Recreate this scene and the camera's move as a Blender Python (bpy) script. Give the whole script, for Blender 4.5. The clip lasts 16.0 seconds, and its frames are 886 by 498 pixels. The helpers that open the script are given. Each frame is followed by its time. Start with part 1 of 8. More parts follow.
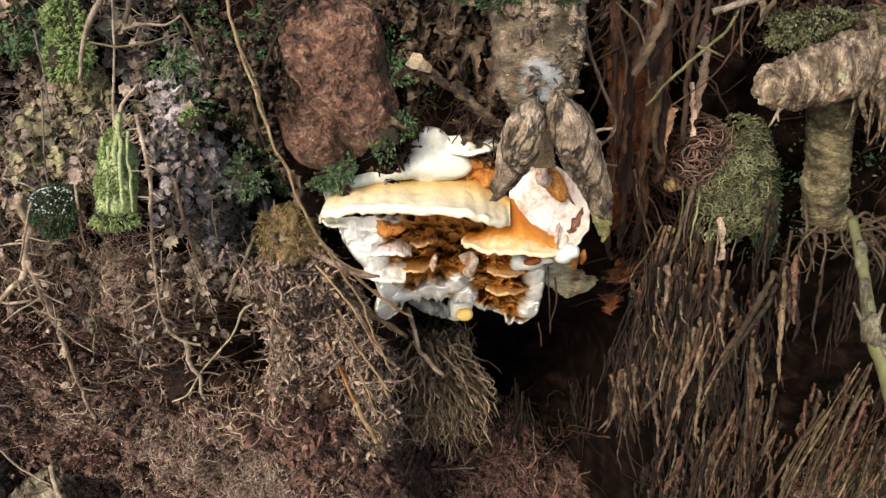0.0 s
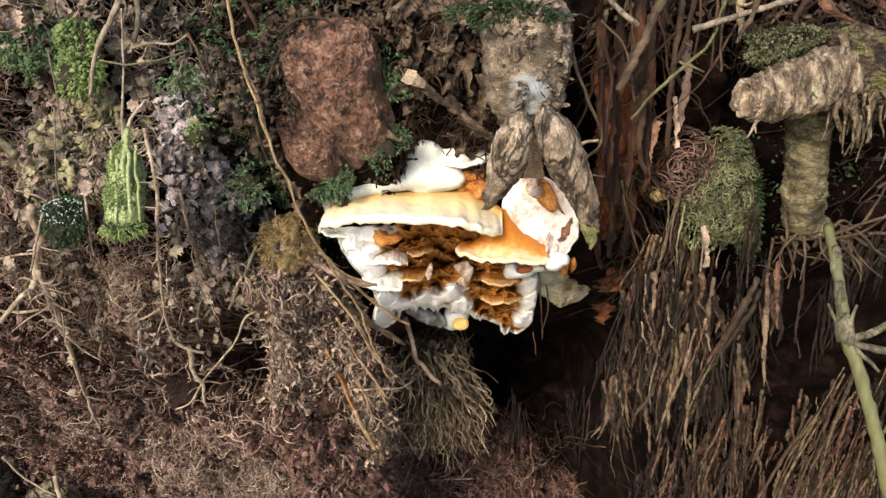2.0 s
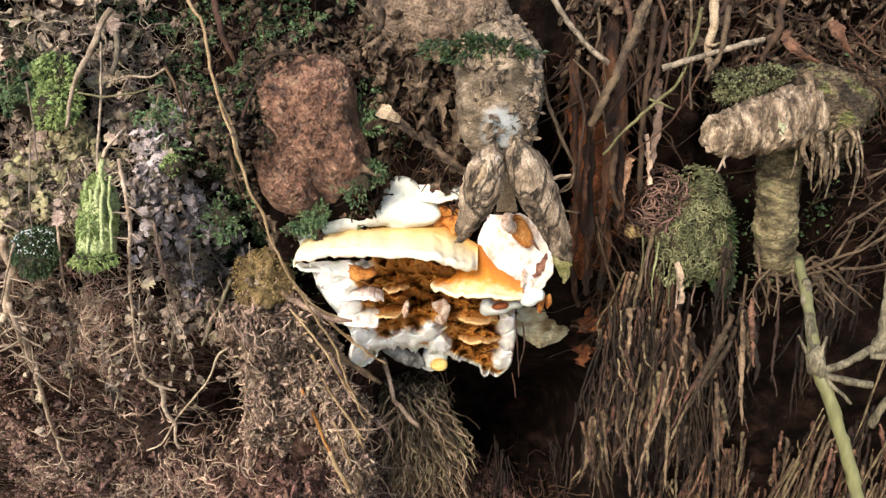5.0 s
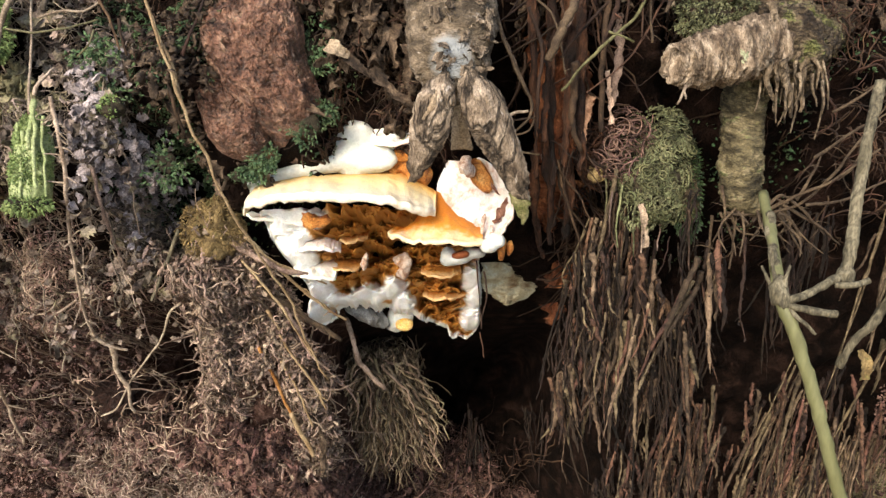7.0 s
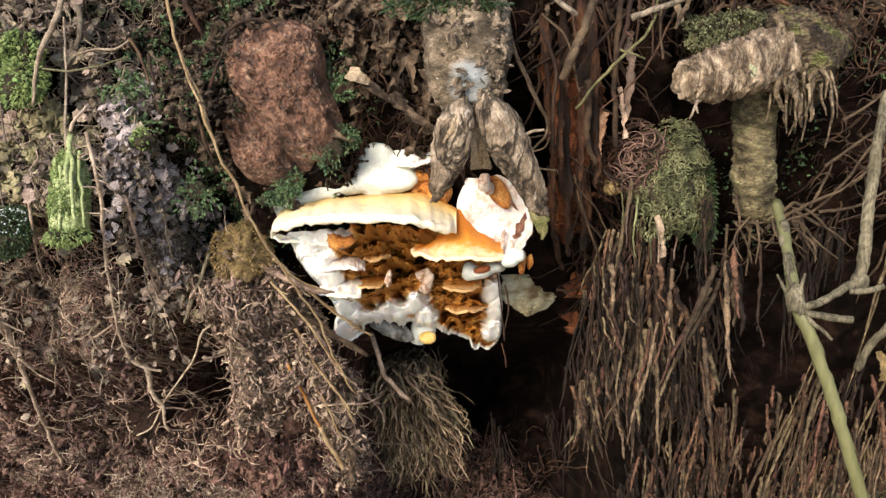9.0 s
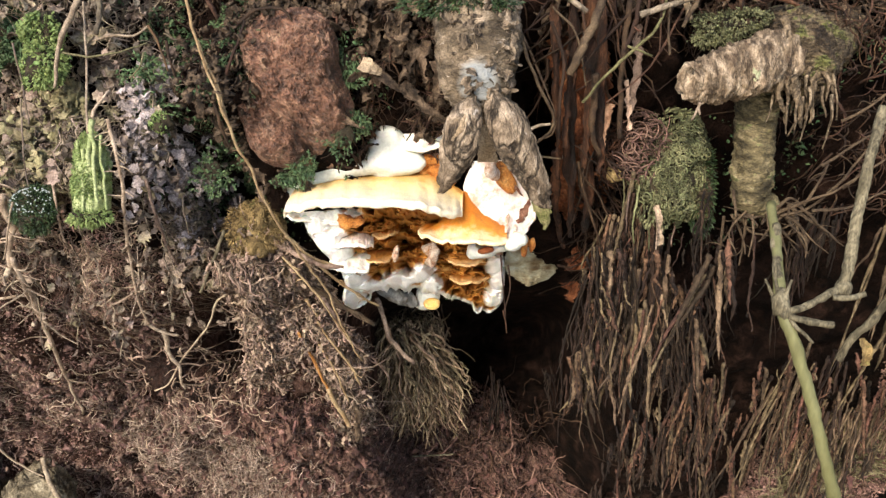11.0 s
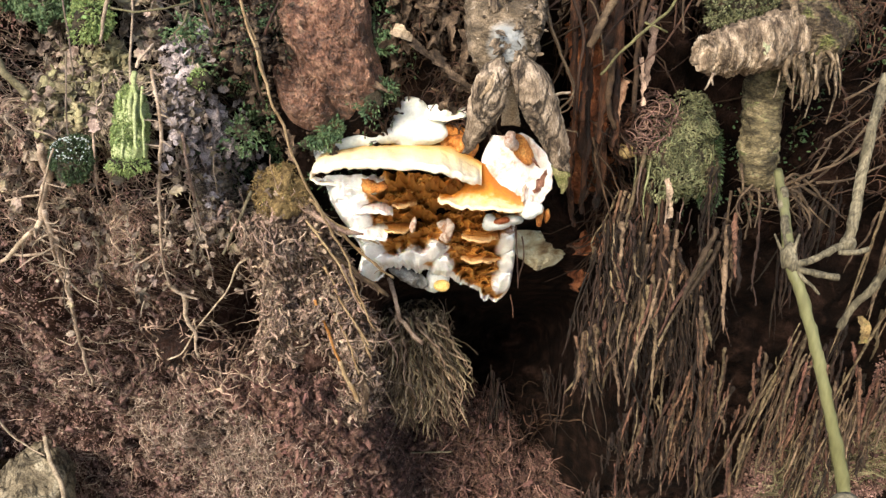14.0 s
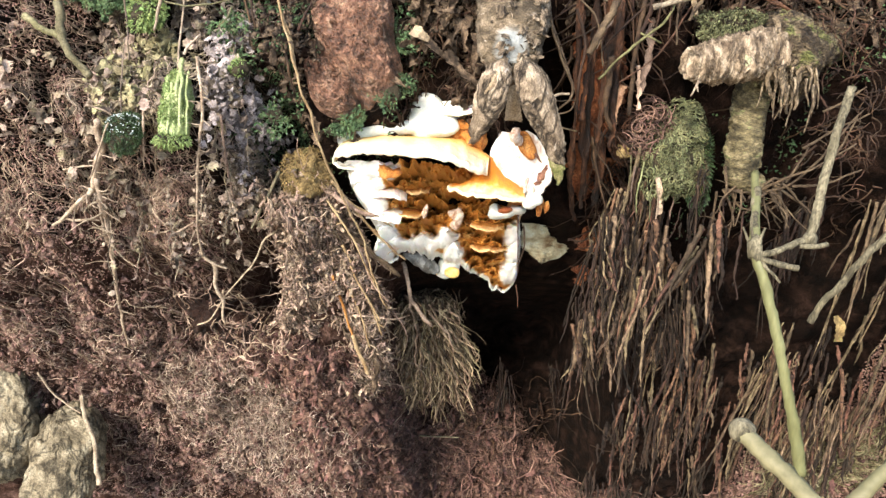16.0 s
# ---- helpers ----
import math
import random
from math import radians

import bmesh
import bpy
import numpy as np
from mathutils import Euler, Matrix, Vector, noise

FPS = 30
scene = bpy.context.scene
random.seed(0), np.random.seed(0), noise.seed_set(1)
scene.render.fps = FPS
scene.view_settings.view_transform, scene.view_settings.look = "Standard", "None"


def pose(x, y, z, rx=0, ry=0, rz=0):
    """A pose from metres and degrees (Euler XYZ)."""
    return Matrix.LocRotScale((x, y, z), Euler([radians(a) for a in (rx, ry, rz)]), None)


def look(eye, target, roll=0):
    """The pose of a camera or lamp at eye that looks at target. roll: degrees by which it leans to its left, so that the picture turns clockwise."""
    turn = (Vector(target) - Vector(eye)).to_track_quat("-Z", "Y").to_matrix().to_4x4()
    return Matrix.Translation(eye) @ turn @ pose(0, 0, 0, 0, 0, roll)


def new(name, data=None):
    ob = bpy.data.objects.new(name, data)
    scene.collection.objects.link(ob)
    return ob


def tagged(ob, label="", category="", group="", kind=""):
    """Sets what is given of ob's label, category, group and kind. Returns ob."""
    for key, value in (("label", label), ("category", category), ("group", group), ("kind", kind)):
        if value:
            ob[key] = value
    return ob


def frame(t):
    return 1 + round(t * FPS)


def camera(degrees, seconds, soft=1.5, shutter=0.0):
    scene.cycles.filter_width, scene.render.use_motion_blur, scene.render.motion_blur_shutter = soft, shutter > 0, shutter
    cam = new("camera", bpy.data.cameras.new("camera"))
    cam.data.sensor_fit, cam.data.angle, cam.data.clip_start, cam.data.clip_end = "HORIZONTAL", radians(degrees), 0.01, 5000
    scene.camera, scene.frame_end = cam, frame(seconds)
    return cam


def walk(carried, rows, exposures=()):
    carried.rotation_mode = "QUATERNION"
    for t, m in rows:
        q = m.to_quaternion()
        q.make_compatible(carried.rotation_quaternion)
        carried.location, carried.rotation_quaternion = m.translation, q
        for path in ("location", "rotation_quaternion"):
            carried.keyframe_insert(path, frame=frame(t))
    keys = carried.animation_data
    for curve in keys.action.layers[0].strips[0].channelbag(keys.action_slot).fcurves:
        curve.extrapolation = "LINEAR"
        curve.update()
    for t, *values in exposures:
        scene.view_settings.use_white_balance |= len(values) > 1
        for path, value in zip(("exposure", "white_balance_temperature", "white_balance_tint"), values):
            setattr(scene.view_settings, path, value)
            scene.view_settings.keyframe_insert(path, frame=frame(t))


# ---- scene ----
cam = camera(60.4, 16.0, soft=1.42)
METRES, EYE, TILT, LEAN, TURN = 0.385, 0.95, -28.0, 0.0, 0.0
ROWS = [
    (0.0, 0.0, 0.0, 0.0, -0.0, 0.0, 0.0),
    (0.5, -0.0296, -0.0153, -0.0149, -0.09, -0.26, 0.23),
    (1.0, -0.0116, -0.0175, -0.0068, 0.04, 0.03, 0.89),
    (1.5, -0.0049, -0.0361, -0.0127, -0.32, 0.71, 0.77),
    (2.0, 0.0097, -0.0448, -0.0171, 0.07, 1.44, 0.21),
    (2.5, 0.0198, -0.0611, -0.0011, 0.87, 2.9, 0.52),
    (3.0, 0.0139, -0.0663, -0.0149, 1.33, 3.01, -0.59),
    (5.5, 0.0558, -0.0219, -0.0752, -1.65, 6.21, 0.21),
    (6.0, 0.0843, 0.007, -0.1096, -2.49, 6.57, 0.41),
    (6.5, 0.0764, 0.0127, -0.1145, -1.72, 5.59, 0.4),
    (7.0, 0.0792, 0.0059, -0.1113, -1.65, 4.71, 0.89),
    (7.5, 0.0703, -0.0139, -0.097, -1.61, 4.77, 1.28),
    (8.0, 0.0674, -0.0265, -0.1002, -0.55, 4.61, 2.44),
    (8.5, 0.0682, -0.0268, -0.1064, -0.32, 5.25, 2.87),
    (9.0, 0.0669, -0.0292, -0.0988, -0.42, 5.25, 2.54),
    (11.5, 0.0677, -0.0972, 0.002, -0.32, -0.64, 0.82),
    (12.0, 0.0238, -0.1083, 0.0095, -1.64, 0.3, 0.92),
    (12.5, 0.0062, -0.1051, -0.0177, -1.49, 0.55, 1.06),
    (13.0, 0.0054, -0.1094, -0.0431, -1.3, 1.86, 1.03),
    (13.5, 0.0174, -0.1222, -0.0857, -0.65, 2.79, 0.92),
    (14.0, 0.0139, -0.1269, -0.141, -1.12, 2.9, -0.68),
    (14.5, 0.0264, -0.1613, -0.22, 1.17, 4.16, -0.74),
    (15.0, 0.0379, -0.189, -0.281, 1.3, 4.98, 0.65),
    (15.5, 0.0435, -0.2198, -0.3045, 1.47, 6.38, -0.33),
    (16.0, 0.0645, -0.2518, -0.1989, 1.17, 3.66, -3.82),
]
BANK = pose(0, 0, EYE, TILT, LEAN, TURN)   # frame of the bank: x along it, y into it, z up
EXPOSURE = [(0.0, 1.1, 7250, 13), (0.8, 1.27, 7250, 13), (2.0, 1.29, 7250, 13), (3.1, 1.28, 7250, 13), (5.5, 1.6, 7250, 13), (6.5, 1.45, 7250, 13), (9.0, 1.4, 7250, 13), (11.5, 1.52, 7250, 13), (12.6, 1.4, 7250, 13), (13.3, 1.42, 7250, 13), (14.0, 1.62, 7250, 13), (14.7, 1.87, 6900, 11), (16.0, 2.06, 6950, 10)]
walk(cam, [(t, BANK @ pose(METRES * x, METRES * y, METRES * z, 90 + pitch, roll, yaw)) for t, x, y, z, yaw, pitch, roll in ROWS], EXPOSURE)

# world and sun: soft daylight under a forest canopy
world = bpy.data.worlds.new("sky")
scene.world = world
world.use_nodes = True
wn = world.node_tree
sky = wn.nodes.new("ShaderNodeTexSky")
sky.sky_type, sky.sun_disc = "NISHITA", False
sky.sun_elevation, sky.sun_rotation = radians(38), radians(208)
wn.links.new(sky.outputs[0], wn.nodes["Background"].inputs[0])
wn.nodes["Background"].inputs[1].default_value = 0.125
sun = new("sun", bpy.data.lights.new("sun", "SUN"))
sun.data.energy, sun.data.angle, sun.data.color = 2.3, radians(22), (1.0, 0.95, 0.86)
sun.matrix_world = look((-0.53, -1.0, 0.89), (0, 0, 0))


# ---- noise and mesh helpers ----
PERM = np.random.RandomState(7).permutation(256)
PERM = np.concatenate([PERM, PERM, PERM])
LATTICE = np.random.RandomState(8).rand(256) * 2 - 1


def vnoise(p):
    """Smooth value noise, -1 to 1, at points p (..., 3)."""
    i = np.floor(p).astype(int)
    f = p - i
    f = f * f * (3 - 2 * f)
    i &= 255
    out = 0
    for a in (0, 1):
        for b in (0, 1):
            for c in (0, 1):
                h = PERM[PERM[PERM[(i[..., 0] + a) & 255] + ((i[..., 1] + b) & 255)] + ((i[..., 2] + c) & 255)]
                w = (f[..., 0] if a else 1 - f[..., 0]) * (f[..., 1] if b else 1 - f[..., 1]) * (f[..., 2] if c else 1 - f[..., 2])
                out = out + w * LATTICE[h]
    return out


def fbm(p, size, octaves=4, gain=0.5):
    p = np.asarray(p, float) / size
    total, amp = 0, 1.0
    for k in range(octaves):
        total = total + amp * vnoise(p + 17.3 * k)
        p = p * 2.03
        amp *= gain
    return total


def mesh_of(name, verts, faces, smooth=True, attr=None):
    """A mesh from arrays of places (along the bank's axes) and of faces, all with the same number of corners or a list of such arrays."""
    me = bpy.data.meshes.new(name)
    verts = np.asarray(verts, float).reshape(-1, 3)
    groups = [np.asarray(f, np.int32) for f in (faces if isinstance(faces, list) else [faces]) if len(f)]
    m = np.array(BANK)
    verts = verts @ m[:3, :3].T + m[:3, 3]
    me.vertices.add(len(verts))
    me.vertices.foreach_set("co", verts.ravel())
    sizes = np.concatenate([np.full(len(g), g.shape[1], np.int32) for g in groups])
    me.loops.add(int(sizes.sum()))
    me.loops.foreach_set("vertex_index", np.concatenate([g.ravel() for g in groups]))
    me.polygons.add(len(sizes))
    me.polygons.foreach_set("loop_start", np.concatenate([[0], np.cumsum(sizes)[:-1]]).astype(np.int32))
    me.polygons.foreach_set("use_smooth", np.full(len(sizes), smooth))
    if attr is not None:
        at = me.attributes.new("band", "FLOAT", "POINT")
        at.data.foreach_set("value", np.asarray(attr, np.float32).ravel())
    me.update(calc_edges=True)
    me.validate()
    return me


def thing(name, me, material, label, category, group="", kind=""):
    ob = new(name, me)
    if me is not None and material is not None:
        me.materials.append(material)
    return tagged(ob, label, category, group, kind)


def part(name, me, material, parent, label=""):
    ob = new(name, me)
    if not me.materials:
        me.materials.append(material)
    ob.parent = parent
    return tagged(ob, label)


def tubes(points, radii, sides=5, bump=0.0, size=0.004):
    """Tubes along points (n, k, 3) with radii (n, k): verts, faces. Their ends are drawn to a point."""
    points, radii = np.asarray(points, float), np.asarray(radii, float)
    if points.ndim == 2:
        points, radii = points[None], radii[None]
    n, k, _ = points.shape
    tan = np.gradient(points, axis=1)
    tan /= np.linalg.norm(tan, axis=2, keepdims=True) + 1e-12
    ref = np.where(np.abs(tan[..., 1:2]) > 0.9, np.array([1.0, 0, 0]), np.array([0, 1.0, 0]))
    s = np.cross(tan, ref)
    s /= np.linalg.norm(s, axis=2, keepdims=True) + 1e-12
    u = np.cross(s, tan)
    a = np.arange(sides) * 2 * np.pi / sides
    ring = np.cos(a)[:, None] * s[:, :, None] + np.sin(a)[:, None] * u[:, :, None]
    verts = points[:, :, None] + ring * radii[:, :, None, None]
    if bump:
        verts = verts + ring * (radii[:, :, None] * bump * fbm(verts, size, 3))[..., None]
    base = (np.arange(n)[:, None, None] * k + np.arange(k - 1)[None, :, None]) * sides
    j = np.arange(sides)[None, None, :]
    j2 = (j + 1) % sides
    quads = np.stack([base + j, base + j2, base + sides + j2, base + sides + j], -1).reshape(-1, 4)
    ends = [np.stack([np.arange(n) * k * sides + i for i in range(sides - 1, -1, -1)], -1), np.stack([(np.arange(n) * k + k - 1) * sides + i for i in range(sides)], -1)]
    return verts.reshape(-1, 3), [quads, np.concatenate(ends)]


def spline(ctrl, k):
    """k points on a smooth curve through the control points."""
    c = np.asarray(ctrl, float)
    if len(c) < 3:
        return c[0] + (c[-1] - c[0]) * np.linspace(0, 1, k)[:, None]
    c = np.vstack([2 * c[0] - c[1], c, 2 * c[-1] - c[-2]])
    t = np.linspace(0, len(c) - 3 - 1e-6, k)
    i = t.astype(int)
    f = (t - i)[:, None]
    p0, p1, p2, p3 = c[i], c[i + 1], c[i + 2], c[i + 3]
    return 0.5 * (2 * p1 + (p2 - p0) * f + (2 * p0 - 5 * p1 + 4 * p2 - p3) * f * f + (3 * p1 - p0 - 3 * p2 + p3) * f ** 3)


def stick_mesh(name, ctrl, r0, r1, wobble=0.15, k=28, sides=8, bump=0.18, seed=0):
    p = spline(ctrl, k)
    r = np.linspace(r0, r1, k)
    p = p + wobble * max(r0, 0.0008) * np.stack([fbm(p + seed + 3 * i, 0.012, 3) for i in range(3)], -1) * 2
    r = r * (1 + 0.12 * fbm(p + seed, 0.012, 3))
    v, f = tubes(p, r, sides, bump, 0.003)
    return mesh_of(name, v, f)


def blob(center, half, seed=0, rough=0.25, size=0.02, fine=0.0, n=24, power=2.0, turn=0.0):
    """A lump: an ellipsoid, squarer with a higher power, with noise of a given size. Verts, faces."""
    th = np.linspace(0, np.pi, n // 2 + 2)[1:-1]
    ph = np.arange(n) * 2 * np.pi / n
    c = lambda x: np.sign(x) * np.abs(x) ** (2 / power)
    d = np.stack([np.outer(c(np.sin(th)), c(np.cos(ph))), np.outer(c(np.sin(th)), c(np.sin(ph))), np.outer(c(np.cos(th)), np.ones(n))], -1).reshape(-1, 3)
    d = np.vstack([d, [[0, 0, 1], [0, 0, -1]]])
    v = d * np.asarray(half)
    ca, sa = np.cos(turn), np.sin(turn)
    v = np.stack([v[:, 0] * ca + v[:, 2] * sa, v[:, 1], -v[:, 0] * sa + v[:, 2] * ca], -1)
    lump = 1 + rough * fbm(v + seed * 1.37 + np.asarray(center), size, 3)
    if fine:
        lump = lump + fine * fbm(v + seed * 2.1, size * 0.15, 3)
    v = v * lump[:, None] + np.asarray(center)
    m = len(th)
    i = np.arange(m - 1)[:, None] * n
    j = np.arange(n)[None]
    j2 = (j + 1) % n
    quads = np.stack([i + j, i + n + j, i + n + j2, i + j2], -1).reshape(-1, 4)
    jj = np.arange(n)
    top = np.stack([np.full(n, m * n), jj, (jj + 1) % n], -1)
    bot = np.stack([np.full(n, m * n + 1), (m - 1) * n + (jj + 1) % n, (m - 1) * n + jj], -1)
    return v, [quads, np.concatenate([top, bot])]


def plate(left, right, bulge=0.003, thick=0.0016, seed=0, ragged=0.0012, ridge=0.0012, along=0.3, nu=70, nv=30, grain=0.005):
    """A bent flake between two edges, ridged lengthwise, with ragged margins and a back: verts, faces."""
    lf, rt = spline(left, nu), spline(right, nu)
    for e, o in ((lf, 0), (rt, 7)):
        e[:, 0] += ragged * 1.6 * fbm(e + seed + o, 0.006, 4, 0.65)
    width, length = np.linalg.norm(rt - lf, axis=1).mean(), np.linalg.norm(np.diff(lf, axis=0), axis=1).sum()
    a, u = np.linspace(0, 1, nv), np.linspace(0, 1, nu)
    front = lf[:, None] * (1 - a[None, :, None]) + rt[:, None] * a[None, :, None]
    q = np.stack([a[None] * width + 0 * u[:, None], 0 * a[None] + 0 * u[:, None] + seed, u[:, None] * length * along + 0 * a[None]], -1)
    front[..., 1] -= bulge * (1 - (2 * a[None] - 1) ** 2) + ridge * (fbm(q, grain, 4, 0.6) + 0.8 * np.abs(fbm(q + 5, grain * 0.5, 3)))
    back = front[:, ::-1].copy()
    back[..., 1] += thick * (1 - np.abs(2 * a[None] - 1) ** 4) + 0.0004
    v = np.concatenate([front, back], 1)
    m = 2 * nv
    i, j = np.arange(nu - 1)[:, None] * m, np.arange(m)[None]
    quads = np.stack([i + j, i + m + j, i + m + (j + 1) % m, i + (j + 1) % m], -1).reshape(-1, 4)
    return v.reshape(-1, 3), [quads, np.stack([np.arange(m), (nu - 1) * m + np.arange(m)[::-1]])]


def slab(outline, y, depth, tilt=(0.0, 0.0), seed=0, edge=5.0, rough=0.0026, k=240):
    """A stone with a broad broken face inside an outline of (x, z) and sides that go back into the bank: verts, faces."""
    o = np.array(outline + outline[:3], float)
    o = spline(np.stack([o[:, 0], 0 * o[:, 0], o[:, 1]], -1), k * 2)
    step = (len(outline) + 2) / (k * 2 - 1)
    a = int(1 / step)
    b = int((1 + len(outline)) / step)
    o = o[a:b]
    c = o.mean(0)
    o = c + (o - c) * 1.06
    rows = []
    for s in np.concatenate([np.linspace(0.03, 0.8, 70), np.linspace(0.81, 1, 24)]):
        p = c + (o - c) * s
        p[:, 1] = y + depth * s ** edge + tilt[0] * (p[:, 0] - c[0]) + tilt[1] * (p[:, 2] - c[2])
        rows.append(p)
    for s in (0.3, 0.7, 1.0):
        p = c + (o - c) * (1 - 0.12 * s)
        p[:, 1] = rows[93][:, 1] + 0.02 * s
        rows.append(p)
    v = np.stack(rows)
    w = np.stack([v[..., 0] * 0.8 + v[..., 2] * 0.6, v[..., 1], (v[..., 2] * 0.8 - v[..., 0] * 0.6) * 0.5], -1)
    rs = np.random.RandomState(seed + 20)
    planes = [rs.normal(0, 0.55, 2) for _ in range(9)]
    q = v - c + 0.004 * np.stack([fbm(v + seed + 2 * i, 0.012, 3) for i in range(3)], -1)
    cut = np.stack([a * q[..., 0] + b * q[..., 2] - 0.016 * math.hypot(a, b) for a, b in planes] + [0 * q[..., 0]]).max(0)
    v[..., 1] += 0.8 * cut - rough * (fbm(w + seed, 0.022, 5, 0.65) - 0.9 * np.abs(fbm(w + seed + 4, 0.011, 4, 0.65))) - 0.0013 * fbm(v + seed, 0.0028, 3, 0.7) - 0.0012 * np.abs(fbm(w + seed, 0.005, 3, 0.7))
    v[..., 0] += 0.0010 * fbm(v + 6 + seed, 0.008, 3)
    n, m = v.shape[:2]
    i, j = np.arange(n - 1)[:, None] * m, np.arange(m)[None]
    quads = np.stack([i + j, i + (j + 1) % m, i + m + (j + 1) % m, i + m + j], -1).reshape(-1, 4)
    return v.reshape(-1, 3), [quads, np.stack([np.arange(m)[::-1], (n - 1) * m + np.arange(m)])]
def join(pieces):
    """Several (verts, faces) as one."""
    verts, quads, others, at = [], {}, None, 0
    for v, fs in pieces:
        for f in (fs if isinstance(fs, list) else [fs]):
            f = np.asarray(f)
            if len(f):
                quads.setdefault(f.shape[1], []).append(f + at)
        verts.append(np.asarray(v).reshape(-1, 3))
        at += len(verts[-1])
    return np.concatenate(verts), [np.concatenate(q) for q in quads.values()]


# ---- materials ----
def material(name, colours, size=0.012, fine=0.0012, rough=0.85, bump=0.35, depth=0.001, vary=0.0, hue=0.0, stretch=(1, 1, 1), spec=0.3, sss=0.0, band=None, spots=None, grain=0.8, cracks=None, patch=None):
    """Mottled stuff: a ramp of colours over noise of a size, finer grain, relief, and a change of tone from piece to piece."""
    m = bpy.data.materials.new(name)
    m.use_nodes = True
    t = m.node_tree
    N, L = t.nodes, t.links
    bsdf = N["Principled BSDF"]
    geo = N.new("ShaderNodeTexCoord")
    mp = N.new("ShaderNodeMapping")
    mp.inputs["Scale"].default_value = stretch
    L.new(geo.outputs["Object"], mp.inputs[0])

    def noise_at(sz, detail, distort=0.0):
        n = N.new("ShaderNodeTexNoise")
        n.inputs["Scale"].default_value = 1 / sz
        n.inputs["Detail"].default_value = detail
        n.inputs["Roughness"].default_value = 0.62
        n.inputs["Distortion"].default_value = distort
        L.new(mp.outputs[0], n.inputs["Vector"])
        return n

    def ramp_of(cols, lo=0.36, hi=0.66):
        r = N.new("ShaderNodeValToRGB")
        e = r.color_ramp.elements
        while len(e) < len(cols):
            e.new(0.5)
        for i, c in enumerate(cols):
            e[i].position = lo + (hi - lo) * i / max(1, len(cols) - 1)
            e[i].color = (*c, 1)
        return r

    def mix(kind, fac, a, b):
        x = N.new("ShaderNodeMix")
        x.data_type, x.blend_type = "RGBA", kind
        for sock, val in ((x.inputs[0], fac), (x.inputs[6], a), (x.inputs[7], b)):
            if isinstance(val, (int, float)):
                sock.default_value = val
            elif isinstance(val, tuple):
                sock.default_value = (*val, 1)
            else:
                L.new(val, sock)
        return x.outputs[2]

    big = noise_at(size, 5, 0.4)
    small = noise_at(fine, 3)
    r = ramp_of(colours)
    L.new(big.outputs["Fac"], r.inputs[0])
    colour = r.outputs[0]
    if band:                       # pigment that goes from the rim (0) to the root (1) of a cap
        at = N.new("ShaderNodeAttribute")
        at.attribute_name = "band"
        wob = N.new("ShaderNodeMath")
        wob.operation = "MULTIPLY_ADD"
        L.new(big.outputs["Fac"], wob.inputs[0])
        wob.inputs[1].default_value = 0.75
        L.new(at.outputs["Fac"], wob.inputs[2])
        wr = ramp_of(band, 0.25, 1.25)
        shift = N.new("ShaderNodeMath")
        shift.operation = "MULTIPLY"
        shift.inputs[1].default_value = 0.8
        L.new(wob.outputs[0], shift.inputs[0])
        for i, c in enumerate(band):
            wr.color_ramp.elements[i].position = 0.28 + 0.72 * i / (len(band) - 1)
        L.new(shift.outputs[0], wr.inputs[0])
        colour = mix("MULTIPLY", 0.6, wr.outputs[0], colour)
    if spots:                      # patches of a second growth: colour, size, share
        sp = noise_at(spots[1], 4, 0.6)
        sr = ramp_of([(0, 0, 0), (1, 1, 1)], spots[2], spots[2] + 0.08)
        L.new(sp.outputs["Fac"], sr.inputs[0])
        colour = mix("MIX", sr.outputs[0], colour, spots[0])
    gr = ramp_of([(0.3, 0.3, 0.3), (1.5, 1.5, 1.5)], 0.3, 0.72)
    L.new(small.outputs["Fac"], gr.inputs[0])
    colour = mix("MULTIPLY", grain, colour, gr.outputs[0])
    crack = None
    if cracks:                     # creases: size, how dark, stretch along z
        cm = N.new("ShaderNodeMapping")
        cm.inputs["Scale"].default_value = cracks[2] if isinstance(cracks[2], tuple) else (1, 1, cracks[2])
        L.new(geo.outputs["Object"], cm.inputs[0])
        wv = N.new("ShaderNodeTexNoise")
        wv.inputs["Scale"].default_value = 0.5 / cracks[0]
        wv.inputs["Detail"].default_value = 5
        wv.inputs["Roughness"].default_value = 0.55
        wv.inputs["Distortion"].default_value = 0.6
        L.new(cm.outputs[0], wv.inputs["Vector"])
        off = N.new("ShaderNodeMath")
        off.operation = "SUBTRACT"
        off.inputs[1].default_value = 0.5
        L.new(wv.outputs["Fac"], off.inputs[0])
        vo = N.new("ShaderNodeMath")
        vo.operation = "ABSOLUTE"
        L.new(off.outputs[0], vo.inputs[0])
        cr = ramp_of([(1 - cracks[1],) * 3, (1, 1, 1)], 0.0, 0.055)
        L.new(vo.outputs[0], cr.inputs[0])
        colour = mix("MULTIPLY", 1.0, colour, cr.outputs[0])
        crack = cr.outputs[0]
    if patch:                      # a growth with its own place: centre, radius, colour
        ps = N.new("ShaderNodeVectorMath")
        ps.operation = "DISTANCE"
        L.new(geo.outputs["Object"], ps.inputs[0])
        ps.inputs[1].default_value = patch[0]
        pm = N.new("ShaderNodeMath")
        pm.operation = "MULTIPLY_ADD"
        L.new(big.outputs["Fac"], pm.inputs[0])
        pm.inputs[1].default_value = -patch[1] * 1.6
        L.new(ps.outputs["Value"], pm.inputs[2])
        pr = N.new("ShaderNodeMapRange")
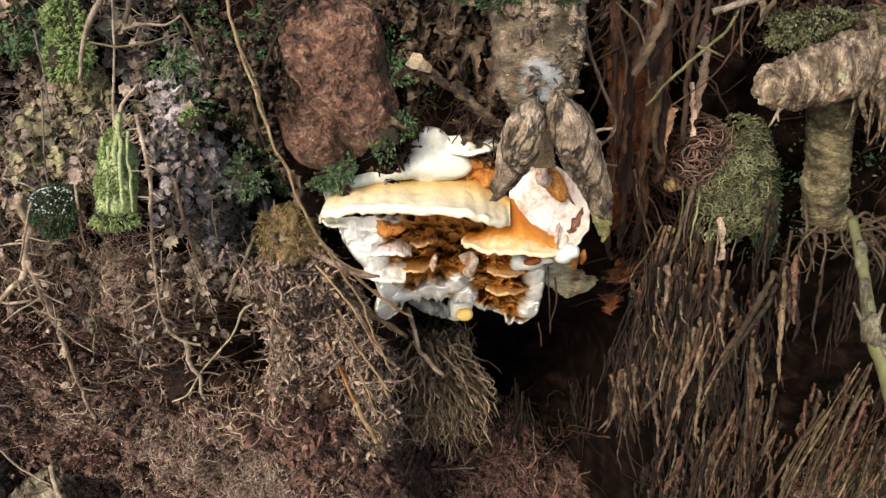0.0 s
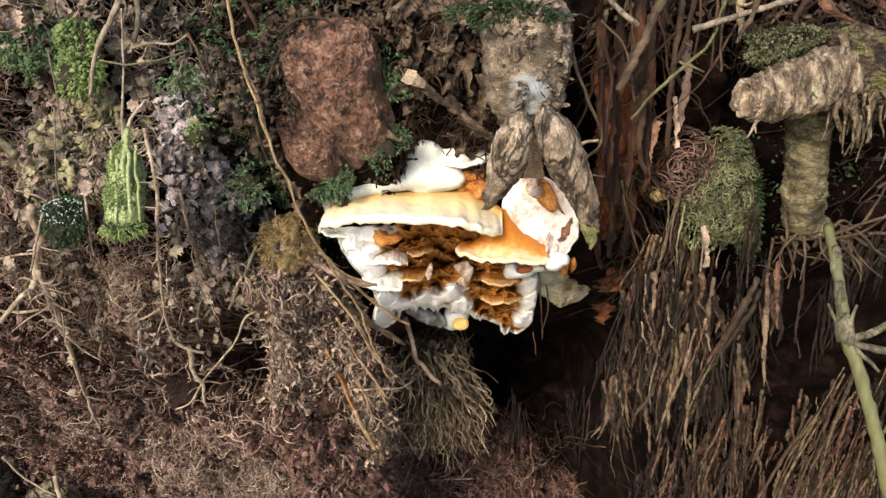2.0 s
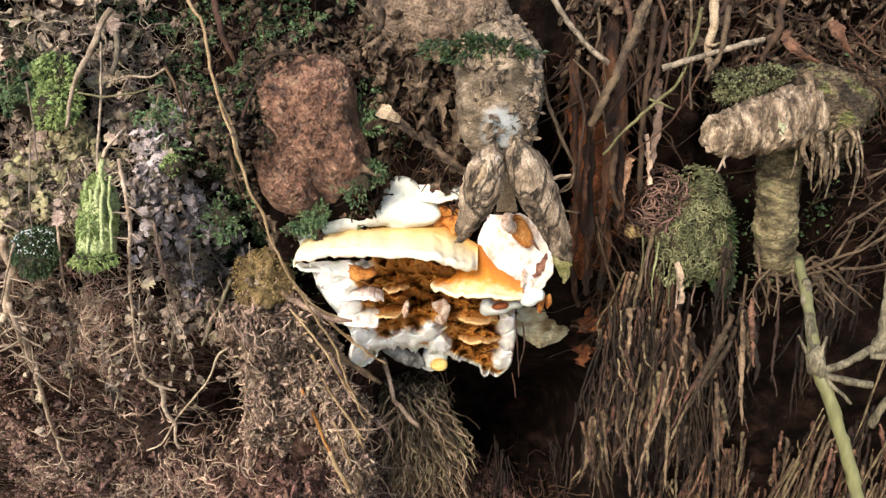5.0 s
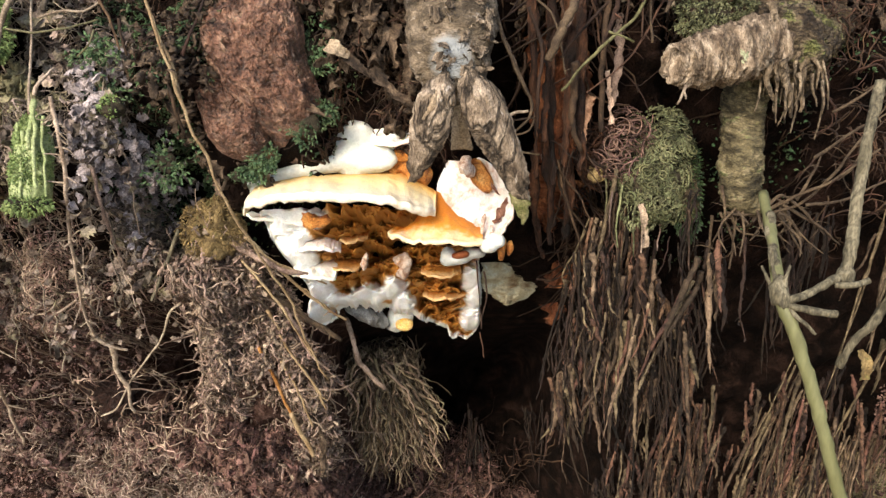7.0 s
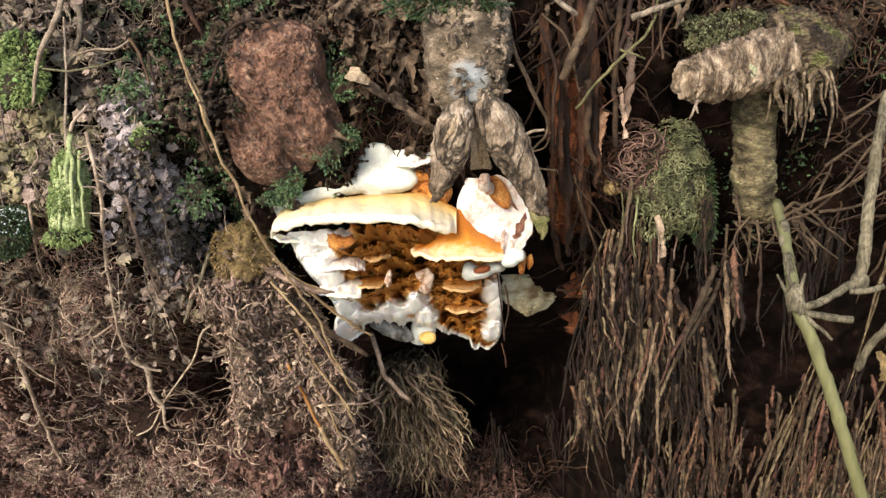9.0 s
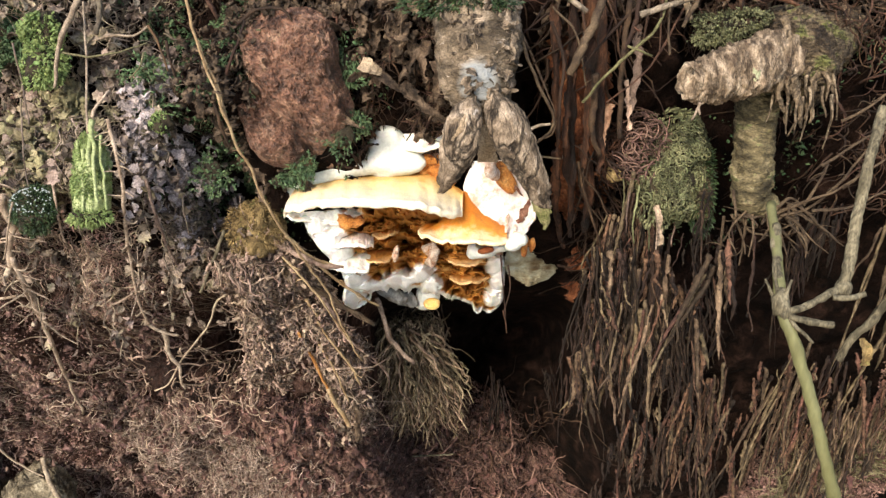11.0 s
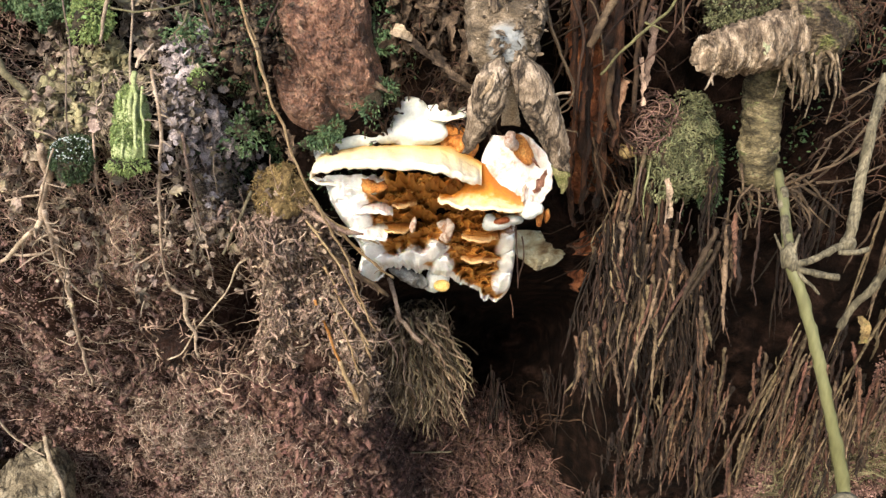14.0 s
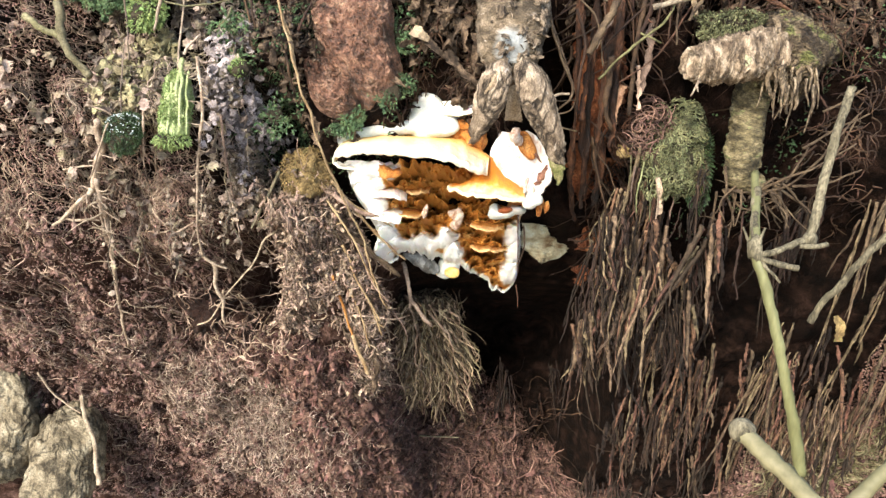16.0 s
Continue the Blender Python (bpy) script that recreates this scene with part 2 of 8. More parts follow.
        pr.inputs[1].default_value, pr.inputs[2].default_value = patch[1] * 0.55, -patch[1] * 0.1
        L.new(pm.outputs[0], pr.inputs[0])
        colour = mix("MIX", pr.outputs[0], colour, patch[2])
    if vary or hue:
        g = N.new("ShaderNodeNewGeometry")
        info = N.new("ShaderNodeObjectInfo")
        add = N.new("ShaderNodeMath")
        L.new(g.outputs["Random Per Island"], add.inputs[0])
        L.new(info.outputs["Random"], add.inputs[1])
        fr = N.new("ShaderNodeMath")
        fr.operation = "FRACT"
        L.new(add.outputs[0], fr.inputs[0])
        hsv = N.new("ShaderNodeHueSaturation")
        for sock, lo, hi in (("Value", 1 - vary, 1 + vary * 0.8), ("Hue", 0.5 - hue, 0.5 + hue)):
            mr = N.new("ShaderNodeMapRange")
            mr.inputs[3].default_value, mr.inputs[4].default_value = lo, hi
            L.new(fr.outputs[0], mr.inputs[0])
            L.new(mr.outputs[0], hsv.inputs[sock])
            if sock == "Value":
                q = N.new("ShaderNodeMath")
                q.operation = "MULTIPLY"
                q.inputs[1].default_value = 7.31
                L.new(fr.outputs[0], q.inputs[0])
                fr = N.new("ShaderNodeMath")
                fr.operation = "FRACT"
                L.new(q.outputs[0], fr.inputs[0])
        L.new(colour, hsv.inputs["Color"])
        colour = hsv.outputs[0]
    L.new(colour, bsdf.inputs["Base Color"])
    bsdf.inputs["Roughness"].default_value = rough
    bsdf.inputs["Specular IOR Level"].default_value = spec
    if sss:
        bsdf.inputs["Subsurface Weight"].default_value = sss
        bsdf.inputs["Subsurface Radius"].default_value = (1.0, 0.6, 0.35)
        bsdf.inputs["Subsurface Scale"].default_value = 0.003
    if bump:
        b = N.new("ShaderNodeBump")
        b.inputs["Strength"].default_value = bump
        b.inputs["Distance"].default_value = depth
        sm = N.new("ShaderNodeMath")
        L.new(big.outputs["Fac"], sm.inputs[0])
        L.new(small.outputs["Fac"], sm.inputs[1])
        height = sm.outputs[0]
        if crack:
            s2 = N.new("ShaderNodeMath")
            L.new(height, s2.inputs[0])
            L.new(crack, s2.inputs[1])
            height = s2.outputs[0]
        L.new(height, b.inputs["Height"])
        L.new(b.outputs[0], bsdf.inputs["Normal"])
    return m


# dark soil taken to near black: its colour carries the shade of the hollows
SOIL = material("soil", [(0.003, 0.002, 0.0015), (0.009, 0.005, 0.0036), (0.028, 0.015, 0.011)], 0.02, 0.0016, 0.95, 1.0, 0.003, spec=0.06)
RED_SOIL = material("red soil", [(0.025, 0.0125, 0.009), (0.065, 0.036, 0.028), (0.14, 0.085, 0.068)], 0.012, 0.0016, 0.95, 1.0, 0.004, spec=0.06)
FLOOR = material("forest floor litter", [(0.10, 0.065, 0.04), (0.22, 0.16, 0.10), (0.3, 0.23, 0.15)], 0.06, 0.008, 0.95, 0.8, 0.01)
CRUMB = material("soil crumbs", [(0.13, 0.071, 0.057), (0.36, 0.22, 0.183)], 0.012, 0.001, 0.95, 0.7, vary=0.5, hue=0.015)
CLOD = material("clods of soil", [(0.07, 0.039, 0.031), (0.19, 0.112, 0.092), (0.31, 0.2, 0.165)], 0.006, 0.001, 0.95, 1.0, 0.002, vary=0.5, hue=0.015)
RIDGE_CRUMB = material("red soil crumbs", [(0.055, 0.027, 0.021), (0.2, 0.11, 0.088)], 0.012, 0.001, 0.95, 0.7, vary=0.65, hue=0.015)
RED_CRUMB = material("dark red soil crumbs", [(0.04, 0.02, 0.015), (0.155, 0.083, 0.065)], 0.012, 0.001, 0.95, 0.7, vary=0.7, hue=0.015)
PALE_CRUMB = material("pale dry soil", [(0.13, 0.085, 0.066), (0.3, 0.21, 0.17)], 0.012, 0.001, 0.95, 0.7, vary=0.4, hue=0.015)
PALE_SCRAP = material("dry root scraps", [(0.26, 0.19, 0.145), (0.52, 0.41, 0.33)], 0.015, 0.001, 0.85, 0.4, vary=0.55, hue=0.015)
ROOTLET = material("fine roots", [(0.19, 0.125, 0.09), (0.46, 0.35, 0.265)], 0.015, 0.001, 0.85, 0.4, vary=0.65, hue=0.02)
PALE_ROOT = material("pale root bark", [(0.18, 0.13, 0.09), (0.43, 0.345, 0.26)], 0.008, 0.001, 0.8, 0.6, vary=0.25, hue=0.01)
CLUMP = material("matted root fibre", [(0.13, 0.087, 0.063), (0.38, 0.28, 0.215)], 0.012, 0.001, 0.9, 0.5, vary=0.65, hue=0.02)
LITTER = material("rotten leaf litter", [(0.085, 0.06, 0.044), (0.25, 0.195, 0.155), (0.22, 0.185, 0.11)], 0.014, 0.0015, 0.9, 0.8, vary=0.7, hue=0.02, grain=0.7)
MOSS = material("bright moss", [(0.09, 0.14, 0.04), (0.23, 0.30, 0.11)], 0.01, 0.001, 0.7, 0.4, vary=0.4, hue=0.02, grain=0.4)
DARK_MOSS = material("dark moss", [(0.035, 0.07, 0.032), (0.11, 0.17, 0.075)], 0.01, 0.001, 0.7, 0.4, vary=0.5, hue=0.03, grain=0.4)
STONE = material("red-brown stone", [(0.075, 0.036, 0.023), (0.23, 0.112, 0.072), (0.46, 0.28, 0.19)], 0.010, 0.0015, 0.42, 1.0, 0.004, grain=1.0, spec=0.5, spots=((0.4, 0.31, 0.2), 0.03, 0.63), cracks=(0.012, 0.5, (1.0, 1.0, 1.3)))
MOULD_AT = BANK @ Vector((0.0469, 0.362, 0.0784))
BARK = material("rotten bark", [(0.065, 0.048, 0.03), (0.18, 0.137, 0.092), (0.36, 0.28, 0.2)], 0.016, 0.0011, 0.9, 1.0, 0.0016, grain=0.8, stretch=(0.8, 0.8, 1.5), cracks=(0.005, 0.35, (0.8, 0.8, 1.3)), spots=((0.47, 0.4, 0.33), 0.006, 0.63), patch=(tuple(MOULD_AT), 0.0100, (0.30, 0.315, 0.31)))
FLAP = material("peeling bark", [(0.065, 0.046, 0.031), (0.22, 0.165, 0.115), (0.44, 0.35, 0.26)], 0.007, 0.0009, 0.9, 1.0, 0.0016, grain=0.8, stretch=(1, 1, 0.5), cracks=(0.006, 0.85, 0.35), spots=((0.55, 0.48, 0.41), 0.004, 0.64))
BARK_STONE = material("brown bark", [(0.05, 0.033, 0.021), (0.16, 0.11, 0.075), (0.29, 0.21, 0.15)], 0.014, 0.0015, 0.85, 1.0, 0.003, cracks=(0.010, 0.4, 1.2))
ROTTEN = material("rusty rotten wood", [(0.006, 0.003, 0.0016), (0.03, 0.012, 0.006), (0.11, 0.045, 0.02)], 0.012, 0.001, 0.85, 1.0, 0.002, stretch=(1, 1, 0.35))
# rust-brown wood, its colour raised for light bounced off the orange fungus
RUST_GLOW_WOOD = material("rust-brown rotten wood", [(0.06, 0.02, 0.009), (0.21, 0.068, 0.027), (0.42, 0.17, 0.075)], 0.014, 0.001, 0.8, 1.0, 0.002, stretch=(1, 1, 0.5))
SPLINTER = material("rust-stained splinters", [(0.16, 0.075, 0.04), (0.45, 0.27, 0.17)], 0.006, 0.001, 0.85, 0.7, vary=0.3)
PALE_STONE = material("pale weathered stone", [(0.07, 0.055, 0.034), (0.2, 0.165, 0.11), (0.32, 0.28, 0.2)], 0.02, 0.0018, 0.9, 0.9, 0.002, cracks=(0.012, 0.7, 0.7))
MOSSY = material("mossy bark", [(0.1, 0.11, 0.03), (0.25, 0.22, 0.11)], 0.006, 0.001, 0.9, 0.6)
MOSSY_BARK = material("moss-tinted bark", [(0.03, 0.02, 0.012), (0.1, 0.072, 0.042), (0.21, 0.165, 0.1)], 0.012, 0.0012, 0.9, 1.0, 0.0018, cracks=(0.003, 0.6, 2.5), spots=((0.12, 0.125, 0.04), 0.012, 0.56))
BROKEN = material("weathered broken wood", [(0.09, 0.06, 0.038), (0.27, 0.2, 0.135), (0.55, 0.44, 0.32)], 0.010, 0.001, 0.85, 1.0, 0.0016, stretch=(1.6, 0.8, 0.8), cracks=(0.006, 0.5, (2.4, 0.6, 0.6)))
RINGED = material("wrinkled tan bark", [(0.035, 0.028, 0.014), (0.12, 0.098, 0.05), (0.25, 0.2, 0.12)], 0.012, 0.0012, 0.85, 0.8, 0.0012, stretch=(0.8, 0.8, 1.6), cracks=(0.006, 0.5, (0.6, 0.6, 2.2)), spots=((0.14, 0.15, 0.06), 0.012, 0.58))
LIME = material("pale green rib", [(0.2, 0.25, 0.1), (0.32, 0.36, 0.18)], 0.008, 0.001, 0.7, 0.3)
HUMUS = material("dark humus", [(0.012, 0.01, 0.006), (0.045, 0.035, 0.02)], 0.008, 0.001, 0.95, 0.9)
LICHEN = material("pale lichen", [(0.15, 0.165, 0.09), (0.31, 0.32, 0.2)], 0.006, 0.001, 0.9, 0.5, vary=0.35)
OLIVE = material("olive moss", [(0.13, 0.115, 0.055), (0.31, 0.275, 0.165)], 0.01, 0.001, 0.85, 0.5, vary=0.5, hue=0.02)
BALL_MOSS = material("grey-green moss", [(0.045, 0.05, 0.02), (0.2, 0.205, 0.105)], 0.012, 0.001, 0.85, 0.5, vary=0.65, hue=0.025)
WET_MOSS = material("wet dark moss", [(0.012, 0.03, 0.012), (0.05, 0.085, 0.03)], 0.006, 0.001, 0.45, 0.4, vary=0.5, hue=0.03)
DEW = material("dew", [(0.3, 0.35, 0.34), (0.45, 0.5, 0.5)], 0.002, 0.001, 0.1, 0.0)
STUB = material("lichen-grown branch bark", [(0.09, 0.065, 0.04), (0.19, 0.14, 0.09), (0.32, 0.25, 0.17)], 0.01, 0.0012, 0.9, 0.9, 0.0016, cracks=(0.004, 0.7, 0.5))
FERN = material("tree fern roots", [(0.007, 0.004, 0.0026), (0.045, 0.027, 0.018)], 0.008, 0.001, 0.8, 0.9, vary=0.65, hue=0.02)
STEM = material("green stem", [(0.11, 0.11, 0.048), (0.16, 0.16, 0.078)], 0.02, 0.003, 0.5, 0.2, 0.0004, stretch=(1, 1, 0.2), grain=0.3)
DRY = material("dry grey twig", [(0.07, 0.06, 0.036), (0.19, 0.165, 0.108)], 0.008, 0.001, 0.8, 0.7, vary=0.15, stretch=(1, 1, 0.25), grain=0.8, cracks=(0.004, 0.5, 0.3))
DRY_STICK = material("pale dry stick", [(0.13, 0.1, 0.07), (0.33, 0.27, 0.2)], 0.008, 0.001, 0.8, 0.7, vary=0.2, stretch=(0.4, 1, 0.6), cracks=(0.004, 0.5, 0.5))
STRAW = material("straw", [(0.22, 0.14, 0.07), (0.42, 0.31, 0.18)], 0.015, 0.001, 0.7, 0.4, vary=0.15)
GREEN_ROOT = material("greenish root", [(0.05, 0.048, 0.018), (0.14, 0.13, 0.058)], 0.01, 0.001, 0.7, 0.5, vary=0.2)
STRAW_ROOT = material("straw-brown root", [(0.035, 0.022, 0.013), (0.12, 0.083, 0.049)], 0.008, 0.001, 0.8, 0.7, vary=0.25)
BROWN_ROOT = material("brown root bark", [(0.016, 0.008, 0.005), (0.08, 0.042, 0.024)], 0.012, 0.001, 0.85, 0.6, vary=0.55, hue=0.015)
RED_ROOTLET = material("fine reddish roots", [(0.075, 0.039, 0.03), (0.25, 0.15, 0.118)], 0.015, 0.001, 0.85, 0.4, vary=0.65, hue=0.015)
FLAKE = material("bark flakes", [(0.02, 0.013, 0.008), (0.075, 0.05, 0.032), (0.17, 0.12, 0.08)], 0.008, 0.001, 0.9, 0.8, vary=0.5)
PALE_FLAKE = material("pale bark flake", [(0.26, 0.19, 0.12), (0.36, 0.28, 0.19)], 0.01, 0.001, 0.9, 0.6)
GREY_LITTER = material("lilac-grey leaf crumbs", [(0.21, 0.175, 0.165), (0.43, 0.37, 0.365)], 0.01, 0.001, 0.9, 0.6, vary=0.5)
TAN_FERN = material("tan fern roots", [(0.05, 0.035, 0.021), (0.235, 0.168, 0.102)], 0.008, 0.001, 0.8, 0.9, vary=0.5, hue=0.015)
STEM2 = material("pale cut stem", [(0.11, 0.1, 0.05), (0.18, 0.16, 0.09)], 0.02, 0.003, 0.6, 0.2, 0.0004, grain=0.25)
OLIVE_LUMP = material("yellow-brown moss", [(0.09, 0.06, 0.025), (0.25, 0.175, 0.075)], 0.006, 0.001, 0.9, 0.8, vary=0.5, spots=((0.13, 0.14, 0.045), 0.01, 0.6))
CLAY = material("damp red clay", [(0.010, 0.004, 0.0025), (0.04, 0.015, 0.009)], 0.006, 0.0012, 0.55, 1.0, 0.003)
BROOM = material("olive-brown root fibre", [(0.08, 0.055, 0.032), (0.42, 0.315, 0.205)], 0.012, 0.001, 0.9, 0.5, vary=0.6, hue=0.02)
RUST_LEAF = material("dead leaf", [(0.06, 0.025, 0.013), (0.17, 0.08, 0.044)], 0.006, 0.001, 0.7, 0.8, cracks=(0.006, 0.4, 1.0))
ORANGE = material("orange dry stalk", [(0.30, 0.12, 0.03), (0.42, 0.22, 0.08)], 0.01, 0.001, 0.7, 0.4)
CAP = material("fungus cap", [(0.74, 0.64, 0.5), (1, 1, 1)], 0.006, 0.001, 0.55, 0.4, 0.001, sss=0.2, grain=0.25, band=[(0.8, 0.75, 0.62), (0.82, 0.69, 0.42), (0.77, 0.52, 0.19), (0.58, 0.26, 0.05)])
FLESH = material("white fungus flesh", [(0.50, 0.53, 0.49), (0.68, 0.69, 0.64)], 0.010, 0.0016, 0.6, 0.35, 0.001, sss=0.2, grain=0.2)
DEEP_CAP = material("orange fungus cap", [(0.8, 0.75, 0.7), (1, 1, 1)], 0.006, 0.001, 0.5, 0.35, 0.001, sss=0.15, grain=0.25, band=[(0.78, 0.62, 0.4), (0.66, 0.27, 0.045), (0.6, 0.2, 0.025), (0.5, 0.16, 0.02)])
WHITE_CAP = material("white fungus cap", [(0.85, 0.83, 0.8), (1, 1, 1)], 0.01, 0.0012, 0.55, 0.25, 0.0008, sss=0.3, grain=0.12, band=[(0.85, 0.83, 0.76), (0.84, 0.82, 0.76), (0.8, 0.78, 0.7), (0.75, 0.66, 0.5)])
LILAC_CAP = material("lilac-white fungus cap", [(0.85, 0.83, 0.8), (1, 1, 1)], 0.01, 0.0012, 0.55, 0.25, 0.0008, sss=0.3, grain=0.12, band=[(0.8, 0.74, 0.7), (0.75, 0.66, 0.62), (0.7, 0.6, 0.55), (0.5, 0.3, 0.2)])
BROWN_CAP = material("orange-brown ledge", [(0.8, 0.75, 0.7), (1, 1, 1)], 0.006, 0.001, 0.55, 0.4, 0.001, sss=0.15, grain=0.4, band=[(0.66, 0.42, 0.2), (0.5, 0.22, 0.05), (0.4, 0.15, 0.03), (0.34, 0.12, 0.02)])
NUB = material("stained nub", [(0.3, 0.16, 0.1), (0.5, 0.38, 0.3), (0.6, 0.54, 0.47)], 0.005, 0.0008, 0.6, 0.5, sss=0.1)
RUSTY = material("orange pore layer", [(0.16, 0.045, 0.008), (0.5, 0.19, 0.04), (0.6, 0.3, 0.09)], 0.007, 0.0009, 0.6, 0.9, 0.0015, sss=0.15)
BROWN_STAIN = material("brown stain", [(0.1, 0.035, 0.02), (0.28, 0.14, 0.09)], 0.005, 0.0008, 0.8, 0.7)
CREAM = material("dull cream fungus", [(0.15, 0.1, 0.05), (0.36, 0.33, 0.22), (0.48, 0.49, 0.39)], 0.018, 0.0014, 0.7, 0.5, 0.001, grain=0.3)
STAINED = material("stained fungus flesh", [(0.76, 0.74, 0.7), (0.74, 0.69, 0.64), (0.5, 0.33, 0.24)], 0.012, 0.0012, 0.55, 0.5, 0.001, sss=0.2, grain=0.3, cracks=(0.012, 0.2, 0.3))
# white flesh made grey: the shade below the rim is in the colour
SHADE_FLESH = material("fungus flesh greyed for shade", [(0.12, 0.12, 0.11), (0.3, 0.3, 0.29)], 0.008, 0.001, 0.6, 0.4)
YELLOW = material("yellow fungus tip", [(0.8, 0.42, 0.08), (0.8, 0.6, 0.25)], 0.006, 0.001, 0.5, 0.2, sss=0.2)
RUST = material("rusty pores", [(0.22, 0.05, 0.015), (0.42, 0.13, 0.04)], 0.005, 0.0008, 0.6, 0.6, sss=0.1)
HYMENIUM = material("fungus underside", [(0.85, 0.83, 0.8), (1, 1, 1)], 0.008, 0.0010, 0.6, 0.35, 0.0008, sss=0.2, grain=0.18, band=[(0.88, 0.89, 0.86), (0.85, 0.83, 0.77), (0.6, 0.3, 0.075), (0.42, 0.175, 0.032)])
RED_FERN = material("reddish fern roots", [(0.03, 0.015, 0.009), (0.19, 0.1, 0.064)], 0.008, 0.001, 0.8, 0.9, vary=0.5, hue=0.015)
PORES = material("brown pores", [(0.17, 0.06, 0.01), (0.4, 0.17, 0.03), (0.52, 0.27, 0.08)], 0.007, 0.0009, 0.6, 0.9, 0.0015, sss=0.15)


# ---- the bank ----
def hollow(p, x, z, rx, rz, d):
    return d * np.exp(-(((p[..., 0] - x) / rx) ** 2 + ((p[..., 2] - z) / rz) ** 2))


def slope_y(z):
    """The smooth slope of the bank: upright above, undercut below."""
    return 0.42 + 0.05 * np.log1p(np.exp(np.clip((0.03 - z) * 1.2 / 0.05, -50, 50)))


def ramp(v, a, b):
    """Eases from 0 at a to 1 at b."""
    t = np.clip((v - a) / (b - a), 0, 1)
    return t * t * (3 - 2 * t)


def base_y(x, z):
    """The slope with the deep recess below the fungus, and the soil of the low end, which lies further back."""
    x, z = np.asarray(x, float), np.asarray(z, float)
    y = slope_y(z) + 0.045 * ramp(x, -0.13, -0.22) * ramp(z, -0.07, -0.14)
    back = np.interp(z, [-0.75, -0.40, -0.27, -0.19, -0.12, -0.07, 0.0], [1.12, 0.97, 0.925, 0.905, 0.85, 0.74, 0.55])
    inside = ramp(x + 0.15 * (z + 0.15), -0.052, -0.022) * ramp(x, 0.205, 0.15) * ramp(z, -0.035, -0.085)
    return y + (np.maximum(back, y) - y) * inside
def bank_y(x, z, rough=True):
    """How far into the bank its face lies."""
    x, z = np.asarray(x, float), np.asarray(z, float)
    p = np.stack([x, 0 * x, z], -1)
    y = base_y(x, z)
    y = y + hollow(p, 0.105, -0.125, 0.055, 0.045, 0.16)   # the black hole below the fungus
    y = y + hollow(p, -0.19, -0.08, 0.065, 0.028, 0.055)    # the shade under the overhang
    y = y - hollow(p, -0.085, -0.215, 0.035, 0.06, 0.03)   # a ridge of red soil below the clump
    y = y - hollow(p, 0.062, -0.235, 0.042, 0.05, 0.03)      # a mound of soil in the recess
    y = y + hollow(p, 0.035, -0.035, 0.085, 0.055, 0.17)      # behind the fungus
    y = y + hollow(p, -0.118, 0.03, 0.022, 0.035, 0.10)     # dark gap beside the root clump
    y = y + hollow(p, -0.137, -0.045, 0.018, 0.05, 0.06)
    y = y + hollow(p, 0.205, 0.03, 0.022, 0.09, 0.12)     # dark slot beside the branch stub
    y = y + hollow(p, 0.12, 0.08, 0.045, 0.06, 0.14)      # shaded gap above the moss ball
    y = y + hollow(p, 0.19, -0.07, 0.08, 0.08, 0.12)      # behind the hanging fern roots
    y = y + hollow(p, 0.30, -0.02, 0.09, 0.08, 0.10)
    y = y + hollow(p, -0.155, -0.075, 0.028, 0.035, 0.10)
    y = y - hollow(p, -0.09, -0.07, 0.05, 0.08, 0.018)     # the root clump stands proud
    if rough:
        y = y + 0.026 * fbm(p, 0.05, 4, 0.6) + 0.010 * fbm(p + 5, 0.014, 3, 0.6)
    return y


def on_bank(x, z, off=0.0):
    return np.stack([x, bank_y(x, z) - off, z], -1)


gx = np.concatenate([-0.75 - np.linspace(1, 0, 30)[:-1] ** 2 * 4, np.linspace(-0.75, 0.75, 380), 0.75 + np.linspace(0, 1, 30)[1:] ** 2 * 4])
gz = np.concatenate([[-0.75, -0.6], np.linspace(-0.46, 0.32, 260), [0.36, 0.4, 0.45, 0.5, 0.62, 0.75]])
GX, GZ = np.meshgrid(gx, gz)
top = np.clip((GZ - 0.24) / 0.08, 0, 1)
GY = bank_y(GX, GZ) + 0.3 * top ** 2 + 3.0 * np.clip(GZ - 0.34, 0, 1)
GY = GY + 3.0 * np.clip(np.abs(GX) - 4.0, 0, 1)         # the far ends turn back into the hill
nz, nx = GX.shape
v = np.stack([GX, GY, GZ], -1).reshape(-1, 3)
a = (np.arange(nz - 1)[:, None] * nx + np.arange(nx - 1)[None]).reshape(-1)
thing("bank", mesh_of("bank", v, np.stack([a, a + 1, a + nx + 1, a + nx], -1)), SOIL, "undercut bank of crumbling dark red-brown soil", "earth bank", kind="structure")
# red soil low on the one side of the bank; elsewhere soil blackened to stand for shade
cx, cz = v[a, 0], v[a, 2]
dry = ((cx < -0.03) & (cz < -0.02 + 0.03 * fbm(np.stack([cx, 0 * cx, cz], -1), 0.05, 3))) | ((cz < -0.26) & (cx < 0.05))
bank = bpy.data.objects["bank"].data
bank.materials.append(RED_SOIL)
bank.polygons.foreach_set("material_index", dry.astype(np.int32))
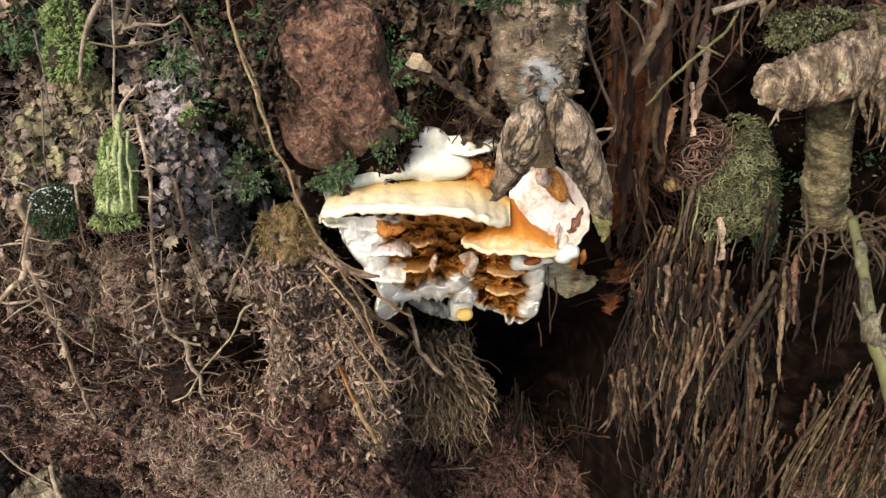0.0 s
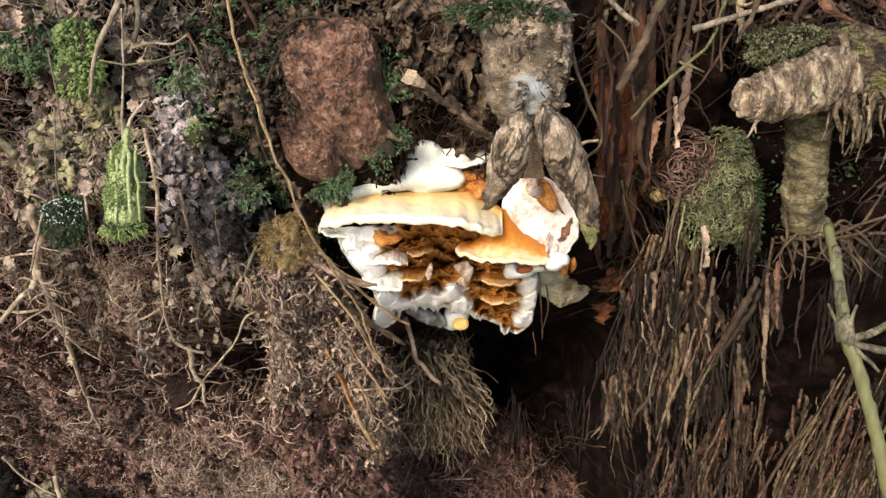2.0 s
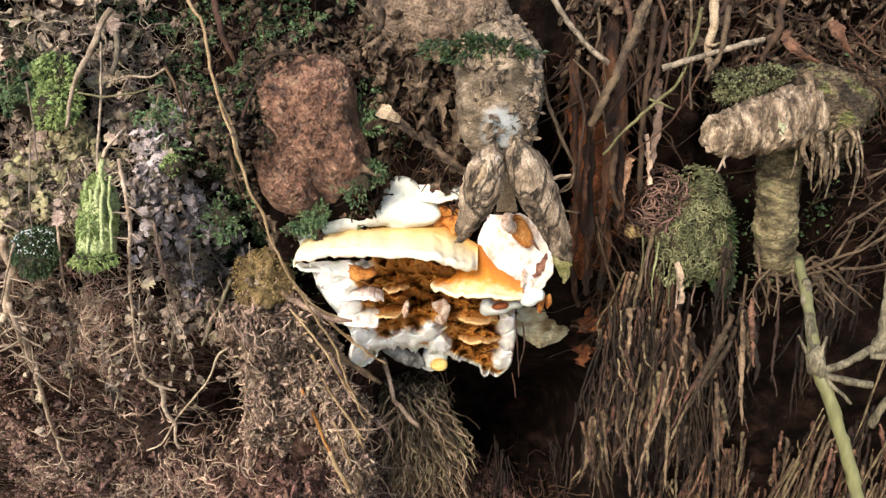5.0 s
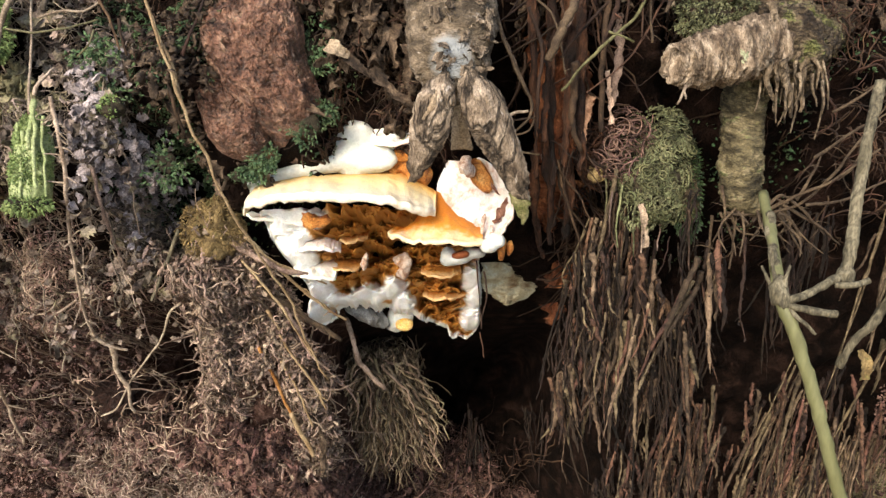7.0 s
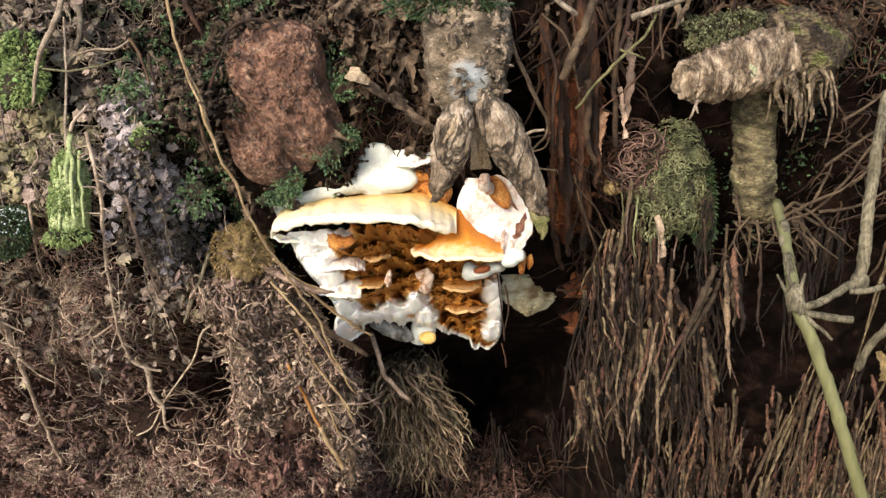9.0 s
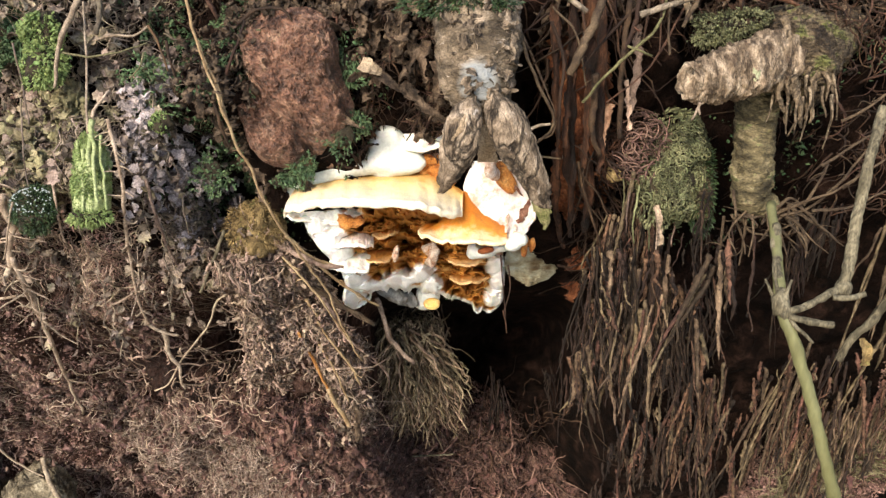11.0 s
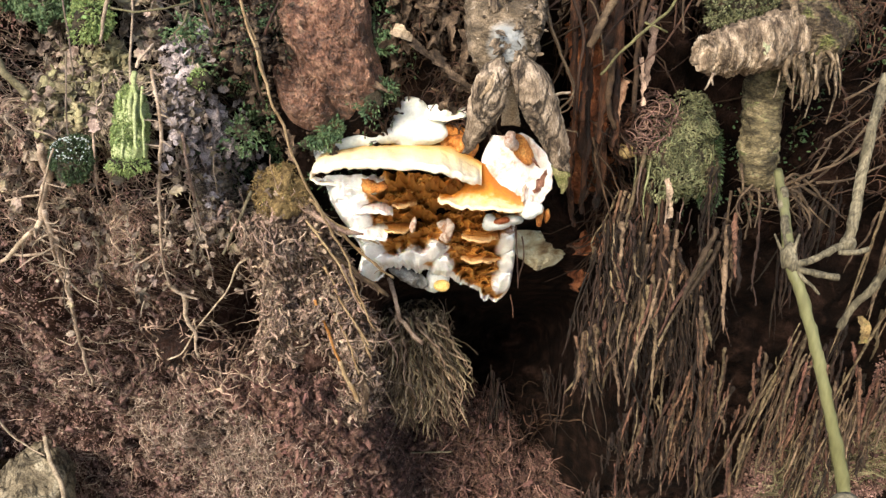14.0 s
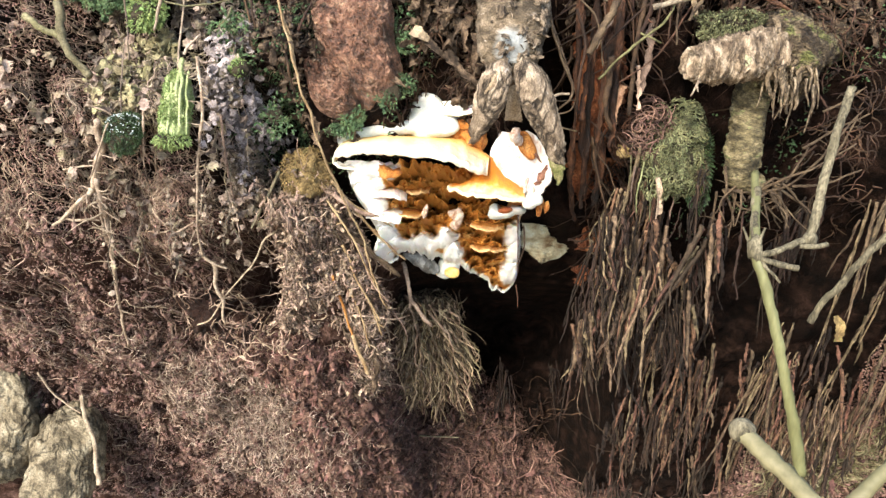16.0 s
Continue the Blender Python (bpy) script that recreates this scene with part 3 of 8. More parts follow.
# forest floor: from the foot of the bank to the horizon
gs = np.concatenate([-np.geomspace(400, 0.2, 40), np.linspace(-0.15, 0.15, 5), np.geomspace(0.2, 400, 40)])
FX, FY = np.meshgrid(gs, gs)
m = np.array(BANK.inverted())
FZ = 0.03 * fbm(np.stack([FX, FY, 0 * FX], -1), 0.8, 3) + np.where(FY > 1.25, np.clip((FY - 1.25) * 4, 0, 0.9), 0)
fv = np.stack([FX, FY, FZ], -1).reshape(-1, 3) @ m[:3, :3].T + m[:3, 3]
n = len(gs)
a = (np.arange(n - 1)[:, None] * n + np.arange(n - 1)[None]).reshape(-1)
thing("ground", mesh_of("ground", fv, np.stack([a, a + 1, a + n + 1, a + n], -1)), FLOOR, "forest floor of brown leaf litter and soil", "ground", kind="structure")

# ---- fungus ----
fungus = thing("bracket_fungus", None, None, "layered white and orange bracket fungus on rotten wood", "fungus")


def shelf(name, front, back, thick, mat, label, seed=0, nu=70, lip=0.5, frill=0.0014):
    """A bracket between the curve of its rim and the line at which it joins the rest; its rim is round, its underside bare."""
    fr, bk = spline(front, nu), spline(back, nu)
    fr = fr + frill * np.stack([fbm(fr + seed + i, 0.007, 3) for i in range(3)], -1)
    rows, band = [], []
    for s in np.linspace(0, 1, 22):                      # top, from the back to the rim
        c = bk * (1 - s) + fr * s
        c[:, 2] += lip * thick * np.sin(s * np.pi) * 0.8
        rows.append(c)
        band.append(np.full(nu, 1 - s))
    for a in np.linspace(0.12, 0.88, 8) * np.pi:         # the rounded rim
        c = fr.copy()
        c[:, 1] -= 0.5 * thick * np.sin(a)
        c[:, 2] -= 0.5 * thick * (1 - np.cos(a))
        rows.append(c)
        band.append(np.full(nu, -0.2))
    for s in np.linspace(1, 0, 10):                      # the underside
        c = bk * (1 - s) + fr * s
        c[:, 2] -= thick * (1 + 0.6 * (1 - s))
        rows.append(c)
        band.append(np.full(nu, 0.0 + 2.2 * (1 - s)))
    v = np.stack(rows)
    v[..., 1] += 0.0016 * fbm(v + seed, 0.012, 3)
    v[..., 2] += 0.0008 * fbm(v + seed + 9, 0.016, 4) + 0.0005 * fbm(v + 3, 0.003, 2)
    n = len(rows)
    a = (np.arange(n - 1)[:, None] * nu + np.arange(nu - 1)[None]).reshape(-1)
    sides = [np.stack([np.arange(n) * nu + e for _ in (0,)], -1)[:, 0] for e in (0, nu - 1)]
    f = [np.stack([a, a + nu, a + nu + 1, a + 1], -1)] + [sides[0][None], sides[1][None, ::-1]]
    return part(name, mesh_of(name, v, f, attr=np.stack(band)), mat, fungus, label)


def flesh(name, lobes, mat, label="", seed=0, rough=0.22, voxel=0.0009, size=0.012, smooth=3, parent=None):
    """Lobes grown together into one body: each a centre, half widths, and a lean."""
    pieces = [blob(c, h, seed + i, rough, size, 0.03, 26, 2.3, lean) for i, (c, h, lean) in enumerate(lobes)]
    v, f = join(pieces)
    ob = part(name, mesh_of(name, v, f), mat, parent or fungus, label)
    r = ob.modifiers.new("grown together", "REMESH")
    r.mode, r.voxel_size, r.use_smooth_shade = "VOXEL", voxel, True
    sm = ob.modifiers.new("soft", "SMOOTH")
    sm.factor, sm.iterations = 0.6, smooth
    return ob


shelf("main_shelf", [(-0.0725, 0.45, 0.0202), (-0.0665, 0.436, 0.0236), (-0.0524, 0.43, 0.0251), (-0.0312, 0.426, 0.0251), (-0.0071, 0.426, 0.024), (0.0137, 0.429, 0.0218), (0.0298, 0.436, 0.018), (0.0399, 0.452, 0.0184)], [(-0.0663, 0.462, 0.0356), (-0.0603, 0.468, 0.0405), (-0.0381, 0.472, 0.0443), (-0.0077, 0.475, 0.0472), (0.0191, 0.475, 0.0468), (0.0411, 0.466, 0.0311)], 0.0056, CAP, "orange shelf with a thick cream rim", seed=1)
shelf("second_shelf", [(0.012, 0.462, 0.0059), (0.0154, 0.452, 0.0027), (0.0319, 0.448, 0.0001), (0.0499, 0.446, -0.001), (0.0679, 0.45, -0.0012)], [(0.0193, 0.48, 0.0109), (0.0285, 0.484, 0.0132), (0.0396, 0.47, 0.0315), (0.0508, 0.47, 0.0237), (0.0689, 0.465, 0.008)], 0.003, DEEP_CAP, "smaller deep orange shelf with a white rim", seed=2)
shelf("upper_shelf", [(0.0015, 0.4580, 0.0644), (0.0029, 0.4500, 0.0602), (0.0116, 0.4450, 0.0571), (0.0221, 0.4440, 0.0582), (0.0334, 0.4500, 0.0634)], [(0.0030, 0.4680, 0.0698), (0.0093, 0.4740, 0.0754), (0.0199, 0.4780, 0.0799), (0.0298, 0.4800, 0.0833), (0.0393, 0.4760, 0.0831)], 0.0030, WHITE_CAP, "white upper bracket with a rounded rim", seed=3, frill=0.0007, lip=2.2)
flesh("side_lobe", [((-0.0077, 0.4600, 0.0566), (0.014, 0.010, 0.0170), 0.35), ((-0.0144, 0.4640, 0.0641), (0.007, 0.008, 0.0080), 0.2), ((0.0028, 0.4620, 0.0567), (0.018, 0.008, 0.0110), 0), ((-0.0025, 0.4580, 0.0506), (0.021, 0.010, 0.0098), 0), ((-0.0260, 0.4580, 0.0465), (0.016, 0.008, 0.0052), -0.1), ((-0.0346, 0.4580, 0.0455), (0.009, 0.008, 0.0060), -0.1), ((-0.0480, 0.4580, 0.0416), (0.023, 0.008, 0.0052), -0.35), ((-0.0679, 0.4620, 0.0345), (0.008, 0.008, 0.0070), -0.3)], FLESH, "smooth white lobes behind the main shelf", seed=20, smooth=10, rough=0.16, size=0.012)
flesh("upper_pore_layer", [((0.0114, 0.47, 0.0517), (0.015, 0.012, 0.008), 0.1), ((0.0228, 0.468, 0.052), (0.012, 0.012, 0.009), 0), ((0.0283, 0.468, 0.0444), (0.009, 0.010, 0.010), 0)], RUSTY, "rusty orange pore layer between the lobes", seed=30, rough=0.4, size=0.006, smooth=2)


def panel(name, left, right, sag, rim, thick, mat, label, seed=0, nu=64, nv=40):
    """A dished sheet between two margins; its far margin stands up as a rounded rim."""
    lf, rt = spline(left, nu), spline(right, nu)
    rt = rt + 0.0012 * np.stack([fbm(rt + seed + i, 0.006, 3) for i in range(3)], -1)
    s = np.linspace(0, 1, nv)[:, None, None]
    front = lf[None] * (1 - s) + rt[None] * s
    s2 = s[..., 0]
    front[..., 1] += sag * np.sin(s2 * np.pi) * np.sin(np.linspace(0.15, 1, nu) * np.pi)[None] ** 0.5 - rim * np.exp(-((1 - s2) / 0.12) ** 2)
    front[..., 1] += 0.0020 * fbm(front + seed, 0.010, 4) + 0.0006 * fbm(front + 3, 0.003, 2)
    back = front[::-1].copy()
    back[..., 1] += thick
    turn = [front[-1] + np.array([0.0014 * math.sin(q), 0.5 * thick * (1 - math.cos(q)), 0]) for q in (0.6, 1.2, 1.57, 2.0, 2.6)]
    v = np.concatenate([front, np.stack(turn), back])
    n = len(v)
    a = (np.arange(n - 1)[:, None] * nu + np.arange(nu - 1)[None]).reshape(-1)
    f = [np.stack([a, a + nu, a + nu + 1, a + 1], -1)[:, ::-1]]
    return part(name, mesh_of(name, v, f), mat, fungus, label)


dish = panel("dish_lobe", [(0.0483, 0.474, 0.0516), (0.0415, 0.47, 0.0341), (0.0485, 0.466, 0.022), (0.0592, 0.462, 0.0096), (0.0694, 0.456, -0.0019)], [(0.0667, 0.462, 0.0514), (0.0747, 0.456, 0.0432), (0.0828, 0.452, 0.0316), (0.0859, 0.45, 0.0204), (0.0827, 0.45, 0.0087), (0.0755, 0.452, -0.0014)], 0.007, 0.004, 0.006, STAINED, "pale stained dish-shaped lobe with a white rim", seed=40)
flesh("dish_knob", [((0.0578, 0.4440, 0.0438), (0.0040, 0.005, 0.0062), 0.25), ((0.0604, 0.4480, 0.0406), (0.0035, 0.005, 0.0045), 0)], NUB, "white knob in the dish", seed=44, rough=0.4, size=0.006, parent=dish)
flesh("dish_hollow", [((0.0687, 0.4560, 0.0370), (0.0062, 0.004, 0.0100), -0.4), ((0.0658, 0.4560, 0.0437), (0.0045, 0.004, 0.0060), -0.3)], RUSTY, "brown hollow of the dish", seed=47, parent=dish)
for i, (c, h, lean) in enumerate([((0.0817, 0.4510, 0.0207), (0.0016, 0.0012, 0.0050), 0.4), ((0.0795, 0.4520, 0.0149), (0.0022, 0.0012, 0.0028), 0.2), ((0.0759, 0.4535, 0.0106), (0.0030, 0.0010, 0.0016), -0.5), ((0.0757, 0.4540, 0.0300), (0.0008, 0.0010, 0.0060), -0.6), ((0.0688, 0.4560, 0.0102), (0.0012, 0.0010, 0.0050), 0.2), ((0.0730, 0.4545, 0.0044), (0.0010, 0.0010, 0.0045), 0.1)]):
    flesh("dish_stain", [(c, h, lean)], BROWN_STAIN if i < 4 else NUB, "brown stain on the dish", seed=49 + 7 * i, rough=0.7, size=0.0022, smooth=1, voxel=0.0005, parent=dish)
flesh("dish_rim", [((0.0762, 0.452, -0.0014), (0.006, 0.007, 0.0055), 0.1), ((0.0718, 0.452, -0.0042), (0.005, 0.006, 0.004), 0)], FLESH, "swollen lower rim of the dish", seed=50, parent=dish)
# the hanging underside: a sheet that goes back under the shelves, white along its margin and brown with pores inside
gx_, gz_ = np.meshgrid(np.linspace(-0.082, 0.09, 300), np.linspace(-0.075, 0.022, 260))
edge = spline([(x, 0, z) for x, z in ((-0.0697, 0.0263), (-0.0654, 0.0166), (-0.0608, 0.0021), (-0.0510, -0.0127), (-0.0452, -0.0250), (-0.0487, -0.0412), (-0.0423, -0.0489), (-0.0326, -0.0437), (-0.0271, -0.0358), (-0.0054, -0.0336), (0.0105, -0.0380), (0.0194, -0.0434), (0.0267, -0.0383), (0.0394, -0.0482), (0.0567, -0.0567), (0.0707, -0.0643), (0.0788, -0.0513), (0.0769, -0.0269), (0.0724, -0.0053), (0.0763, 0.0059))], 500)[:, [0, 2]]

closed = np.vstack([edge, [[0.095, 0.03], [-0.085, 0.03]]])
inside = np.zeros(gx_.shape, bool)
for (xa, za), (xb, zb) in zip(closed, np.roll(closed, -1, 0)):
    hit = ((za > gz_) != (zb > gz_)) & (gx_ < (xb - xa) * (gz_ - za) / (zb - za + 1e-12) + xa)
    inside ^= hit
near = np.sqrt(((gx_[..., None] - edge[None, None, :, 0]) ** 2 + ((gz_[..., None] - edge[None, None, :, 1])) ** 2).min(-1))
near = np.where(inside, near, -near)
lobes = [(*(-0.0587, 0.0214), 0.015, 0.0060, 0.006), (*(-0.0427, 0.0183), 0.016, 0.0062, 0.006), (*(-0.0564, 0.0115), 0.011, 0.0110, 0.008), (*(-0.0516, 0.0019), 0.012, 0.0110, 0.008), (*(-0.0465, -0.0077), 0.010, 0.0080, 0.006), (*(-0.0390, -0.0153), 0.011, 0.0056, 0.009), (*(-0.0374, -0.0284), 0.0095, 0.0120, 0.008), (*(-0.0415, -0.0399), 0.009, 0.0100, 0.006), (*(-0.0218, -0.0315), 0.015, 0.0032, 0.010),
         (*(-0.0033, -0.0268), 0.018, 0.0052, 0.012), (*(0.0112, -0.0247), 0.010, 0.0070, 0.012), (*(0.0166, -0.0350), 0.009, 0.0090, 0.012), (*(0.0690, -0.0177), 0.007, 0.0110, 0.010), (*(0.0712, -0.0316), 0.0075, 0.0110, 0.010), (*(0.0717, -0.0489), 0.0085, 0.0100, 0.010)]
white = np.clip(1 - near / 0.003, 0, 1)
k_ = 1.1 + 1.4 * np.clip((gx_ + 0.045) / 0.04, 0, 1)
gy_ = 0.466 + k_ * (0.015 - gz_)
q = np.stack([gx_, gy_ * 0.3, gz_], -1)
rise = 0 * gx_
for lx, lz, rx, rz, up in lobes:
    wob = 0.36 * fbm(q + lx * 9, 0.012, 3)
    e = np.exp(-np.maximum(0, (np.sqrt(((gx_ - lx) / (1.1 * rx)) ** 2 + ((gz_ - lz) / (1.1 * rz)) ** 2) + wob)) ** 4)
    white = np.maximum(white, e)
    rise = np.maximum(rise, up * e)
gy_ = gy_ - rise
gy_ = gy_ + hollow(q, 0.022, 0.004, 0.026, 0.011, 0.035)          # the hollow under the main shelf
hx, hz = (0.0563, 0.0137)
gy_ = gy_ + hollow(q, hx, hz, 0.030, 0.015, 0.05)                 # room behind the second shelf
terrace = 0.5 + 0.5 * np.sin((gz_ + 0.006 * fbm(q, 0.022, 3)) * 2 * np.pi / 0.0125)
ledge = np.abs(fbm(q * np.array([0.7, 1, 1.1]), 0.012, 4, 0.6))
gy_ = gy_ + (0.044 * ledge + 0.016 * terrace + 0.005 * fbm(q + 5, 0.0035, 3, 0.6)) * (1 - 0.985 * white) - 0.010 * (1 - white) + 0.0016 * fbm(q * np.array([1.6, 1, 0.4]) + 2, 0.009, 3) * white
gy_ = gy_ + 0.020 * np.clip(1 - near / 0.004, 0, 1) ** 2          # the margin turns in
gz2 = gz_ - 0.003 * white + 0.0016 * fbm(q + 8, 0.006, 3) * (1 - 0.7 * white)
gz2 = gz2 - 0.0065 * np.clip(1 - near / 0.006, 0, 1) * np.maximum(0, fbm(np.stack([gx_, 0 * gx_, 0 * gx_], -1) + 6, 0.005, 3))   # ragged drips along the lower edge
v = np.stack([gx_, gy_, gz2], -1).reshape(-1, 3)
a = (np.arange(259)[:, None] * 300 + np.arange(299)[None]).reshape(-1)
quads = np.stack([a, a + 1, a + 301, a + 300], -1)
quads = quads[(near.reshape(-1)[quads] > -0.0004).all(1)]
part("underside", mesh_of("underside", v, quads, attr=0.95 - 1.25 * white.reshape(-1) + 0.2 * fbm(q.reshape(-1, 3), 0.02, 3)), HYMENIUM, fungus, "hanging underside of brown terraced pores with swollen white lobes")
flesh("button", [((0.0141, 0.6200, -0.0461), (0.0105, 0.009, 0.0115), 0.1), ((0.0087, 0.6250, -0.0526), (0.0075, 0.007, 0.0060), 0.3)], FLESH, "round white hanging button", seed=75, rough=0.15)
shelf("left_ledge", [(-0.0737, 0.462, 0.0178), (-0.0683, 0.458, 0.0154), (-0.0559, 0.458, 0.0137), (-0.045, 0.46, 0.0128), (-0.0361, 0.464, 0.0128)], [(-0.069, 0.474, 0.0198), (-0.0619, 0.478, 0.0207), (-0.0507, 0.48, 0.0198), (-0.043, 0.48, 0.0189), (-0.0352, 0.478, 0.0168)], 0.0022, WHITE_CAP, "thin white ledge under the main shelf", seed=6)
shelf("left_ledge", [(-0.0517, 0.492, -0.015), (-0.0449, 0.486, -0.0174), (-0.0345, 0.486, -0.0184), (-0.0243, 0.494, -0.0172)], [(-0.0493, 0.51, -0.0073), (-0.0422, 0.512, -0.0058), (-0.0341, 0.514, -0.0059), (-0.0244, 0.516, -0.0077)], 0.0030, WHITE_CAP, "white ledge over the pores", seed=7)
shelf("left_ledge", [(-0.0462, 0.478, -0.0019), (-0.039, 0.473, -0.0028), (-0.0284, 0.475, -0.0014), (-0.0198, 0.486, -0.0031)], [(-0.0453, 0.495, 0.007), (-0.0388, 0.498, 0.0093), (-0.0297, 0.5, 0.0092), (-0.0211, 0.502, 0.0051)], 0.0026, LILAC_CAP, "pale lilac lobe over the pores", seed=8)
shelf("inner_ledge", [(-0.0206, 0.49, 0.0052), (-0.0146, 0.486, 0.0023), (-0.008, 0.49, 0.0031), (-0.003, 0.498, 0.0063)], [(-0.0203, 0.505, 0.0116), (-0.0147, 0.508, 0.0133), (-0.0091, 0.51, 0.0132), (-0.0034, 0.512, 0.0116)], 0.0018, BROWN_CAP, "thin orange-brown ledge in the pore layer", seed=9)
shelf("inner_ledge", [(-0.0288, 0.505, -0.0117), (-0.0214, 0.5, -0.0142), (-0.0127, 0.506, -0.0136), (-0.0063, 0.515, -0.0097)], [(-0.0279, 0.52, -0.006), (-0.0214, 0.524, -0.0045), (-0.0139, 0.526, -0.0046), (-0.0073, 0.53, -0.0055)], 0.0018, BROWN_CAP, "thin orange-brown ledge in the pore layer", seed=10)
shelf("inner_ledge", [(0.0305, 0.535, -0.0139), (0.0385, 0.528, -0.0174), (0.0493, 0.53, -0.0168), (0.0586, 0.538, -0.0136)], [(0.0326, 0.55, -0.0089), (0.0416, 0.552, -0.0073), (0.0515, 0.554, -0.0075), (0.0596, 0.556, -0.0085)], 0.0020, BROWN_CAP, "thin orange-brown ledge in the pore layer", seed=11)
shelf("inner_ledge", [(0.0321, 0.575, -0.0304), (0.0429, 0.566, -0.0334), (0.0544, 0.568, -0.0328), (0.0645, 0.578, -0.0289)], [(0.0344, 0.59, -0.024), (0.045, 0.594, -0.0224), (0.057, 0.596, -0.0227), (0.0662, 0.598, -0.0239)], 0.0022, BROWN_CAP, "thin orange-brown ledge in the pore layer", seed=12)
flesh("button_cap", [((0.0172, 0.6120, -0.0526), (0.0075, 0.0050, 0.0052), 0)], YELLOW, "yellow tip of the button", seed=93, rough=0.1)
# grey lobes in place of the shade beneath the white rim
flesh("grey_underside", [((-0.0133, 0.6000, -0.0447), (0.014, 0.008, 0.0065), 0.45), ((-0.0040, 0.6120, -0.0488), (0.009, 0.007, 0.006), 0.3)], SHADE_FLESH, "underside lobes greyed to stand for shade", seed=95, rough=0.5, size=0.006)
part("pale_sheet", mesh_of("pale_sheet", *plate([(0.0754, 0.5700, -0.0064), (0.0759, 0.5800, -0.0192), (0.0830, 0.5900, -0.0297), (0.0946, 0.6000, -0.0382)], [(0.1113, 0.5900, -0.0066), (0.1228, 0.6000, -0.0191), (0.1152, 0.6020, -0.0314), (0.1009, 0.6040, -0.0394)], 0.006, 0.003, 100, 0.0016, 0.0022, 1.0, 60, 50, 0.012)), CREAM, fungus, "thin pale sheet spreading over the wood")
small = flesh("hanging_lobe", [((0.0543, 0.485, -0.0091), (0.009, 0.009, 0.004), -0.1), ((0.0479, 0.487, -0.0078), (0.005, 0.008, 0.006), 0.3), ((0.064, 0.48, -0.0062), (0.008, 0.008, 0.0035), 0)], FLESH, "small white lobe with a rusty face", seed=120)
flesh("rusty_face", [((0.0548, 0.474, -0.0079), (0.0065, 0.004, 0.0026), -0.15)], RUST, "rusty face of the small lobe", seed=125, parent=small)
for i, (c, h) in enumerate([((0.0803, 0.462, -0.0047), (0.0025, 0.003, 0.006)), ((0.0847, 0.464, -0.0059), (0.0022, 0.003, 0.0055)), ((0.077, 0.462, -0.0027), (0.0025, 0.003, 0.006))]):
    flesh("drip", [(c, h, 0.1)], RUSTY if i < 2 else PORES, seed=130 + i, rough=0.5, size=0.004, parent=dish)
flesh("nub", [((0.0188, 0.53, -0.0128), (0.0042, 0.006, 0.0075), 0.2), ((0.0178, 0.535, -0.0073), (0.0045, 0.006, 0.004), 0)], NUB, "stained nub on the pore layer", seed=140, rough=0.6, size=0.005)
flesh("nub", [((-0.0061, 0.505, -0.0097), (0.0024, 0.004, 0.0055), 0.2)], NUB, "pale nub on the pore layer", seed=143, rough=0.6, size=0.004)
flesh("rust_patch", [((-0.0362, 0.4545, 0.0148), (0.0065, 0.0020, 0.0036), 0.3), ((-0.0304, 0.4550, 0.0125), (0.0060, 0.0020, 0.0032), -0.3)], RUSTY, "rust-red hollow under the shelf", seed=146, rough=0.8, size=0.005, smooth=1)
rng = np.random.RandomState(5)
sheet = v.reshape(260, 300, 3)
knobs = []
for i in range(900):
    iz, ix = rng.randint(260), rng.randint(300)
    if near[iz, ix] < 0.004 or white[iz, ix] > 0.08 or len(knobs) > 26:
        continue
    c = sheet[iz, ix]
    s = rng.uniform(0.0015, 0.0042)
    knobs.append((tuple(c), (s * rng.uniform(1, 2.2), s * 0.8, s * rng.uniform(0.4, 0.9)), rng.uniform(-0.4, 0.4)))
for i, kn in enumerate(knobs):
    flesh("pore_knob", [kn], PORES, seed=200 + i, rough=0.5, size=0.004, smooth=1)

# ---- stones and rotten wood ----
def stone(name, center, half, seed, mat, label, turn=0.0, rough=0.16, power=2.6, category="stone", size=0.03):
    v, f = blob(center, half, seed, rough, size, 0.0, 170, power, turn)
    d = v - np.asarray(center)
    d /= np.linalg.norm(d, axis=1, keepdims=True)
    slant = np.stack([v[:, 0] * 0.8 + v[:, 2] * 0.6, v[:, 1], (v[:, 2] * 0.8 - v[:, 0] * 0.6) * 0.45], -1)
    v = v + d * (0.0040 * fbm(slant, 0.014, 5, 0.6) + 0.0030 * np.abs(fbm(slant * np.array([1, 1, 2.0]) + 4, 0.010, 4, 0.6)))[:, None]
    return thing(name, mesh_of(name, v, f), mat, label, category)


STONES = [([(-0.0649, 0.1347), (-0.0467, 0.1325), (-0.0342, 0.1195), (-0.0321, 0.0993), (-0.0271, 0.0807), (-0.0297, 0.0623), (-0.0435, 0.0485), (-0.0550, 0.0580), (-0.0680, 0.0735), (-0.0794, 0.0878), (-0.0869, 0.1033), (-0.0901, 0.1174), (-0.0826, 0.1301)], 0.396, 0.014, (-0.12, -0.22), 1, "rough red-brown stone with a flat broken face"),
          ([(-0.0920, 0.1004), (-0.0781, 0.0898), (-0.0646, 0.0741), (-0.0569, 0.0612), (-0.0536, 0.0501), (-0.0683, 0.0462), (-0.0836, 0.0526), (-0.0910, 0.0710), (-0.0949, 0.0848)], 0.412, 0.014, (0.15, -0.15), 2, "narrow red-brown stone leaning on a larger one")]
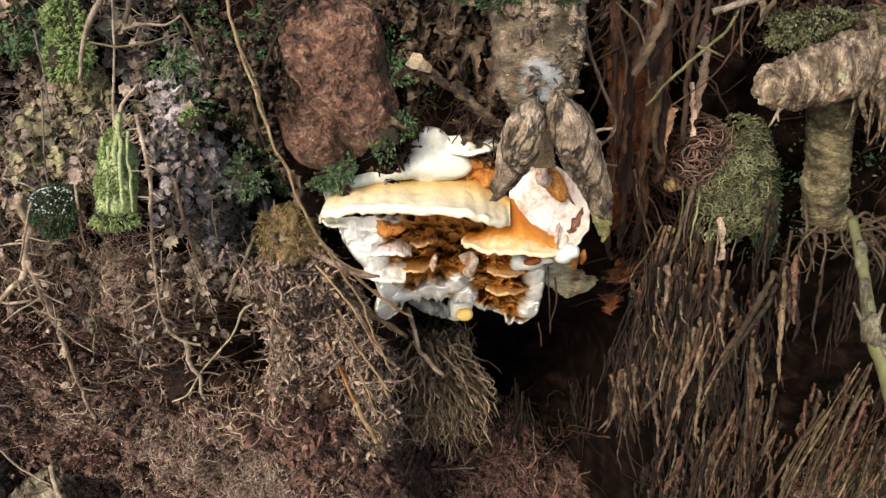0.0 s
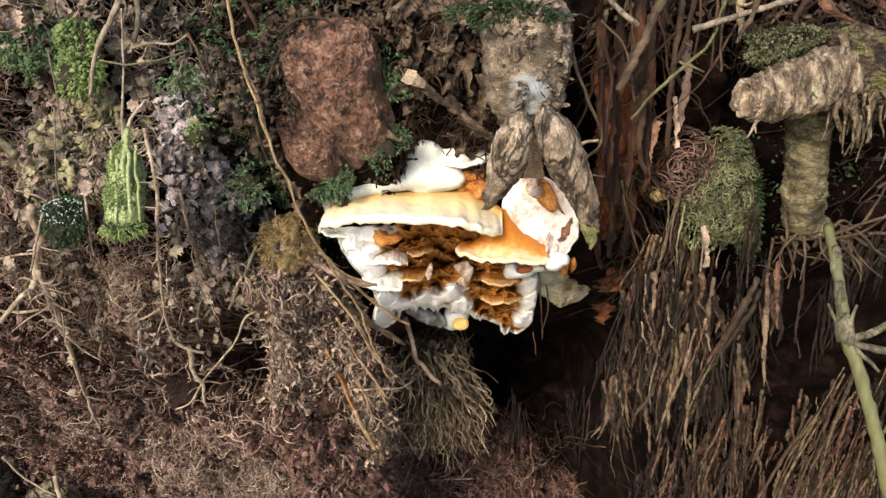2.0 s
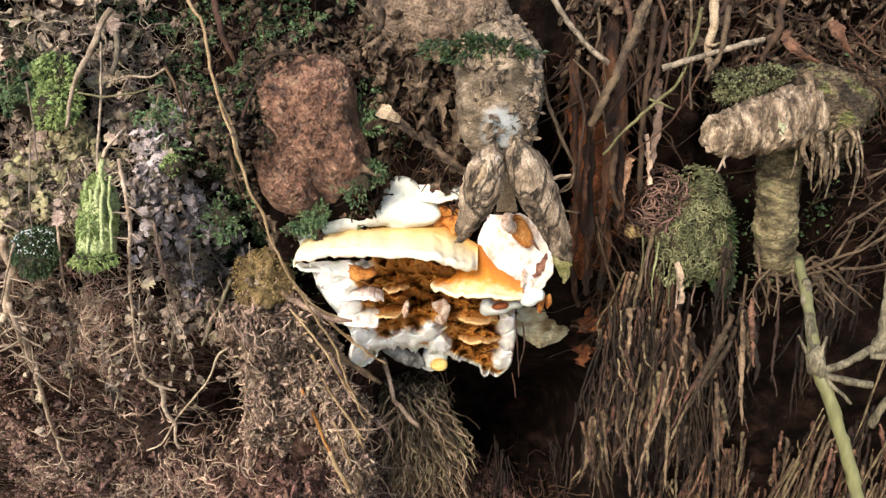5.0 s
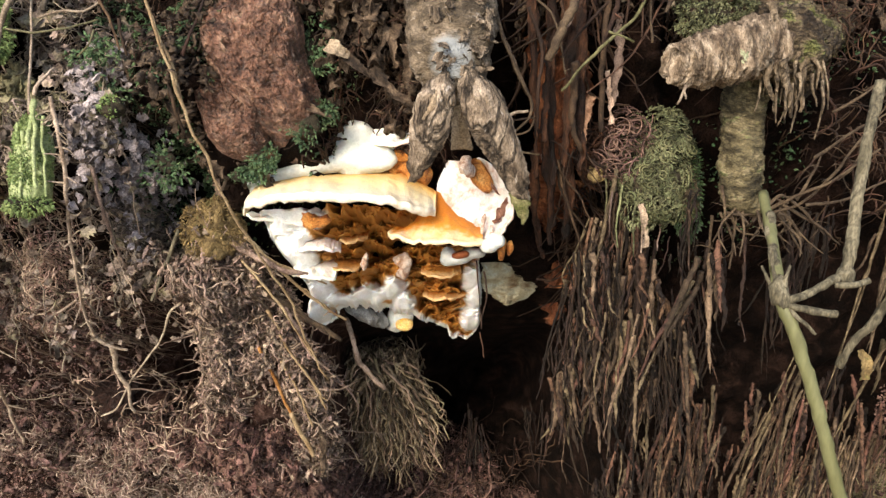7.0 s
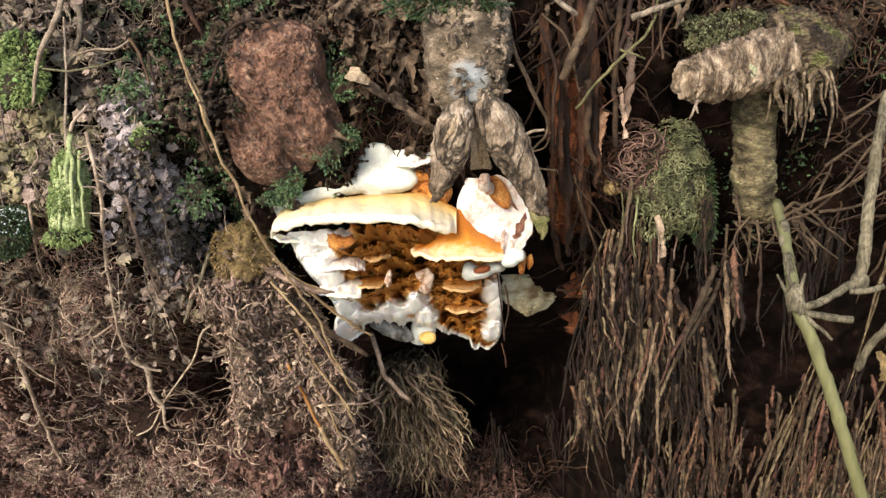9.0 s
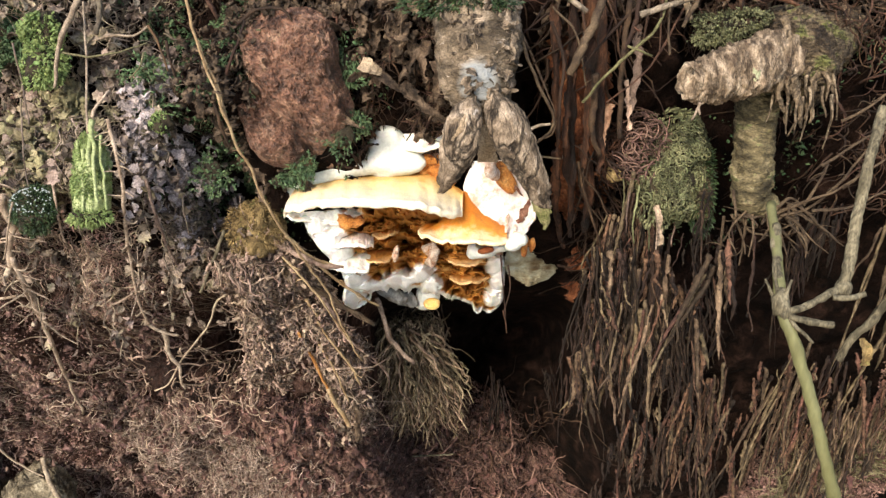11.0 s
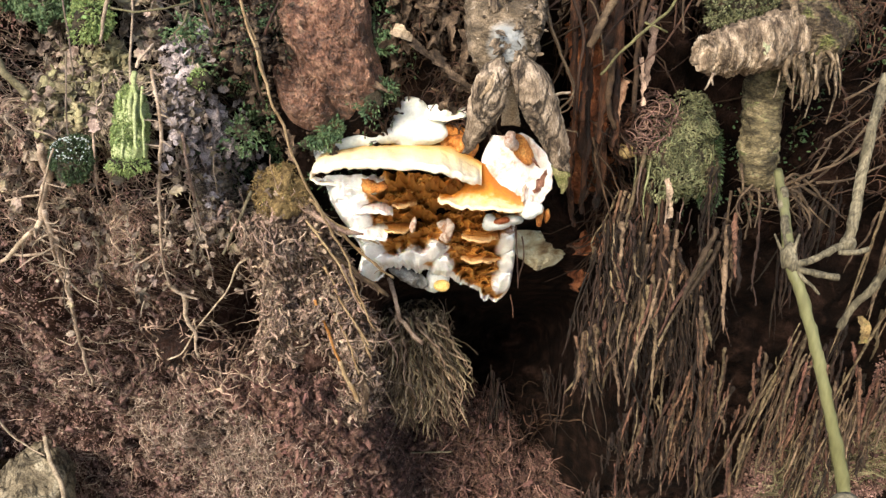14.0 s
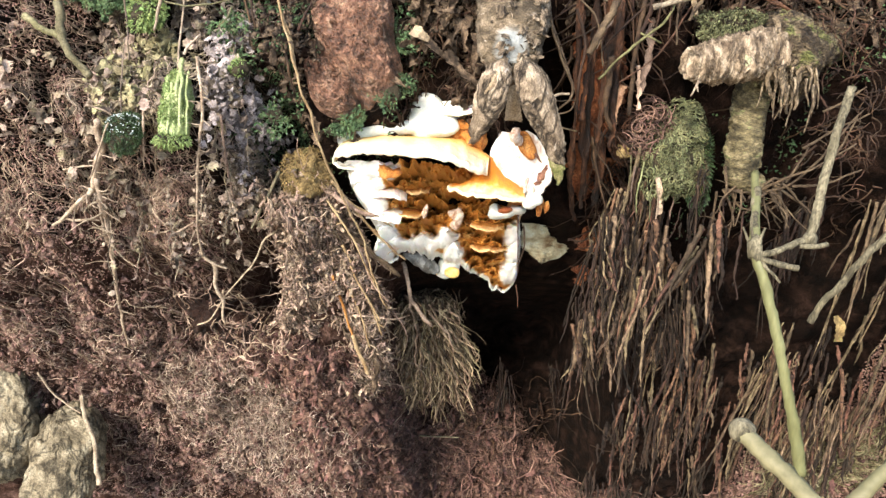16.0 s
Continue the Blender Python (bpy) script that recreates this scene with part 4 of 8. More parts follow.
for outline, y0, deep, tilt, sd, label in STONES:
    thing("stone", mesh_of("stone", *slab(outline, y0, deep, tilt, sd, 6.0, 0.0032)), STONE, label, "stone")
stone("bark_piece", (0.0151, 0.4040, 0.1545), (0.036, 0.020, 0.022), 3, BARK_STONE, "broad piece of brown bark in the bank top", 0.05, category="bark")
stone("stone", (-0.4907, 0.765, -0.2470), (0.052, 0.03, 0.066), 4, PALE_STONE, "pale weathered stone at the foot of the bank", 0.1, 0.25, 3.4, size=0.04)
stone("stone", (-0.4005, 0.76, -0.2850), (0.034, 0.03, 0.058), 5, PALE_STONE, "pale cracked stone at the foot of the bank", 0.1, 0.25, 3.2, size=0.04)

log = thing("rotten_branch", None, None, "grey rotten branch with peeling bark above the fungus", "dead branch")
k, sides = 160, 96
p = spline([(0.0510, 0.4120, 0.1427), (0.0493, 0.3960, 0.1299), (0.0483, 0.3860, 0.1157), (0.0480, 0.3820, 0.1021), (0.0470, 0.3810, 0.0880), (0.0499, 0.3880, 0.0756), (0.0536, 0.4040, 0.0674)], k)
r = np.interp(np.linspace(0, 1, k), [0, 0.08, 0.25, 0.6, 0.75, 0.9, 1.0], [0.008, 0.018, 0.0235, 0.022, 0.0195, 0.014, 0.005])
v, f = tubes(p, r, sides, 0.0)
v = v.reshape(k, sides, 3)
axis = p[:, None]
d = (v - axis)
ang = np.arange(sides) * 2 * np.pi / sides
g = 0.05 * fbm(v * np.array([1, 1, 1.6]), 0.010, 5, 0.6) + 0.07 * fbm(v + 7, 0.03, 3) + 0.05 * np.abs(fbm(v * np.array([0.45, 0.45, 2.0]) + 2, 0.007, 4, 0.6)) - 0.05 * np.maximum(0, 0.2 - np.abs(fbm(v * np.array([1, 1, 0.5]) + 11, 0.016, 3))) / 0.2
v = axis + d * (1 + g)[..., None]
part("trunk", mesh_of("trunk", v.reshape(-1, 3), f), BARK, log)


front = v.reshape(k, sides, 3)[10:130]
front = front[np.broadcast_to((front - p[10:130, None])[..., 1] < -0.014, front.shape[:2])]
rs = np.random.RandomState(33)
pick = front[rs.randint(0, len(front), 110)] + np.array([0, 0.0006, 0])
def flap(name, ctrl, w0, w1, thick, parent, seed, mat=None, label="", nu=90, curl=0.004, top=0.8):
    """A tongue of bark: wide at its root, worn to a ragged point, bent across and thicker along the middle."""
    c = spline(ctrl, nu)
    s = np.linspace(0, 1, nu)
    w = np.interp(s, [0, 0.25, 0.7, 1], [w0 * top, w0, (w0 + w1) * 0.5, w1]) * (1 + 0.18 * fbm(c + seed, 0.01, 3))
    tan = np.gradient(c, axis=0)
    tan /= np.linalg.norm(tan, axis=1, keepdims=True)
    side = np.cross(tan, [0, 1.0, 0])
    side /= np.linalg.norm(side, axis=1, keepdims=True)
    out = np.cross(side, tan)
    na = 40
    a = np.arange(na) * 2 * np.pi / na
    ring = (np.sign(np.cos(a)) * np.abs(np.cos(a)) ** 0.8)[None, :, None] * (side * w[:, None])[:, None] + np.sin(a)[None, :, None] * (out * thick * (1 - 0.4 * s)[:, None])[:, None]
    v = c[:, None] + ring
    v[..., 1] += curl * (np.cos(a)[None] ** 2)
    v = v + np.stack([0.0016 * fbm(v * np.array([1, 1, 0.35]) + seed + 5 * i, 0.006, 5, 0.6) for i in range(3)], -1)
    v = v + out[:, None] * (0.0022 * np.sin(a)[None] * np.abs(fbm(v * np.array([1, 1, 0.25]) + seed, 0.0035, 3)))[..., None]
    i = np.arange(nu - 1)[:, None] * na
    j = np.arange(na)[None]
    q = np.stack([i + j, i + (j + 1) % na, i + na + (j + 1) % na, i + na + j], -1).reshape(-1, 4)
    caps = np.stack([np.arange(na)[::-1], (nu - 1) * na + np.arange(na)])
    me = mesh_of(name, v, [q, caps])
    return part(name, me, mat or FLAP, parent, label) if parent else thing(name, me, mat or FLAP, label, "bark", "pieces of bark")


for name, lf, rt, bulge, mat, sd, label in [
        ("bark_flap", [(0.0425, 0.3680, 0.0746), (0.0347, 0.3640, 0.0676), (0.0289, 0.3620, 0.0582), (0.0262, 0.3720, 0.0433), (0.0248, 0.3860, 0.0325), (0.0246, 0.3980, 0.0250)], [(0.0448, 0.3660, 0.0741), (0.0472, 0.3620, 0.0665), (0.0483, 0.3620, 0.0573), (0.0441, 0.3720, 0.0415), (0.0363, 0.3860, 0.0317), (0.0279, 0.3980, 0.0247)], 0.0042, FLAP, 1, "split tongue of grey bark"),
        ("bark_flap", [(0.0523, 0.3680, 0.0732), (0.0493, 0.3640, 0.0650), (0.0515, 0.3640, 0.0540), (0.0586, 0.3740, 0.0412), (0.0699, 0.3880, 0.0289), (0.0811, 0.4020, 0.0156)], [(0.0567, 0.3680, 0.0744), (0.0677, 0.3680, 0.0687), (0.0751, 0.3700, 0.0566), (0.0800, 0.3780, 0.0428), (0.0864, 0.3900, 0.0288), (0.0894, 0.4020, 0.0154)], 0.0050, FLAP, 3, "long broad tongue of grey-brown bark"),
        ("bark_flap", [(0.0486, 0.3820, 0.0604), (0.0472, 0.3880, 0.0518), (0.0475, 0.4000, 0.0424)], [(0.0556, 0.3820, 0.0609), (0.0568, 0.3880, 0.0516), (0.0588, 0.4000, 0.0423)], 0.0045, PALE_FLAKE, 4, "pale broken piece under the bark"),
        ("bark_flap", [(0.0773, 0.3990, 0.0194), (0.0807, 0.4040, 0.0124), (0.0863, 0.4120, 0.0040)], [(0.0886, 0.3990, 0.0198), (0.0897, 0.4040, 0.0122), (0.0873, 0.4120, 0.0033)], 0.0020, MOSSY, 5, "mossy end of the bark"),
        ("bark_flap", [(0.0409, 0.3595, 0.0660), (0.0365, 0.3585, 0.0574), (0.0324, 0.3630, 0.0498)], [(0.0433, 0.3595, 0.0654), (0.0395, 0.3585, 0.0562), (0.0330, 0.3630, 0.0492)], 0.0008, PALE_FLAKE, 6, "pale torn edge of the bark")]:
    part(name, mesh_of(name, *plate(lf, rt, bulge, 0.0018, sd, 0.0006, 0.0008, 0.14, 110, 44, 0.0028)), mat, log, label)
stub = thing("branch_stub", None, None, "broken lichen-grown branch stub with a hanging side branch", "dead branch")


def limb(name, ctrl, radii, parent, seed, mat=None, label="", k=150, sides=90, ridge=0.10, wrinkle=0.0, pitch=0.004):
    """A gnarled limb: lumps, furrows and, where asked, uneven wrinkles across it."""
    p = spline(ctrl, k)
    r = np.interp(np.linspace(0, 1, k), np.linspace(0, 1, len(radii)), radii)
    v, f = tubes(p, r, sides)
    v = v.reshape(k, sides, 3)
    d = v - p[:, None]
    g = ridge * fbm(v + seed, 0.010, 5, 0.6) - 0.10 * np.maximum(0, 0.2 - np.abs(fbm(v + seed + 4, 0.010, 3))) / 0.2 + 0.10 * fbm(v + seed + 9, 0.025, 3)
    if wrinkle:
        a = np.arange(sides) * 2 * np.pi / sides
        run = np.concatenate([[0], np.cumsum(np.linalg.norm(np.diff(p, axis=0), axis=1))])
        w = np.stack([0.006 * np.cos(a)[None] + 0 * run[:, None], 0.006 * np.sin(a)[None] + 0 * run[:, None], run[:, None] * 1.8 + 0 * a[None]], -1)
        g = g + wrinkle * (np.abs(fbm(w + seed, pitch, 4, 0.6)) + 0.5 * fbm(w + seed + 3, pitch * 2.2, 3))
    v = p[:, None] + d * (1 + g)[..., None]
    ends = 0.0022 * fbm(v[[0, -1]] + seed, 0.004, 3)
    v[0, :, 0] += ends[0]
    v[-1, :, 0] += ends[1]
    return part(name, mesh_of(name, v.reshape(-1, 3), f), mat or STUB, parent, label)


stump = limb("stump", [(0.1609, 0.3760, 0.0799), (0.1649, 0.3780, 0.0810), (0.1783, 0.3810, 0.0841), (0.1973, 0.3870, 0.0899), (0.2210, 0.3980, 0.0977)], [0.0075, 0.0108, 0.0125, 0.0138, 0.0150], stub, 1, BROKEN, "broken end of wrinkled wood", wrinkle=0.16, pitch=0.0034)
knee = limb("knee", [(0.2291, 0.4250, 0.1262), (0.2316, 0.4080, 0.1133), (0.2360, 0.4040, 0.1009), (0.2401, 0.4100, 0.0904), (0.2476, 0.4280, 0.0785)], [0.010, 0.0185, 0.0200, 0.0170, 0.006], stub, 2, MOSSY_BARK, ridge=0.16)
hanging = limb("side_branch", [(0.2217, 0.4320, 0.0869), (0.2172, 0.4280, 0.0718), (0.2143, 0.4260, 0.0537), (0.2130, 0.4260, 0.0360), (0.2142, 0.4280, 0.0221), (0.2286, 0.4340, 0.0152)], [0.0125, 0.0112, 0.0112, 0.0120, 0.0118, 0.006], stub, 3, RINGED, wrinkle=0.07, pitch=0.004)
limb("shoulder", [(0.2968, 0.4700, 0.1375), (0.2680, 0.4350, 0.1198), (0.2511, 0.4180, 0.1045), (0.2503, 0.4200, 0.0927)], [0.010, 0.0165, 0.0175, 0.010], stub, 4, MOSSY_BARK, ridge=0.16)
for c, w in (((0.1949, 0.3725, 0.0837), 0.0024), ((0.1982, 0.374, 0.0899), 0.0016)):
    v, f = blob(c, (w, 0.0012, w * 1.6), 3, 0.2, 0.004, 0, 14)
    part("lichen_spot", mesh_of("lichen_spot", v, f), LICHEN, stump, "small white lichen spot")
for i, (a0, a1, a2) in enumerate([((0.2107, 0.384, 0.0931), (0.2145, 0.388, 0.0746), (0.2235, 0.4, 0.0619)), ((0.2186, 0.384, 0.0834), (0.2246, 0.39, 0.0684), (0.2328, 0.4, 0.0585)), ((0.2353, 0.392, 0.0882), (0.2355, 0.395, 0.0724), (0.2356, 0.4, 0.0618)), ((0.2175, 0.39, 0.1173), (0.2206, 0.384, 0.0994), (0.2178, 0.386, 0.0742)), ((0.2086, 0.386, 0.1001), (0.206, 0.386, 0.0872), (0.2028, 0.392, 0.0788))]):
    part("bark_strip", stick_mesh("bark_strip", [a0, a1, a2], 0.0022, 0.0009, 0.5, seed=i), STUB, stub)
part("torn_fibre", stick_mesh("torn_fibre", [(0.1657, 0.375, 0.0696), (0.1649, 0.378, 0.0655), (0.1638, 0.382, 0.0614)], 0.0009, 0.0005, 0.4), PALE_ROOT, stump)
part("torn_fibre", stick_mesh("torn_fibre", [(0.1652, 0.377, 0.0669), (0.1671, 0.379, 0.0634)], 0.0008, 0.0004, 0.4), PALE_ROOT, stump)
rng = np.random.RandomState(32)
for i in range(26):
    c = np.array((0.2264, 0.386, 0.0934)) + np.array([rng.uniform(-0.014, 0.022), rng.uniform(0.0, 0.012), rng.uniform(-0.02, 0.016)])
    e = c + np.array([rng.uniform(-0.004, 0.005), rng.uniform(0.004, 0.012), -rng.uniform(0.012, 0.034)])
    m = (c + e) / 2 + rng.normal(0, 0.0015, 3) - np.array([0, 0.002, 0])
    part("bark_shred", stick_mesh("bark_shred", [c, m, e], rng.uniform(0.0007, 0.0017), 0.0004, 0.4, 14, 5, seed=i + 50), STUB, knee)
# roots at the foot of the hanging branch
rng = np.random.RandomState(31)
for i in range(26):
    c = np.array((0.2213, 0.428, 0.0136)) + np.array([rng.uniform(-0.018, 0.022), rng.uniform(-0.006, 0.006), rng.uniform(-0.004, 0.004)])
    e = c + np.array([rng.uniform(-0.012, 0.03), rng.uniform(-0.008, 0.014), rng.uniform(-0.03, 0.004)])
    m = (c + e) / 2 + rng.normal(0, 0.004, 3)
    part("rootlet", stick_mesh("rootlet", [c, m, e], rng.uniform(0.0007, 0.0014), 0.0004, 0.4, 14, 5, seed=i), STRAW_ROOT, hanging)

# ---- moss cushions ----
def spindles(points, ways, length, width, jitter=0.4, seed=0):
    """Small pointed bodies (six corners each) at points along ways: leaflets, crumbs, needles."""
    rs = np.random.RandomState(seed)
    n = len(points)
    d = ways + rs.normal(0, jitter, (n, 3))
    d /= np.linalg.norm(d, axis=1, keepdims=True) + 1e-9
    a = np.cross(d, rs.normal(0, 1, (n, 3)))
    a /= np.linalg.norm(a, axis=1, keepdims=True) + 1e-9
    b = np.cross(d, a)
    ln = length * rs.uniform(0.5, 1.4, (n, 1))
    w1, w2 = width * rs.uniform(0.6, 1.3, (n, 1)), width * rs.uniform(0.25, 0.9, (n, 1))
    mid = points + d * ln * rs.uniform(0.3, 0.6, (n, 1))
    v = np.stack([points, mid + a * w1, mid + b * w2, mid - a * w1, mid - b * w2, points + d * ln], 1)
    t = np.array([[0, 2, 1], [0, 3, 2], [0, 4, 3], [0, 1, 4], [5, 1, 2], [5, 2, 3], [5, 3, 4], [5, 4, 1]])
    return v.reshape(-1, 3), (np.arange(n)[:, None, None] * 6 + t[None]).reshape(-1, 3)


def ball_points(center, half, n, seed, rough=0.2, front=True, turn=0.0):
    rs = np.random.RandomState(seed)
    d = rs.normal(0, 1, (n, 3))
    if front:
        d[:, 1] = -np.abs(d[:, 1])
    d /= np.linalg.norm(d, axis=1, keepdims=True)
    p = d * np.asarray(half)
    ca, sa = np.cos(turn), np.sin(turn)
    p = np.stack([p[:, 0] * ca + p[:, 2] * sa, p[:, 1], -p[:, 0] * sa + p[:, 2] * ca], -1)
    p = p * (1 + rough * fbm(p + seed, 0.012, 3))[:, None] + np.asarray(center)
    return p, d


def leaves(points, ways, size, seed=0, spread=0.5):
    """Small rounded cupped leaves that face along ways: eight corners round a hub, with a back."""
    rs = np.random.RandomState(seed)
    n = len(points)
    nrm = ways + rs.normal(0, spread, (n, 3))
    nrm /= np.linalg.norm(nrm, axis=1, keepdims=True) + 1e-9
    a = np.cross(nrm, rs.normal(0, 1, (n, 3)))
    a /= np.linalg.norm(a, axis=1, keepdims=True) + 1e-9
    b = np.cross(nrm, a)
    m = 8
    th = np.arange(m) * 2 * np.pi / m
    rr = rs.uniform(0.6, 1.1, (n, m)) * size * rs.uniform(0.5, 1.4, (n, 1))
    edge = points[:, None] + a[:, None] * (np.cos(th) * rr)[..., None] + b[:, None] * (np.sin(th) * rr * rs.uniform(0.45, 0.9, (n, 1)))[..., None] + nrm[:, None] * (rs.uniform(0.0, 0.5, (n, m)) * size)[..., None]
    v = np.concatenate([edge, points[:, None], (points - nrm * size * 0.5)[:, None]], 1)
    base = np.arange(n)[:, None] * (m + 2)
    j = np.arange(m)[None]
    f1 = np.stack([base + j, base + (j + 1) % m, base + m + 0 * j], -1)
    f2 = np.stack([base + (j + 1) % m, base + j, base + m + 1 + 0 * j], -1)
    return v.reshape(-1, 3), np.concatenate([f1.reshape(-1, 3), f2.reshape(-1, 3)])


def moss(name, center, half, seed, mat, label, n=3000, length=0.0025, width=0.0005, turn=0.0, core=None, category="moss", rough=0.25, leaf=0.0, fill=0.86):
    ob = thing(name, None, None, label, category, {"moss_tuft": "moss tufts in the bank", "moss_pad": "moss pads", "moss_cushion": "moss cushions"}.get(name, ""))
    v, f = blob(center, np.asarray(half) * fill, seed, rough, 0.012, 0.10, 48, 2.2, turn)
    part("cushion", mesh_of("cushion", v, f), core or HUMUS, ob)
    p, d = ball_points(center, half, n, seed, rough, True, turn)
    p = p + d * np.random.RandomState(seed).uniform(-1.6, 0.3, (n, 1)) * length
    v, f = spindles(p - d * length * 0.4, d + np.array([0, -0.2, -0.45]), length, width, 0.6, seed)
    part("leafage", mesh_of("leafage", v, f, smooth=False), mat, ob)
    if leaf:
        k = n // 3
        part("leafage", mesh_of("leafage", *leaves(p[:k], d[:k] + np.array([0, -0.3, 0.2]), leaf, seed), smooth=True), mat, ob)
    return ob


# the bright pad: a flat rotten stalk grown over with moss
pad = moss("moss_pad", (-0.1718, 0.402, 0.0369), (0.0112, 0.009, 0.0265), 1, MOSS, "bright green moss pad on a rotten stalk", 5200, 0.0018, 0.0005, 0.0, core=LIME, leaf=0.0009, rough=0.12, fill=0.94)
moss("moss_pad", (-0.1722, 0.4, 0.0157), (0.0118, 0.008, 0.005), 31, MOSS, "frayed lower end of a moss pad", 900, 0.003, 0.0005, leaf=0.001)
for i, (a0, a1, w) in enumerate([((-0.1688, 0.394, 0.0697), (-0.1689, 0.391, 0.0422), 0.0016), ((-0.1665, 0.392, 0.0652), (-0.1639, 0.391, 0.0225), 0.0014), ((-0.1728, 0.394, 0.0538), (-0.1735, 0.393, 0.017), 0.0012), ((-0.1632, 0.394, 0.0601), (-0.1607, 0.394, 0.0184), 0.0011), ((-0.1774, 0.397, 0.0585), (-0.1793, 0.397, 0.0157), 0.0010)]):
    part("pale_rib", stick_mesh("pale_rib", [a0, a1], w, w * 0.7, 0.6, 40, 6, seed=i), LIME, pad, "pale yellow-green rib")
moss("moss_pad", (-0.1987, 0.405, 0.118), (0.0105, 0.009, 0.014), 2, MOSS, "bright green hanging moss tuft", 1800, 0.0026, 0.0006, 0.1, rough=0.45, leaf=0.0016)
moss("moss_pad", (-0.1978, 0.404, 0.1029), (0.0125, 0.009, 0.014), 32, MOSS, "bright green hanging moss tuft", 1800, 0.0026, 0.0006, -0.1, rough=0.45, leaf=0.0016)
moss("moss_cushion", (-0.2098, 0.412, 0.0212), (0.0125, 0.010, 0.0145), 4, WET_MOSS, "dark glistening moss cushion with dew drops", 2400, 0.0018, 0.0004, leaf=0.0011)
p, d = ball_points((-0.2083, 0.409, 0.0243), (0.0125, 0.0105, 0.0105), 150, 9, 0.2)
drops = [blob(q, (s, s, s), 1, 0, 1, 0, 8) for q, s in zip(p, np.random.RandomState(3).uniform(0.0002, 0.0006, 150))]
tagged(thing("dew", mesh_of("dew", *join(drops)), DEW, "tiny dew drops on a dark moss cushion", "water drops"), kind="stuff")
moss("moss_cushion", (-0.2331, 0.42, 0.131), (0.020, 0.010, 0.024), 5, DARK_MOSS, "dark bluish green moss cushion", 3800, 0.0024, 0.0006, rough=0.5, leaf=0.002, fill=0.65)
moss("moss_cushion", (-0.2529, 0.42, 0.1413), (0.020, 0.010, 0.024), 35, DARK_MOSS, "dark bluish green moss cushion", 2000, 0.0024, 0.0006, rough=0.5, leaf=0.002)
moss("moss_cushion", (-0.1341, 0.408, 0.0693), (0.008, 0.006, 0.006), 6, MOSS, "small bright moss tuft", 500, 0.0022, 0.0005, rough=0.5, leaf=0.0014)
ball = thing("moss_ball", None, None, "round moss-grown knot of roots", "moss")
BALL_AT, BALL_HALF = np.array((0.1726, 0.4660, 0.0414)), np.array([0.0235, 0.025, 0.034])
part("knot", mesh_of("knot", *blob(BALL_AT, BALL_HALF * 0.76, 7, 0.35, 0.014, 0.12, 72, 2.1, 0.25)), HUMUS, ball, "dark knot of soil and roots")


def curls(center, half, n, size, radius, seed, turn=0.0, arc=4.6, k=11):
    """Small loops of moss and root that lie on the front of a lump."""
    rs = np.random.RandomState(seed + 1000)
    p, d = ball_points(center, half, n, seed, 0.35, True, turn)
    a = np.cross(d, rs.normal(0, 1, (n, 3)))
    a /= np.linalg.norm(a, axis=1, keepdims=True)
    b = np.cross(d, a)
    th = np.linspace(0, 1, k)[None] * arc * rs.uniform(0.5, 1.3, (n, 1))
    r = size * rs.uniform(0.5, 1.4, (n, 1)) * (1 - 0.35 * np.linspace(0, 1, k)[None])
    q = p[:, None] + a[:, None] * (np.cos(th) * r)[..., None] + b[:, None] * (np.sin(th) * r)[..., None] + d[:, None] * (size * rs.normal(0.1, 0.5, (n, 1)) * np.linspace(0, 1, k)[None])[..., None]
    return tubes(q, radius * rs.uniform(0.6, 1.4, (n, 1)) * np.linspace(1, 0.5, k)[None], 4)


tagged(part("moss_curl", mesh_of("moss_curl", *curls(BALL_AT + np.array([0.004, 0, 0]), BALL_HALF * np.array([0.86, 1, 0.95]), 1700, 0.0026, 0.00055, 45, 0.25)), BALL_MOSS, ball, "grey-green loops of moss"), kind="stuff")
tagged(part("moss_fleck", mesh_of("moss_fleck", *spindles(*ball_points(BALL_AT, BALL_HALF * 0.95, 2600, 46, 0.35, True, 0.25), 0.0024, 0.0005, 0.8, 46), smooth=False), BALL_MOSS, ball), kind="stuff")
tagged(part("root_curl", mesh_of("root_curl", *curls(BALL_AT + np.array([-0.012, 0.002, 0.016]), BALL_HALF * np.array([0.62, 0.9, 0.6]), 150, 0.0050, 0.0006, 47, 0.0, 2.2)), BROWN_ROOT, ball, "brown tangle of roots at the top of the knot"), kind="stuff")
for i, (x, z) in enumerate(((0.1460, 0.0166), (0.1508, 0.0128), (0.1646, 0.0050), (0.1596, 0.0032), (0.1761, 0.0105), (0.1438, 0.0317))):
    part("hanging_root", stick_mesh("hanging_root", [(x + 0.004, 0.452, z + 0.028), (x, 0.456, z + 0.006), (x + 0.002, 0.468, z - 0.014 - 0.003 * (i % 3))], 0.0009, 0.0005, 0.6, 20, 5, seed=i), BALL_MOSS if i % 2 else CLUMP, ball)
# a dark lump that stands for the shade on this side of the ball
moss("moss_cushion", (0.1942, 0.468, 0.0372), (0.012, 0.014, 0.030), 10, WET_MOSS, "dark moss lump standing for the shaded side of a knot", 1500, 0.0025, 0.0006, core=MOSSY_BARK)
